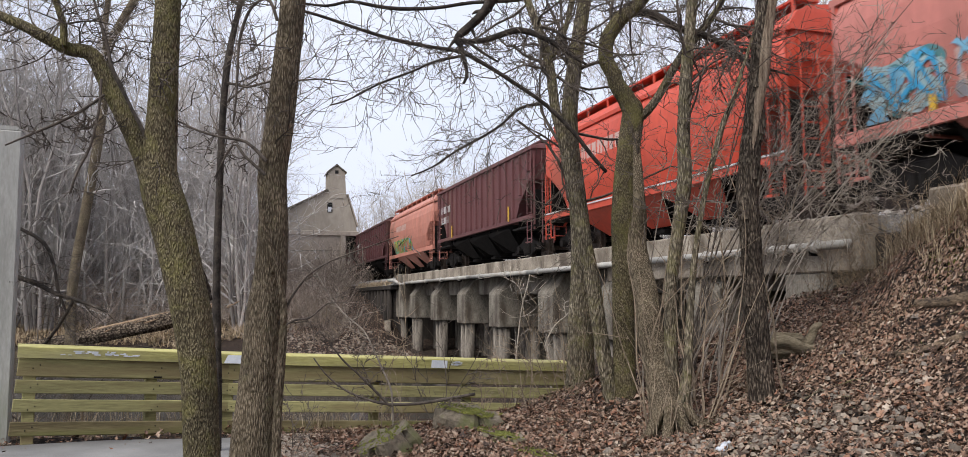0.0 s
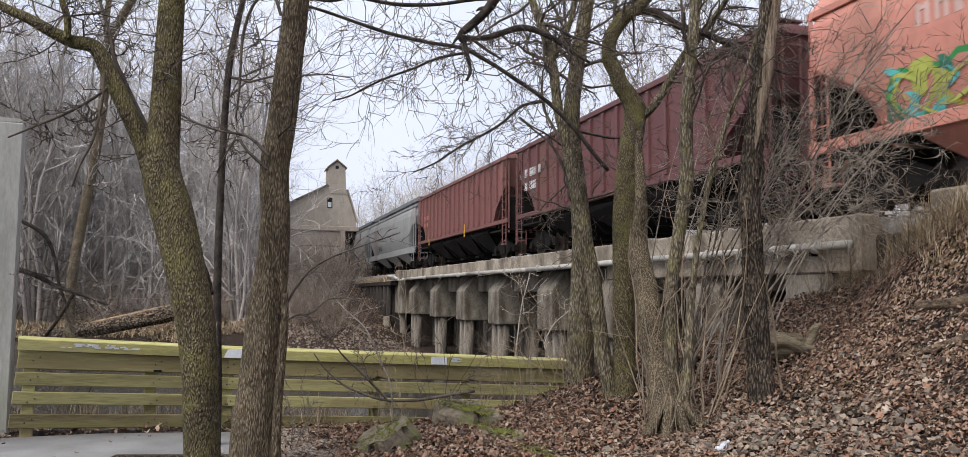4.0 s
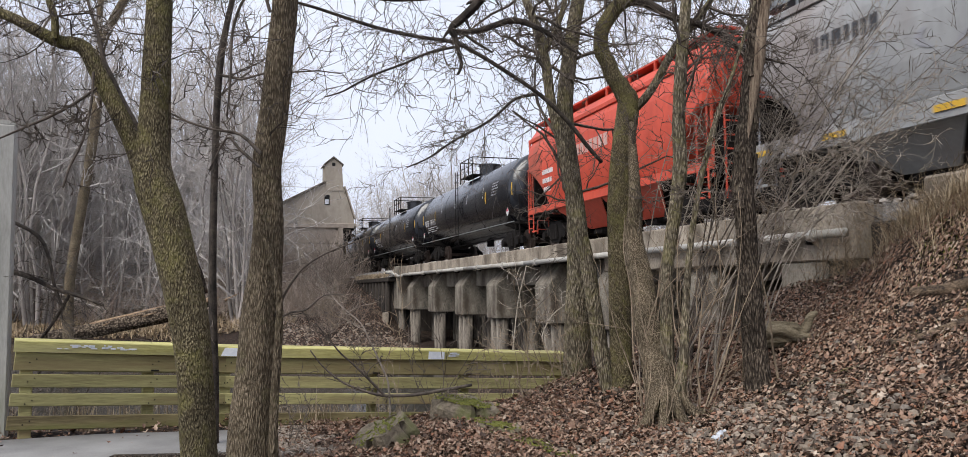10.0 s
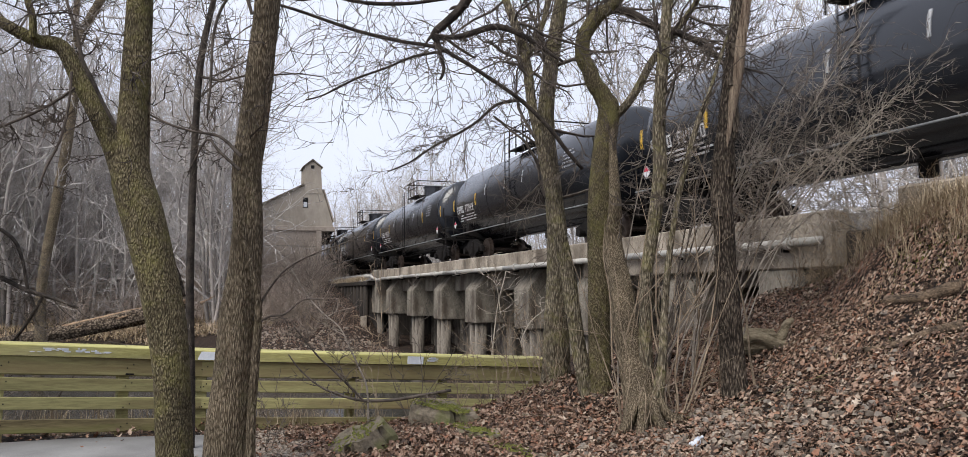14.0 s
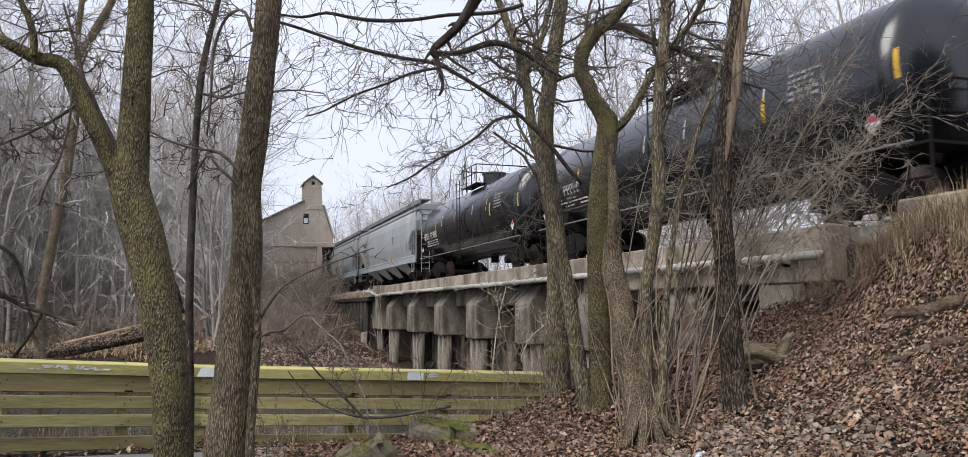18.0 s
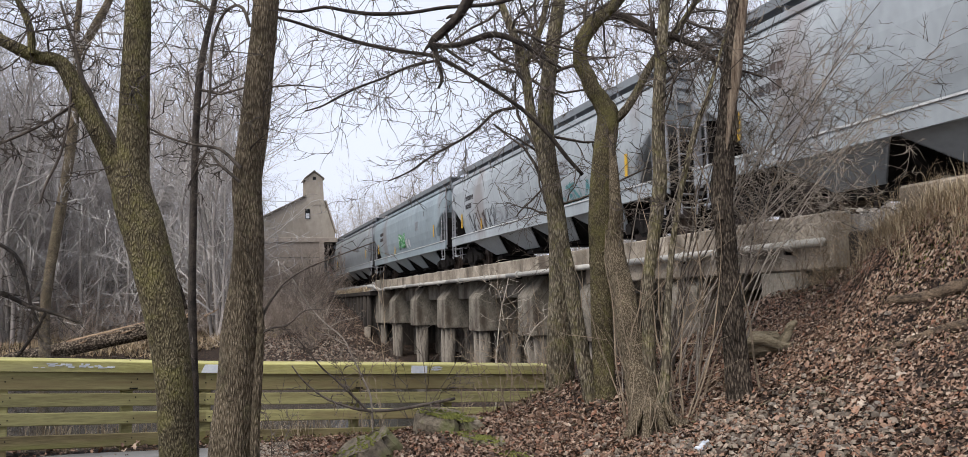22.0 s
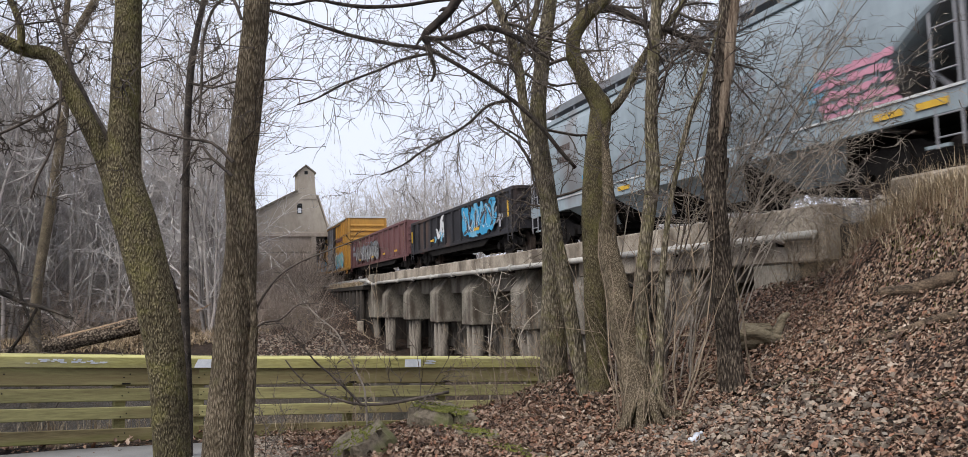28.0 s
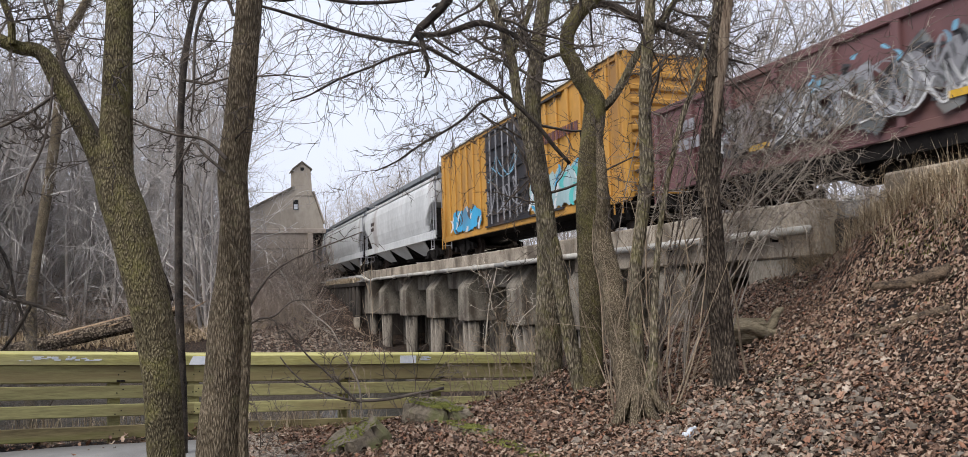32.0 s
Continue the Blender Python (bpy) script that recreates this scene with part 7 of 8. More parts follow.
        a = rng.uniform(0, 6.28)
        limb("broken_stub", [(q[0], q[1], q[2], 0.026), (q[0] + 0.07 * math.cos(a), q[1], q[2] + 0.06 * math.sin(a) - 0.02, 0.02), (q[0] + 0.12 * math.cos(a), q[1], q[2] + 0.1 * math.sin(a) - 0.06, 0.007)], M["bark_dark"], t, 6, 0.3, k)
    for rows in (HANG2, HANG3, HANG4):
        limb("dead_branch", [(x, y, z, r * 0.8) for x, y, z, r in rows], M["bark_dark"], t, 10, 0.35, 19)
    # dark bark puts their silhouette against the bright sky into the colour
    for rows in (LONG1, LONG2, ARCH1, ARCH2):
        limb("long_branch", rows, M["bark_dark"], t, 6)
    v, f = [], []
    clothe(v, f, rng, T4B_TRUNK, 14, 1.7, 3, (3, 4, 5), 0.024, 0.5, 0.02)
    clothe(v, f, rng, T4B_LIMB, 8, 1.0, 2, (4, 5), 0.012, 0.2, 0.02)
    clothe(v, f, rng, LONG1, 20, 1.1, 2, (3, 3), 0.006, 0.02, -0.05, 0.24, bias=(-0.3, 0, -0.1), ratio=0.7, segs=(4, 5, 6))
    clothe(v, f, rng, LONG2, 16, 1.1, 2, (3, 3), 0.006, 0.02, -0.05, 0.24, bias=(-0.2, 0, -0.2), ratio=0.7, segs=(4, 5, 6))
    clothe(v, f, rng, ARCH1, 16, 0.9, 2, (3, 3), 0.006, 0.02, -0.05, 0.24, bias=(-0.3, 0, -0.15), ratio=0.7, segs=(4, 5, 6))
    clothe(v, f, rng, ARCH2, 20, 0.9, 2, (4, 4), 0.006, 0.02, -0.05, bias=(-0.3, 0, 0.1))
    clothe(v, f, rng, HANG1, 10, 0.7, 2, (4, 4), 0.007, 0.3, 0.0)
    clothe(v, f, rng, HANG3, 16, 0.8, 2, (4, 4), 0.007, 0.1, -0.02)
    wood_part("crown", v, f, M["twig"], t)

    t = tagged(new("tree"), "crooked forked bare tree with greenish bark", "tree")
    limb("trunk", T5_TRUNK, M["bark_moss"], t, 18, 0.07, 21)
    limb("limb", T5_FORK, M["bark_moss"], t, 14, 0.06, 24)
    limb("limb", T5_LIMB, M["bark_grey"], t, 10, 0.04, 22)
    limb("limb", T5_LIMB2, M["bark_dark"], t, 10, 0.05, 23)
    v, f = [], []
    clothe(v, f, rng, T5_FORK, 14, 1.4, 3, (3, 4, 4), 0.022, 0.6, 0.02)
    clothe(v, f, rng, T5_LIMB, 13, 1.3, 3, (3, 4, 4), 0.02, 0.3, 0.03, bias=(0.2, 0, 0))
    clothe(v, f, rng, T5_LIMB2, 15, 1.2, 3, (3, 4, 4), 0.018, 0.2, -0.03, bias=(0.3, 0, -0.1))
    wood_part("crown", v, f, M["twig"], t)

    t = tagged(new("tree"), "multi-stemmed tree with a crowd of pale suckers at its foot", "tree")
    limb("trunk", [(x, y, z, r * 0.9) for x, y, z, r in T6_TRUNK], M["bark_brown"], t, 20, 0.2, 25)
    for k, a in enumerate((-2.6, -1.9, -1.2, -0.5, 0.2)):
        rx, ry = 1.72 + 0.14 * math.cos(a), 8.5 + 0.14 * math.sin(a)
        qx, qy = 1.72 + (0.42 + 0.06 * (k % 2)) * math.cos(a), 8.5 + 0.42 * math.sin(a)
        limb("root", [(rx, ry, gz(rx, ry) + 0.32, 0.05), (0.6 * rx + 0.4 * qx, 0.6 * ry + 0.4 * qy, gz(rx, ry) + 0.12, 0.06), (qx, qy, gz(qx, qy) + 0.02, 0.045), (2 * qx - rx, 2 * qy - ry, gz(2 * qx - rx, 2 * qy - ry) - 0.05, 0.02)], M["bark_brown"], t, 8, 0.2, 90 + k)
    limb("stem", T6_STEM, M["bark_grey"], t, 12, 0.05, 26)
    limb("stem", T6_STEM2, M["bark_grey"], t, 8, 0.04, 27)
    v, f = [], []
    clothe(v, f, rng, T6_STEM, 14, 1.6, 3, (3, 4, 4), 0.02, 0.5, 0.03)
    clothe(v, f, rng, T6_STEM2, 12, 0.9, 2, (4, 4), 0.009, 0.4, 0.03)
    clothe(v, f, rng, T6_TRUNK, 6, 0.8, 2, (4, 4), 0.01, 0.6, 0.08)
    wood_part("crown", v, f, M["twig"], t)
    bx, by = 1.68, 8.48
    bz = gz(bx, by)
    for k in range(34):
        a, ln = rng.uniform(-0.42, 0.62), rng.uniform(0.9, 2.9) if k < 17 else rng.uniform(0.3, 0.9)
        ox, oy = (rng.uniform(-0.16, 0.5), rng.uniform(0.0, 0.5)) if k < 17 else (rng.uniform(-0.25, 0.3), rng.uniform(-0.3, 0.0))
        r0 = rng.uniform(0.006, 0.016) * (1 if k < 17 else 0.6)
        rows, x, y, z, dx = [], bx + ox, by + oy, gz(bx + ox, by + oy) - 0.03, a * 0.7
        for i in range(7):
            rows.append((x, y, z, r0 * (1 - 0.11 * i)))
            x += dx * ln / 6 + rng.gauss(0, 0.02)
            y += rng.gauss(0.03, 0.04)
            z += ln / 6 * (1 - 0.3 * abs(dx))
            dx += rng.gauss(0, 0.08)
        o = limb("sucker", rows, M["sucker"], t, 5)
    v, f = [], []
    for k in range(14):
        rr = rng.uniform(0.004, 0.007)
        grow(v, f, rng, (bx + rng.uniform(-0.3, 0.55), by + rng.uniform(-0.2, 0.5), bz + rng.uniform(0.0, 1.3)), (rng.gauss(0.12, 0.35), rng.gauss(0, 0.25), 1), rng.uniform(0.6, 1.6), rr, 1, (4,), 0.08, 0.12)
    wood_part("sucker_brush", v, f, M["sucker"], t)

    t = tagged(new("dead_tree"), "dead standing tree with dark flaking bark and a bare split side", "dead tree")
    limb("trunk", [(x, y, z, r * 0.86) for x, y, z, r in SNAG], M["bark_dead"], t, 20, 0.12, 31)
    # bare split running up the upper trunk
    split = [(x - 0.01 + 0.02 * k, y - r * (0.72 + 0.05 * k), z, r * q) for k, ((x, y, z, r), q) in enumerate(zip(SNAG[6:13], (0.08, 0.3, 0.5, 0.55, 0.5, 0.55, 0.5)))]
    limb("bare_split", split, M["split_wood"], t, 12, 0.4, 32, "pale barkless split wood")
    for k in range(14):
        i = rng.randrange(1, 9)
        a, b = SNAG[i], SNAG[i + 1]
        q = rng.random()
        c = tuple(a[j] + (b[j] - a[j]) * q for j in range(4))
        ang = rng.uniform(3.4, 6.0)
        bm = bmesh.new()
        box(bm, -0.035, 0.035, -0.008, 0.012, -0.14, 0.12, 0.006)
        o = part("bark_flake", bm, M["bark_dead"], t)
        o.matrix_basis = Matrix.Translation((c[0] + math.cos(ang) * c[3] * 0.98, c[1] + math.sin(ang) * c[3] * 0.98, c[2])) @ Matrix.Rotation(ang + math.pi / 2, 4, "Z") @ Matrix.Rotation(rng.uniform(-0.2, 0.2), 4, "X")

    # twiggy thicket hanging before the train
    t = tagged(new("shrub"), "tangled bare shrub arching over the bank", "shrub")
    v, f = [], []
    for k in range(6):
        px, py = 2.1 + rng.uniform(-0.5, 1.2), 9.3 + rng.uniform(-0.3, 0.5)
        grow(v, f, rng, (px, py, gz(px, py) - 0.05), (rng.gauss(0.08, 0.12), rng.gauss(0.0, 0.08), 1.0), rng.uniform(2.2, 3.6), rng.uniform(0.01, 0.018), 2, (4, 4), 0.04, 0.09, 0.35, segs=(4, 5, 8))
    wood_part("thicket", v, f, M["sucker"], t)
    v, f = [], []
    for k in range(17):
        px, py = 2.45 + rng.uniform(-0.75, 0.8), 9.9 + rng.uniform(-0.4, 0.5)
        ln, lean, r0 = rng.uniform(3.1, 5.2), rng.uniform(0.05, 0.8), rng.uniform(0.01, 0.016)
        x, y, z = px, py, gz(px, py) - 0.05
        dx, dz = lean * 0.45, 1.0
        rows = []
        for i in range(10):
            rows.append((x, y, z, r0 * (1 - 0.075 * i)))
            q = math.hypot(dx, dz)
            x += dx / q * ln / 9
            z += dz / q * ln / 9
            y += rng.gauss(0, 0.03)
            dx += 0.03 + 0.13 * lean * rng.uniform(0.2, 1.2)
            dz -= 0.02 * rng.uniform(0.2, 1.8)
        limb("arching_stem", rows, M["bush"], t, 5)
        clothe(v, f, rng, rows, 11, 0.95, 2, (3, 4), 0.009, 0.55, 0.02, 0.2, bias=(0.3, 0, 0.1), ratio=0.5)
    wood_part("twig_spray", v, f, M["bush"], t)
    # a second, taller clump with dark wiry crowns
    t = tagged(new("shrub"), "tall dark wiry shrub with crossing bare twigs", "shrub")
    v, f = [], []
    for k in range(12):
        px, py = 2.6 + rng.uniform(-0.7, 0.9), 10.5 + rng.uniform(-0.3, 0.4)
        ln, lean, r0 = rng.uniform(3.8, 5.6), rng.uniform(0.2, 1.1), rng.uniform(0.011, 0.016)
        x, y, z, dx = px, py, gz(px, py) - 0.05, lean * 0.3
        rows = []
        for i in range(10):
            rows.append((x, y, z, r0 * (1 - 0.075 * i)))
            q = math.hypot(dx, 1)
            x += dx / q * ln / 9
            z += ln / 9 / q
            y += rng.gauss(-0.02, 0.04)
            dx += 0.16 * lean * rng.uniform(-0.2, 1.3)
        limb("wiry_stem", rows, M["twig"], t, 5)
        clothe(v, f, rng, rows, 8, 1.35, 2, (3, 3), 0.008, 0.5, 0.01, 0.16, bias=(0.45, 0, 0.1), ratio=0.5)
    wood_part("twig_spray", v, f, M["twig"], t)
    # tangle of dead stems in the gap where the trestle meets the hill
    for px, py in (xy(9.2, 9.3), xy(9.1, 8.8), xy(9.1, 9.7)):
        t = tagged(new("shrub"), "dry brown tangled shrub at the trestle end", "shrub", "dry shrubs at the trestle end")
        v, f = [], []
        for k in range(17):
            a, b = px + rng.gauss(0, 0.2), py + rng.gauss(0, 0.16)
            grow(v, f, rng, (a, b, gz(a, b) - 0.05), (rng.gauss(0, 0.6), rng.gauss(-0.1, 0.4), 1.0), rng.uniform(0.4, 1.0), rng.uniform(0.003, 0.006), 2, (4, 4), 0.0, 0.2, 0.5, rmin=0.0022)
        wood_part("thicket", v, f, M["dry_stem"], t)
    # dead boughs reaching in beside the fence end
    t = tagged(new("shrub"), "dark dead boughs drooping beside the tall post", "shrub")
    for rows in (LEFT1, LEFT2, LEFT3):
        limb("bough", rows, M["bark_dark"], t, 6, 0.04, 61)
    v, f = [], []
    for rows in (LEFT1, LEFT2, LEFT3):
        clothe(v, f, rng, rows, 12, 0.5, 2, (3, 4), 0.008, 0.1, -0.02)
    for k in range(10):
        a, b = -6.6 + rng.gauss(0, 0.3), 10.4 + rng.gauss(0, 0.3)
        grow(v, f, rng, (a, b, gz(a, b) - 0.05), (rng.gauss(0.25, 0.3), rng.gauss(0, 0.2), 1.0), rng.uniform(1.0, 2.4), 0.012, 2, (4, 5), 0.0, 0.16, 0.5)
    wood_part("thicket", v, f, M["twig"], t)

    # arching sapling before the fence, pale ones before the trestle
    for label, stems, mt in (("long thin sapling arching before the fence", (ARC1,), "bush"), ("pale bare sapling standing before the trestle", (PALE1, PALE3), "pale_stem"),
                             ("pale bare sapling standing before the trestle", (PALE2,), "pale_stem")):
        t = tagged(new("sapling"), label, "sapling")
        v, f = [], []
        for rows in stems:
            limb("stem", rows, M[mt], t, 5)
            clothe(v, f, rng, rows, 9, 0.5, 1, (3,), 0.006, 0.3, 0.05, 0.2)
        wood_part("twig_spray", v, f, M[mt], t)

    # small saplings and weed stems along the fence and bank
    for px, py, ht, cnt, mt in ((-1.55, 9.6, 1.9, 4, "sucker"), (-0.95, 9.9, 1.5, 4, "twig"), (-0.2, 10.4, 1.3, 5, "sucker"), (0.45, 10.6, 1.6, 7, "sucker"),
                                             (0.8, 11.0, 1.4, 6, "sucker"), (4.6, 11.6, 1.3, 6, "sucker"), (5.0, 11.2, 1.2, 6, "sucker"), (3.3, 11.6, 1.5, 7, "sucker"),
                                             (2.6, 11.4, 1.5, 7, "sucker"), (5.6, 10.4, 0.8, 5, "sucker"), (-2.3, 8.8, 0.9, 4, "twig"), (2.2, 12.2, 1.7, 6, "sucker")):
        t = tagged(new("sapling"), "thin bare sapling stems on the leafy bank", "sapling", "saplings on the bank")
        v, f = [], []
        for k in range(cnt):
            a, b = px + rng.gauss(0, 0.12), py + rng.gauss(0, 0.12)
            grow(v, f, rng, (a, b, gz(a, b) - 0.04), (rng.gauss(0, 0.25), rng.gauss(0, 0.2), 1.0), ht * rng.uniform(0.6, 1.15), rng.uniform(0.004, 0.009), 2, (3, 4), 0.05, 0.13, 0.45)
        wood_part("thicket", v, f, M[mt], t)


build_foreground_trees()


# ================= woods and brush =================
def build_woods():
    rng = random.Random(21)
    protos = []
    for k in range(8):
        t = tagged(new("woodland_tree"), "tall bare grey-brown woodland tree with several stems", "tree", "bare woods beyond the creek")
        ht = (17, 15, 18, 14, 16, 13, 15, 12)[k]
        stems = (2, 2, 1, 3, 2, 3, 4, 2)[k]
        v2, f2 = [], []
        for j in range(stems):
            a, lean = 6.283 * (j + rng.random() * 0.6) / stems, rng.uniform(0.04, 0.2)
            hh, r0 = ht * rng.uniform(0.75, 1.0), rng.uniform(0.05, 0.11)
            rows, x, y = [], 0.3 * math.cos(a), 0.3 * math.sin(a)
            for i in range(8):
                rows.append((x, y, -0.3 + hh * i / 7, r0 * (1 - 0.85 * i / 7) + 0.01))
                x += math.cos(a) * lean * hh / 7 * (0.5 + i / 5) + rng.gauss(0, 0.24)
                y += math.sin(a) * lean * hh / 7 * (0.5 + i / 5) + rng.gauss(0, 0.24)
            v, f = [], []
            tube(v, f, [q[:3] for q in rows], [q[3] for q in rows], 5)
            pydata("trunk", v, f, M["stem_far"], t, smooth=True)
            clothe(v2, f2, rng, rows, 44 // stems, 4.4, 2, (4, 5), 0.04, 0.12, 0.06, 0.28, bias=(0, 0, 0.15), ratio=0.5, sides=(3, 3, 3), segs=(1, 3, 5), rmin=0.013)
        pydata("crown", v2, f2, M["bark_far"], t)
        protos.append(t)
    spots = []
    # left bank woods
    for _ in range(130):
        px, dist = rng.uniform(-0.74, -0.25), rng.uniform(0, 1)
        dist = 46 + 44 * dist ** 1.3
        spots.append((px * dist, dist))
    # beyond the track and behind the tower
    for _ in range(70):
        u, s = rng.uniform(18, 48), rng.uniform(2, 95)
        x, y = xy(u, s)
        if y > 5 and -0.3 < x / y < 0.75:
            spots.append((x, y))
    for _ in range(42):
        spots.append(xy(rng.uniform(17, 36), rng.uniform(85, 150)))
    tall = len(spots)
    for _ in range(30):
        spots.append(xy(rng.uniform(17.5, 32), rng.uniform(3, 44)))
    for n_, (x, y) in enumerate(spots):
        u, s = us(x, y)
        if u < 16 and gz(x, y) < -0.8:
            continue
        if 7.5 < u < 16.5 or (3 < u < 11 and 69 < s < 81) or (u > 2 and u < 10 and s < 66):
            continue
        # leave the sky gap open beside the tower
        if -0.26 < x / y < -0.14 and y < 200 and u < 12:
            continue
        sc = rng.uniform(0.85, 1.3) * (1.1 if u > 16 and s > 80 else 0.8 if u > 16 else 0.85 if x / y > -0.34 else 1.2 if x / y > -0.45 else 1.4)
        if n_ >= tall:
            sc = rng.uniform(1.0, 1.35)
        m = Matrix.Translation((x, y, gz(x, y) - 0.1)) @ Matrix.Rotation(rng.uniform(0, 6.28), 4, "Z") @ Matrix.Rotation(rng.gauss(0, 0.04), 4, "X")
        p = protos[rng.randrange(5) if s < 76 and u < 16 or n_ >= tall else 5 + rng.randrange(3)]
        o = copy_thing(p, m)
        o.scale = (sc, sc, sc)
    for k, p in enumerate(protos):
        x, y = -30 - 5 * k, 58 + 4 * k
        p.matrix_world = Matrix.Translation((x, y, gz(x, y)))

    # one larger tree at the bank's edge
    t = tagged(new("tree"), "grey bare tree on the far creek bank", "tree")
    limb("trunk", T9_TRUNK, M["bark_brown"], t, 10, 0.04, 40)
    limb("limb", T9_LIMB, M["bark_brown"], t, 8, 0.03, 41)
    v, f = [], []
    clothe(v, f, rng, T9_TRUNK, 22, 3.4, 3, (3, 4, 4), 0.05, 0.4, 0.08)
    clothe(v, f, rng, T9_LIMB, 8, 2.4, 3, (3, 4, 4), 0.04, 0.2, 0.08)
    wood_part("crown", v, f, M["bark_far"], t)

    shrubs = []
    for k in range(4):
        t = tagged(new("brush_shrub"), "dense reddish-brown bare brush on the creek bank", "shrub", "brush on the creek banks")
        v, f = [], []
        for j in range(14):
            grow(v, f, rng, (rng.gauss(0, 0.5), rng.gauss(0, 0.5), -0.1), (rng.gauss(0, 0.55), rng.gauss(0, 0.55), 1.0), rng.uniform(1.4, 3.0), 0.018, 2, (5, 5), 0.0, 0.24, 0.5, (3, 3, 3), (1, 2, 4), 0.005)
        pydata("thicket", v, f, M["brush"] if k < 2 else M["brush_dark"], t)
        shrubs.append(t)
    spots = []
    for _ in range(46):   # thick bank left of the trestle's end
        u, s = rng.uniform(1.6, 8.4), rng.uniform(40, 66)
        spots.append((*xy(u, s), rng.uniform(0.7, 1.1) * (1.0 + max(0, s - 44) / 25)))
    for _ in range(135):   # along the far bank under the woods
        px, dist = rng.uniform(-0.74, -0.2), 51 + 30 * rng.random() ** 1.6
        spots.append((px * dist, dist, rng.uniform(0.7, 1.2) * (1 + (dist - 48) / 18)))
    for _ in range(14):   # under the trestle's far side and beyond
        spots.append((*xy(rng.uniform(15, 19), rng.uniform(12, 60)), rng.uniform(0.8, 1.2)))
    for k, (x, y, sc) in enumerate(spots):
        u, s = us(x, y)
        if gz(x, y) < -0.75 and u < 9.5 or (3.4 < u < 10.8 and 70 < s < 80):
            continue
        if x / y > -0.215 and u < 9.5 and s < 62:
            continue
        o = copy_thing(shrubs[2 + k % 2 if k < 46 else k % 2 if k % 5 else 2], Matrix.Translation((x, y, gz(x, y))) @ Matrix.Rotation(rng.uniform(0, 6.28), 4, "Z"))
        o.scale = (sc, sc, sc)
    for k, p in enumerate(shrubs):
        x, y = xy(1.5 + k * 0.9, 45 + 1.5 * k)
        p.matrix_world = Matrix.Translation((x, y, gz(x, y)))


build_woods()

# ================= ground things: lines and spots =================
FALLEN = [(-0.40, 9.00, 0.54, 0.018), (-0.71, 8.97, 0.49, 0.018), (-1.06, 8.94, 0.44, 0.018), (-1.39, 8.91, 0.44, 0.018), (-1.64, 8.89, 0.50, 0.014),
    (-1.88, 8.86, 0.61, 0.011), (-2.09, 8.83, 0.79, 0.009), (-2.22, 8.80, 0.97, 0.007)]
FALLEN2 = [(-1.38, 8.80, 0.46, 0.014), (-1.52, 8.74, 0.62, 0.014), (-1.71, 8.68, 0.82, 0.010), (-1.83, 8.62, 0.94, 0.010), (-1.95, 8.56, 1.10, 0.007),
    (-2.09, 8.50, 1.29, 0.007)]
BANKLOG = [(-28.95, 46.00, -1.35, 0.30), (-27.19, 46.50, -0.97, 0.36), (-25.20, 47.00, -0.57, 0.42), (-23.17, 47.50, -0.13, 0.46), (-21.08, 48.00,
    0.29, 0.48), (-19.85, 48.30, 0.57, 0.42), (-18.60, 48.60, 0.97, 0.20)]
LOG_A, LOG_B, LOG_C, LOG_D, STUMP = (4.82, 9.32), (5.22, 8.44), (4.2, 8.66), (4.88, 7.94), (3.63, 10.32)


# ================= leaf litter, stones, logs, small things =================
LEAF_SHAPES = (
    # long oval, narrow, broad pointed: half outlines of (along, across)
    ((0, 0), (0.35, 0.26), (0.75, 0.2), (1, 0)),
    ((0, 0), (0.5, 0.2), (1, 0)),
    ((0, 0), (0.3, 0.42), (0.62, 0.3), (1, 0)),
    ((0, 0), (0.1, 0.3), (0.28, 0.2), (0.4, 0.52), (0.56, 0.26), (0.72, 0.36), (1, 0)),
)


def leaf_mesh(shape, curl, fold):
    """Points and faces of one dried leaf, folded along its rib and curled."""
    n = len(shape)
    v = [(a - 0.5, 0.0, curl * (a - 0.5) ** 2) for a, _ in shape]
    for sg in (1, -1):
        for a, w in shape[1:-1]:
            v.append((a - 0.5, sg * w, curl * (a - 0.5) ** 2 + fold * w + 0.18 * curl * math.sin(a * 9 + sg) * w))
    f = []
    k = n - 2
    for side, off in ((1, n), (-1, n + k)):
        idx = [0] + [off + i for i in range(k)] + [n - 1]
        for i in range(n - 1):
            quad = [i, i + 1, idx[i + 1], idx[i]]
            quad = list(dict.fromkeys(quad))
            f.append(tuple(quad if side > 0 else quad[::-1]))
    return np.array(v), f


def mesh_many(name, blocks, mat, label, category):
    """Join many placed copies of small shapes into one object."""
    vs, fs, k = [], [], 0
    for pts, faces in blocks:
        vs.append(pts)
        fs += [tuple(i + k for i in q) for q in faces]
        k += len(pts)
    return tagged(pydata(name, np.concatenate(vs).tolist(), fs, mat), label, category, kind="stuff")


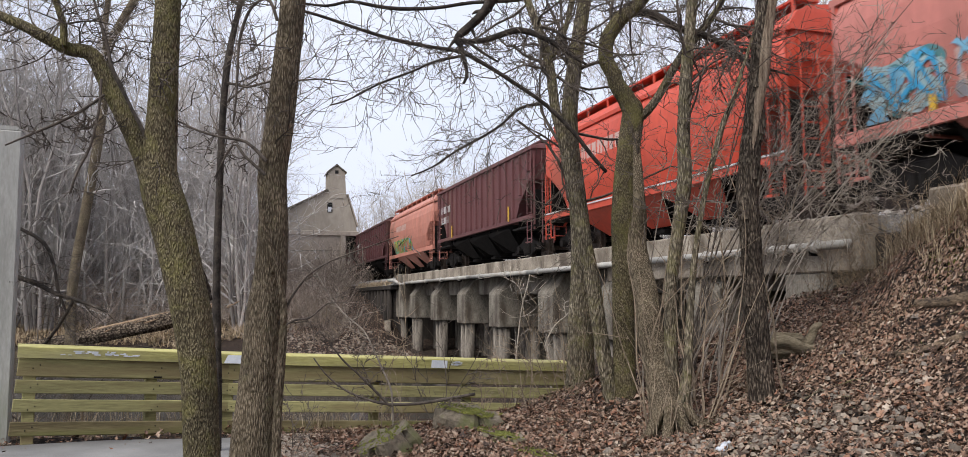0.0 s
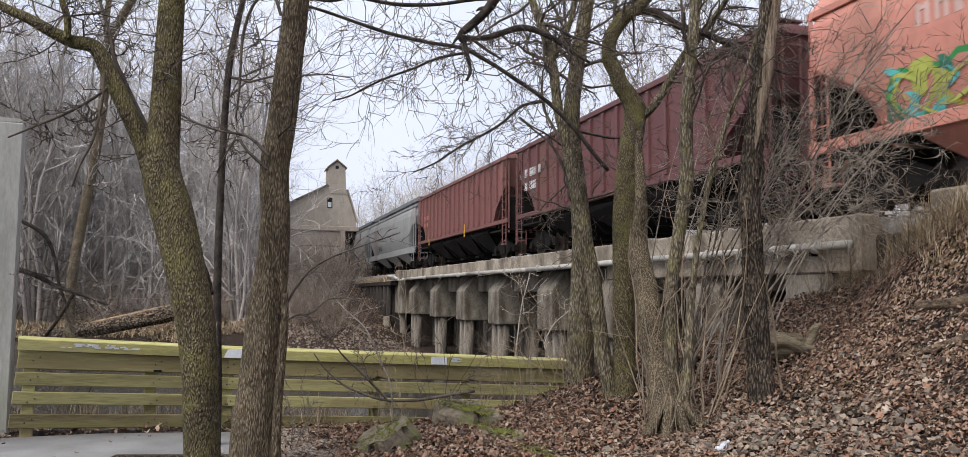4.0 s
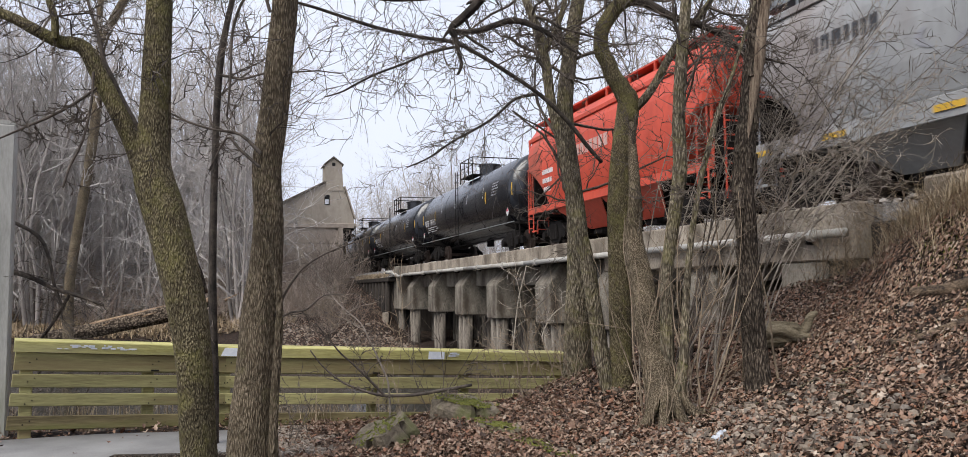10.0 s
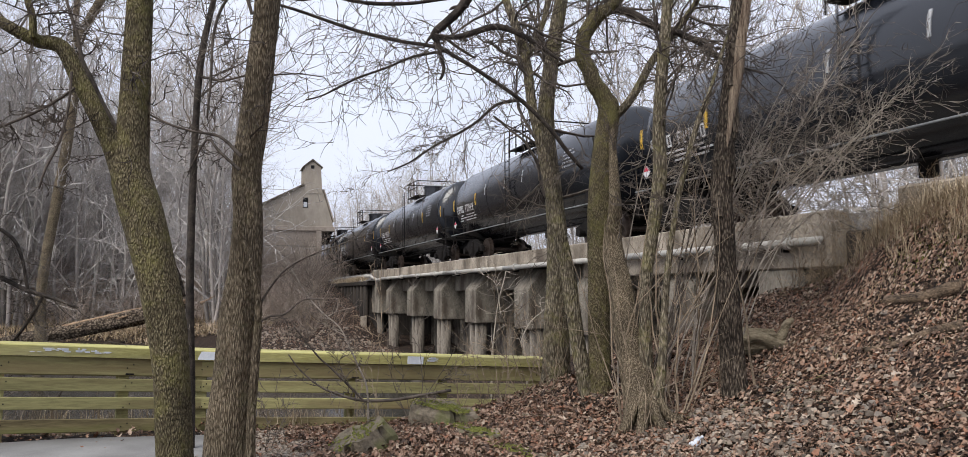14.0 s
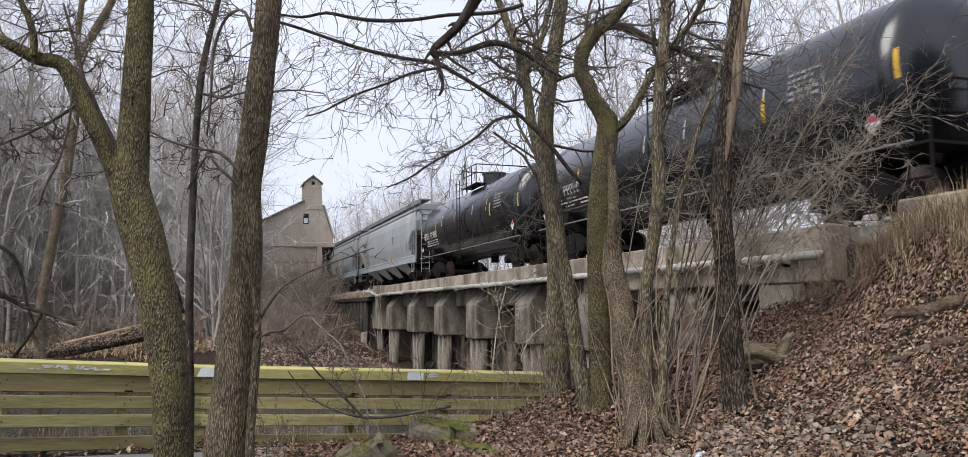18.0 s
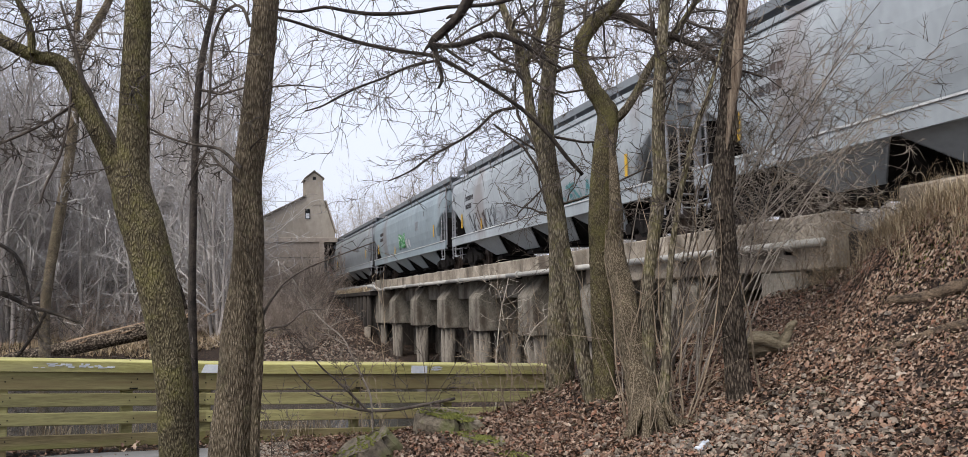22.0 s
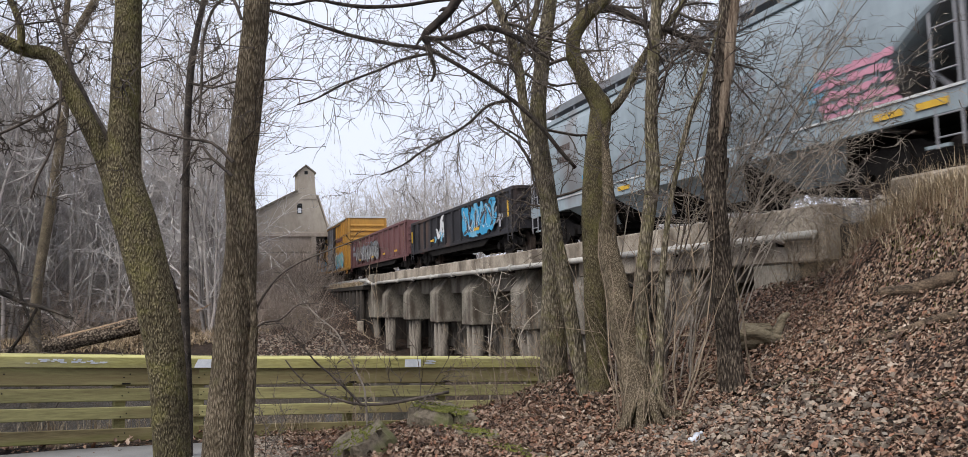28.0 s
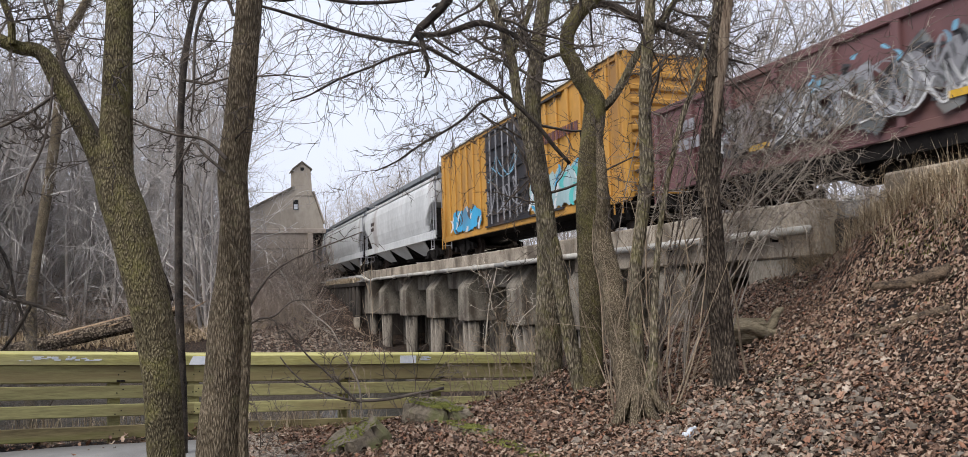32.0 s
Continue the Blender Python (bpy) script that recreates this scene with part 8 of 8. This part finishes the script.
def scatter_leaves():
    rng = np.random.default_rng(7)
    protos = [leaf_mesh(LEAF_SHAPES[i % 4], c, fo) for i, (c, fo) in enumerate(((1.0, 0.5), (1.9, 0.9), (1.3, 1.2), (-1.0, 0.7), (2.4, 1.1), (0.8, -0.8), (1.6, 0.6), (-1.3, -0.6), (1.0, 1.6), (2.8, 1.3), (0.4, 0.3), (-1.5, 0.9)))]
    blocks = []

    def strew(n, u0, u1, s0, s1, size, keep=None):
        u, s = rng.uniform(u0, u1, n), rng.uniform(s0, s1, n)
        if keep is not None:
            m = keep(u, s)
            u, s = u[m], s[m]
        x, y = xy(u, s)
        # bare dark patches where the litter has thinned
        bare = np.sin(x * 2.9 + 1.7 * np.sin(y * 2.3)) * np.sin(y * 3.3 + 1.3 * np.sin(x * 2.6)) + 0.35 * np.sin(x * 9.1 + y * 4.7) * np.sin(y * 8.3 - x * 3.1)
        m = (bare < 0.62) | (rng.random(len(x)) < 0.5)
        u, s, x, y = u[m], s[m], x[m], y[m]
        thin = np.where(s < 14, tab(u, [5.2, 7.6], [1.0, 0.66]), 1.0)   # finer, more broken litter up the slope
        z = ground(x, y)
        ex = (ground(x + 0.05, y) - z) / 0.05
        ey = (ground(x, y + 0.05) - z) / 0.05
        for i in range(len(u)):
            pts, faces = protos[rng.integers(len(protos))]
            a, sc = rng.uniform(0, 6.283), size * thin[i] * rng.uniform(0.45, 1.0) * (1.6 if rng.random() < 0.12 else 1.1)
            tx, ty = rng.normal(0, 0.33), rng.normal(0, 0.33)
            px = pts[:, 0] * math.cos(a) - pts[:, 1] * math.sin(a)
            py = pts[:, 0] * math.sin(a) + pts[:, 1] * math.cos(a)
            pz = 0.75 * pts[:, 2] + px * (tx + ex[i]) + py * (ty + ey[i])
            lift = 0.01 + 0.085 * rng.random() ** 2
            blocks.append((np.stack([x[i] + px * sc, y[i] + py * sc, z[i] + lift + pz * sc], -1), faces))

    clear = lambda u, s: ~((u < 1.05 + 0.16 * np.sin(s * 5) + 0.08 * np.sin(s * 13)) & (s > 7.9))
    strew(52000, 2.2, 9.3, 2.6, 9.2, 0.058, clear)
    strew(22000, 2.6, 9.3, 7.4, 12.2, 0.058, clear)
    strew(22000, 0.6, 4.2, 5.0, 9.8, 0.055, lambda u, s: (u + 0.25 * s > 2.6) & clear(u, s))
    strew(14000, 0.3, 3.4, 7.6, 11.6, 0.05, clear)
    strew(2500, 6.0, 9.3, 9.5, 16.0, 0.1)
    strew(16000, 5.8, 9.3, 2.8, 9.2, 0.066)
    strew(9000, 6.0, 9.2, 8.4, 12.0, 0.075)
    strew(6500, 4.6, 9.3, 9.3, 13.5, 0.068)
    strew(8000, 2.5, 9.0, 34.5, 46, 0.055)
    strew(8000, 3.0, 8.8, 45, 58, 0.06)
    strew(6500, -34, 6, 50, 74, 0.12, lambda u, s: ground(*xy(u, s)) > -0.7)
    strew(900, -10, 1.2, 10.7, 11.4, 0.07)
    strew(50, -6, 0.4, 8.4, 10.8, 0.05)
    strew(700, 0.4, 1.4, 7.8, 11.2, 0.05)
    mesh_many("fallen_leaves", blocks, M["leaves"], "thick litter of curled brown and tan fallen leaves", "leaves")
    # broad leaves lying loose on top
    spots = [(3.5, 7.62, 0), (3.66, 7.5, 0), (3.42, 7.45, 0), (3.86, 7.18, 0), (4.0, 7.7, 0), (2.9, 7.9, 0)]
    for _ in range(64):
        spots.append((*xy(rng.uniform(3.4, 7.6), rng.uniform(5.0, 8.2)), 1 + int(rng.integers(2))))
    looks = ((M["rust_leaf"], "large rust-orange maple leaf lying on the litter"), (M["tan_leaf"], "large pale tan leaf lying on the litter"), (M["brown_leaf"], "large dull brown leaf lying on the litter"))
    for x, y, look_no in spots:
        pts, faces = protos[(3, 7, 11)[int(rng.integers(3))]]
        sz = rng.uniform(0.09, 0.15) if look_no == 0 else rng.uniform(0.08, 0.13)
        v, f = (pts * (sz, sz * rng.uniform(0.8, 1.2), sz * 0.5)).tolist(), faces
        o = tagged(pydata("maple_leaf", v, f, looks[look_no][0]), looks[look_no][1], "leaf", "big fallen leaves")
        x, y = float(x), float(y)
        gx, gy = gz(x + 0.05, y) - gz(x - 0.05, y), gz(x, y + 0.05) - gz(x, y - 0.05)
        lie = Vector((-gx * 10, -gy * 10, 1)).to_track_quat("Z", "Y").to_matrix().to_4x4()
        o.matrix_world = Matrix.Translation((x, y, gz(x, y) + 0.075)) @ lie @ Matrix.Rotation(rng.uniform(0, 6.28), 4, "Z") @ Matrix.Rotation(rng.uniform(-0.3, 0.4), 4, "X")


def scatter_stones():
    rng = random.Random(8)
    v, f = [], []
    for _ in range(900):
        u, s = rng.gauss(4.6, 0.9), rng.gauss(6.2, 0.8)
        x, y = xy(u, s)
        stone(v, f, (x, y, gz(x, y) + 0.055), rng.uniform(0.016, 0.048), rng)
    tagged(pydata("field_stones", v, f, M["field_stone"]), "brown and tan stones half buried among the leaves", "stones", kind="stuff")
    v, f = [], []
    for _ in range(4200):
        u, s = rng.uniform(0.3, 1.45), rng.uniform(7.6, 11.0)
        x, y = xy(u, s)
        stone(v, f, (x, y, gz(x, y) + 0.02), rng.uniform(0.01, 0.03), rng)
    tagged(pydata("stones", v, f, M["field_stone"]), "grey-brown trail gravel beside the path", "stones", kind="stuff")
    v, f = [], []
    for _ in range(900):
        x, y = xy(rng.uniform(2.4, 8.8), rng.uniform(34, 46))
        stone(v, f, (x, y, gz(x, y) + 0.02), rng.uniform(0.03, 0.09), rng)
    tagged(pydata("creek_stones", v, f, M["field_stone"]), "brown creek stones on the bank under the trestle", "stones", kind="stuff")
    v, f = [], []
    for _ in range(150):
        u, s = rng.uniform(2.0, 9.0), rng.uniform(3, 12)
        x, y = xy(u, s)
        a, ln = rng.uniform(0, 6.28), rng.uniform(0.2, 0.9)
        pts = []
        for i in range(5):
            q = (i / 4 - 0.5) * ln
            px, py = x + math.cos(a) * q + rng.gauss(0, 0.015), y + math.sin(a) * q + rng.gauss(0, 0.015)
            pts.append((px, py, gz(px, py) + 0.05 + rng.uniform(0, 0.02)))
        r = rng.uniform(0.003, 0.009)
        tube(v, f, pts, [r, r, r * 0.9, r * 0.8, r * 0.5], 4)
    tagged(pydata("fallen_sticks", v, f, M["bark_grey"]), "small grey sticks lying on the leaf litter", "sticks", kind="stuff")


def grass(name, spots, label, hmin, hmax, mat, seed, lean=0.35, w=0.006, level=None):
    """Tufts of thin blades, each blade a bent strip."""
    rng = random.Random(seed)
    v, f = [], []
    for x, y, n in spots:
        for _ in range(n):
            bx, by = x + rng.gauss(0, 0.07), y + rng.gauss(0, 0.07)
            z = gz(bx, by) - 0.01 if level is None else level
            a, h, ln = rng.uniform(0, 6.28), rng.uniform(hmin, hmax), rng.gauss(0, lean)
            dx, dy = math.cos(a), math.sin(a)
            k = len(v)
            for q, ww in ((0, 1.0), (0.55, 0.8), (1.0, 0.15)):
                ox, oy, oz = dx * ln * h * q * q, dy * ln * h * q * q, h * q * (1 - 0.25 * abs(ln) * q)
                v.append((bx + ox - dy * w * ww, by + oy + dx * w * ww, z + oz))
                v.append((bx + ox + dy * w * ww, by + oy - dx * w * ww, z + oz))
            f.append((k, k + 1, k + 3, k + 2))
            f.append((k + 2, k + 3, k + 5, k + 4))
    return tagged(pydata(name, v, f, mat), label, "grass", kind="stuff")


def build_small():
    rng = random.Random(9)
    scatter_leaves()
    scatter_stones()
    sp = [(*xy(9.3 - abs(rng.gauss(0, 0.45)), rng.uniform(3.5, 8.6)), rng.randint(6, 14)) for _ in range(420)]
    sp += [(*xy(rng.gauss(9.0, 0.25), rng.gauss(8.0, 0.5)), 22) for _ in range(40)]
    grass("dry_grass", sp, "matted tan dry grass on the bank crest", 0.05, 0.2, M["dry_grass"], 31, 1.0)
    sp = [(*xy(rng.uniform(8.6, 9.25), rng.uniform(5.4, 8.5)), rng.randint(3, 7)) for _ in range(110)]
    sp += [(*xy(rng.gauss(8.85, 0.2), rng.gauss(8.1, 0.4)), rng.randint(5, 9)) for _ in range(60)]
    seed_sp = [(*xy(rng.gauss(8.9, 0.2), rng.uniform(6.6, 8.6)), 2) for _ in range(60)]
    grass("seed_stalks", seed_sp, "thin dead seed stalks on the bank crest", 0.35, 0.75, M["dry_grass"], 36, 0.5, 0.003)
    grass("tall_grass", sp, "tall dead grass stalks along the kerb wall", 0.15, 0.55, M["dry_grass"], 32, 1.3, 0.0035)
    sp = [(*xy(rng.uniform(-8, 2.5), rng.uniform(11.2, 12.8)), rng.randint(6, 16)) for _ in range(330)]
    grass("fence_grass", sp, "thin dead grass growing behind the fence", 0.15, 0.6, M["dry_grass"], 33, 0.6, 0.004)
    sp = [(*xy(rng.uniform(8.78, 9.2), rng.uniform(46.5, 60)), 16) for _ in range(150)]
    grass("berm_grass", sp, "straw-coloured grass on the track berm", 0.15, 0.42, M["dry_grass"], 34, 0.7, 0.015, 2.33)
    sp = []
    for _ in range(3600):
        px, d = -0.27 - 0.45 * rng.random(), rng.uniform(44, 68)
        if gz(px * d, d) > -1.35:
            sp.append((px * d, d, 8))
    grass("bank_grass", sp, "flattened straw-coloured grass on the far creek bank", 0.15, 0.6, M["bank_grass"], 35, 1.3, 0.024)

    sp = [(*xy(rng.uniform(6.6, 9.2), rng.uniform(3.0, 8.8)), rng.randint(4, 9)) for _ in range(420)]
    grass("slope_grass", sp, "low matted dead grass on the upper slope", 0.03, 0.12, M["bank_grass"], 37, 1.4, 0.006)

    sp = [(*xy(rng.gauss(8.3, 0.28), rng.gauss(7.1, 0.35)), rng.randint(8, 16)) for _ in range(70)]
    sp += [(*xy(rng.gauss(7.3, 0.2), rng.gauss(6.0, 0.3)), rng.randint(4, 9)) for _ in range(30)]
    grass("slope_moss", sp, "low green moss and new grass among the leaves", 0.02, 0.07, M["moss"], 38, 1.2, 0.006)
    sp = [(*xy(rng.gauss(8.75, 0.28), rng.uniform(4.0, 8.6)), rng.randint(5, 10)) for _ in range(260)]
    grass("crest_grass", sp, "bleached tangled grass lying over the bank crest", 0.2, 0.5, M["dry_grass"], 39, 1.5, 0.004)

    t = tagged(new("fallen_branch"), "dark bare fallen branch lying before the fence", "branch")
    limb("main_stem", FALLEN, M["twig"], t, 8, 0.04, 50)
    limb("fork", FALLEN2, M["twig"], t, 6, 0.03, 51)
    v, f = [], []
    clothe(v, f, rng, FALLEN, 7, 0.4, 2, (3, 4), 0.006, 0.1, 0.03)
    clothe(v, f, rng, FALLEN2, 7, 0.4, 2, (3, 4), 0.006, 0.1, 0.03)
    wood_part("twig_spray", v, f, M["twig"], t)

    t = tagged(new("fallen_log"), "long fallen tree trunk with torn orange end on the far bank", "log")
    limb("log_trunk", BANKLOG, M["bark_pale"], t, 18, 0.34, 52)
    for k in range(4):
        dy, dz, rr = -0.22 + 0.1 * k, 0.2 + 0.05 * (k % 2), 0.13 + 0.04 * (k % 3)
        limb("torn_wood", [(q[0] + rng.gauss(0, 0.15), q[1] + dy + rng.gauss(0, 0.06), q[2] + q[3] * 0.45 + dz * 0.5 + rng.gauss(0, 0.05), rr * (0.5 + 0.14 * i)) for i, q in enumerate(BANKLOG[2 + k % 2:6])], M["dead_wood"], t, 8, 0.45, 59 + k, "torn orange-brown heartwood")
    for k in range(14):
        q = BANKLOG[rng.randrange(2, 7)]
        a = (q[0] + rng.gauss(0, 0.5), q[1] - 0.2 + rng.gauss(0, 0.12), q[2] + q[3] * 0.5)
        part("torn_splinter", cyl(bmesh.new(), a, (a[0] + rng.uniform(0.3, 1.1), a[1] + rng.gauss(0, 0.15), a[2] + rng.uniform(0.15, 0.6)), 0.09, 5, 0.015), M["dead_wood"], t)

    def ground_log(name, label, a, b, r0, r1, mat, seed, sink=-0.35, bend=0.06):
        """A log lying on the slope between two spots."""
        rows = []
        for i in range(7):
            q = i / 6
            x, y = a[0] + (b[0] - a[0]) * q, a[1] + (b[1] - a[1]) * q + bend * math.sin(q * 5 + seed)
            r = r0 + (r1 - r0) * q
            rows.append((x, y, gz(x, y) + r * (1 - sink), r))
        t = tagged(new(name), label, "log")
        limb("log_body", rows, mat, t, 12, 0.14, seed)
        for k in range(3):
            q = rows[1 + 2 * k]
            part("branch_stub", cyl(bmesh.new(), (q[0], q[1], q[2]), (q[0] + rng.gauss(0, 0.08), q[1] - 0.05, q[2] + r0 + 0.06), r0 * 0.25, 6, r0 * 0.15), mat, t)
        return t
    ground_log("rotting_log", "rotting brown log half sunk in leaves on the bank", LOG_A, LOG_B, 0.06, 0.095, M["log_wood"], 53, 0.2)
    ground_log("rotting_log", "thin mossy log lying across the leafy bank", LOG_C, LOG_D, 0.03, 0.065, M["log_wood"], 54, 0.1)
    ground_log("fallen_limb", "dead limb lying on leaves below the trestle", (2.95, 11.7), (3.7, 11.45), 0.03, 0.045, M["dead_wood"], 55)
    ground_log("fallen_limb", "short rotten limb lying among leaves", (0.9, 9.6), (1.75, 10.15), 0.025, 0.035, M["bark_dead"], 56)

    # hollow broken stump
    t = tagged(new("stump"), "hollow broken pale stump with a raised root", "stump")
    sx, sy = STUMP[0] - 0.1, STUMP[1] - 0.35
    sz = gz(sx, sy) + 0.03
    v, f = [], []
    n = 14
    for i, (q, rr) in enumerate(((0, 0.16), (0.25, 0.15), (0.5, 0.14))):
        for k in range(n):
            a = 2 * math.pi * k / n
            v.append((sx - 0.35 + q, sy + math.cos(a) * rr * (1 + 0.15 * math.sin(3 * a)), sz + 0.13 + math.sin(a) * rr + 0.04 * math.sin(5 * a)))
    for i, (q, rr) in enumerate(((0.5, 0.1), (0.1, 0.09))):
        for k in range(n):
            a = 2 * math.pi * k / n
            v.append((sx - 0.35 + q, sy + math.cos(a) * rr, sz + 0.13 + math.sin(a) * rr))
    for i in range(4):
        for k in range(n):
            f.append((i * n + k, i * n + (k + 1) % n, (i + 1) * n + (k + 1) % n, (i + 1) * n + k))
    pydata("hollow_body", v, f, M["stump"], t)
    limb("root", [(sx + 0.1, sy - 0.1, sz + 0.08, 0.07), (sx + 0.22, sy - 0.1, sz + 0.22, 0.06), (sx + 0.3, sy - 0.08, sz + 0.36, 0.05), (sx + 0.38, sy - 0.05, sz + 0.4, 0.03)], M["stump"], t, 10, 0.3, 57)
    limb("root", [(sx - 0.3, sy - 0.1, sz + 0.15, 0.08), (sx - 0.1, sy - 0.14, sz + 0.2, 0.075), (sx + 0.15, sy - 0.14, sz + 0.1, 0.06), (sx + 0.4, sy - 0.1, sz + 0.12, 0.03)], M["stump"], t, 10, 0.3, 58)

    # broken mossy footing slabs at the trail's edge
    def slab(x, y, lx, ly, lz, rz, tilt, label, moss, lift=-0.06):
        t = tagged(new("footing_slab"), label, "slab", "broken footing along the trail")
        z = gz(x, y) + lift
        t.matrix_world = Matrix.Translation((x, y, z)) @ Matrix.Rotation(radians(rz), 4, "Z") @ Matrix.Rotation(radians(tilt), 4, "Y")
        bm = bmesh.new()
        bmesh.ops.create_cube(bm, size=1)
        bmesh.ops.scale(bm, vec=(lx, ly, lz), verts=bm.verts)
        bmesh.ops.subdivide_edges(bm, edges=bm.edges[:], cuts=7, use_grid_fill=True)
        for q in bm.verts:
            d = noise.noise_vector(q.co * 5 + Vector((x * 3, y, 0)))
            k = 1 - 2.2 * (abs(q.co.x / lx) ** 3 * abs(q.co.y / ly) ** 3 * 4 + abs(q.co.x / lx * q.co.z / lz) ** 3 + abs(q.co.y / ly * q.co.z / lz) ** 3) * 4
            q.co = Vector((q.co.x * k, q.co.y * k, q.co.z)) + d * 0.06
        part("slab_body", bm, M["rock"], t)
        if moss:
            vv, ff = [], []
            for _ in range(int(1100 * moss)):
                px, py = rng.gauss(0, lx * 0.22), rng.gauss(-ly * 0.15, ly * 0.22)
                if abs(px) < lx * 0.45 and abs(py) < ly * 0.48:
                    stone(vv, ff, (px, py, lz * 0.5 + 0.012 + 0.02 * noise.noise((px * 6, py * 6, 0))), rng.uniform(0.006, 0.014), rng)
            tagged(pydata("moss_cushion", vv, ff, M["moss"], t, "bright green moss"), kind="stuff")
        return t
    slab(-1.24, 8.2, 0.72, 0.5, 0.62, 35, -24, "rounded lichen-stained concrete lump at the trail edge", 0.15, -0.08)
    slab(-0.5, 8.95, 0.84, 0.5, 0.4, -25, 8, "mossy broken concrete slab with bright green moss", 0.7, 0.0)
    slab(-0.12, 8.5, 0.72, 0.3, 0.2, -42, 4, "low mossy concrete ledge half buried in leaves", 0.35, -0.01)
    slab(0.22, 8.0, 0.6, 0.26, 0.16, -45, 3, "low mossy concrete ledge half buried in leaves", 0.3, -0.01)
    slab(0.52, 7.55, 0.5, 0.22, 0.14, -48, 3, "low mossy concrete ledge half buried in leaves", 0.2, -0.01)

    # discarded crushed bottle
    t = tagged(new("plastic_bottle"), "crushed clear plastic bottle lying on the leaves", "bottle")
    bx, by = 2.0, 7.52
    t.matrix_world = Matrix.Translation((bx, by, gz(bx, by) + 0.06)) @ Matrix.Rotation(0.9, 4, "Z") @ Matrix.Rotation(1.35, 4, "Y")
    v, f = [], []
    n = 12
    prof = ((-0.11, 0.028), (-0.1, 0.04), (-0.05, 0.034), (-0.01, 0.042), (0.04, 0.036), (0.08, 0.028), (0.1, 0.014), (0.125, 0.013))
    for z, r in prof:
        for k in range(n):
            a = 2 * math.pi * k / n
            q = r * (1 + 0.22 * math.sin(2 * a + z * 40))
            v.append((q * math.cos(a), q * math.sin(a), z))
    for i in range(len(prof) - 1):
        for k in range(n):
            f.append((i * n + k, i * n + (k + 1) % n, (i + 1) * n + (k + 1) % n, (i + 1) * n + k))
    f.append(tuple(range(n))[::-1])
    pydata("bottle_body", v, f, M["plastic"], t, smooth=True)
    part("cap", cyl(bmesh.new(), (0, 0, 0.122), (0, 0, 0.142), 0.016, 12), M["paint_patch"], t)


build_small()

# ================= motion =================
def motions():
    """The train rolls steadily towards the near end of the track; its wheels turn while it crosses the place."""
    for car, s0 in CARS:
        walk(car, [(t, TRACK @ Matrix.Translation((AXIS, s0 - SPEED * t, RAIL))) for t in (0, 8, 16, 24, 32)])
    where = {car: s0 for car, s0 in CARS}
    step = 2 / FPS
    for w, yy, car in WHEELSETS:
        y0 = where[car]
        a = min(30.0, max(0.0, (y0 - 72) / SPEED))
        b = min(32.0, max(a + 0.4, (y0 + 10) / SPEED))
        k = int((b - a) / step)
        rows = [(a + i * step, pose(0, yy, 0.46, math.degrees(SPEED * i * step / 0.46), 0, 0)) for i in range(k + 1)]
        if rows[0][0] > 0.05:
            rows.insert(0, (0, rows[0][1]))
        if rows[-1][0] < 31.95:
            rows.append((32, rows[-1][1]))
        walk(w, rows)


motions()
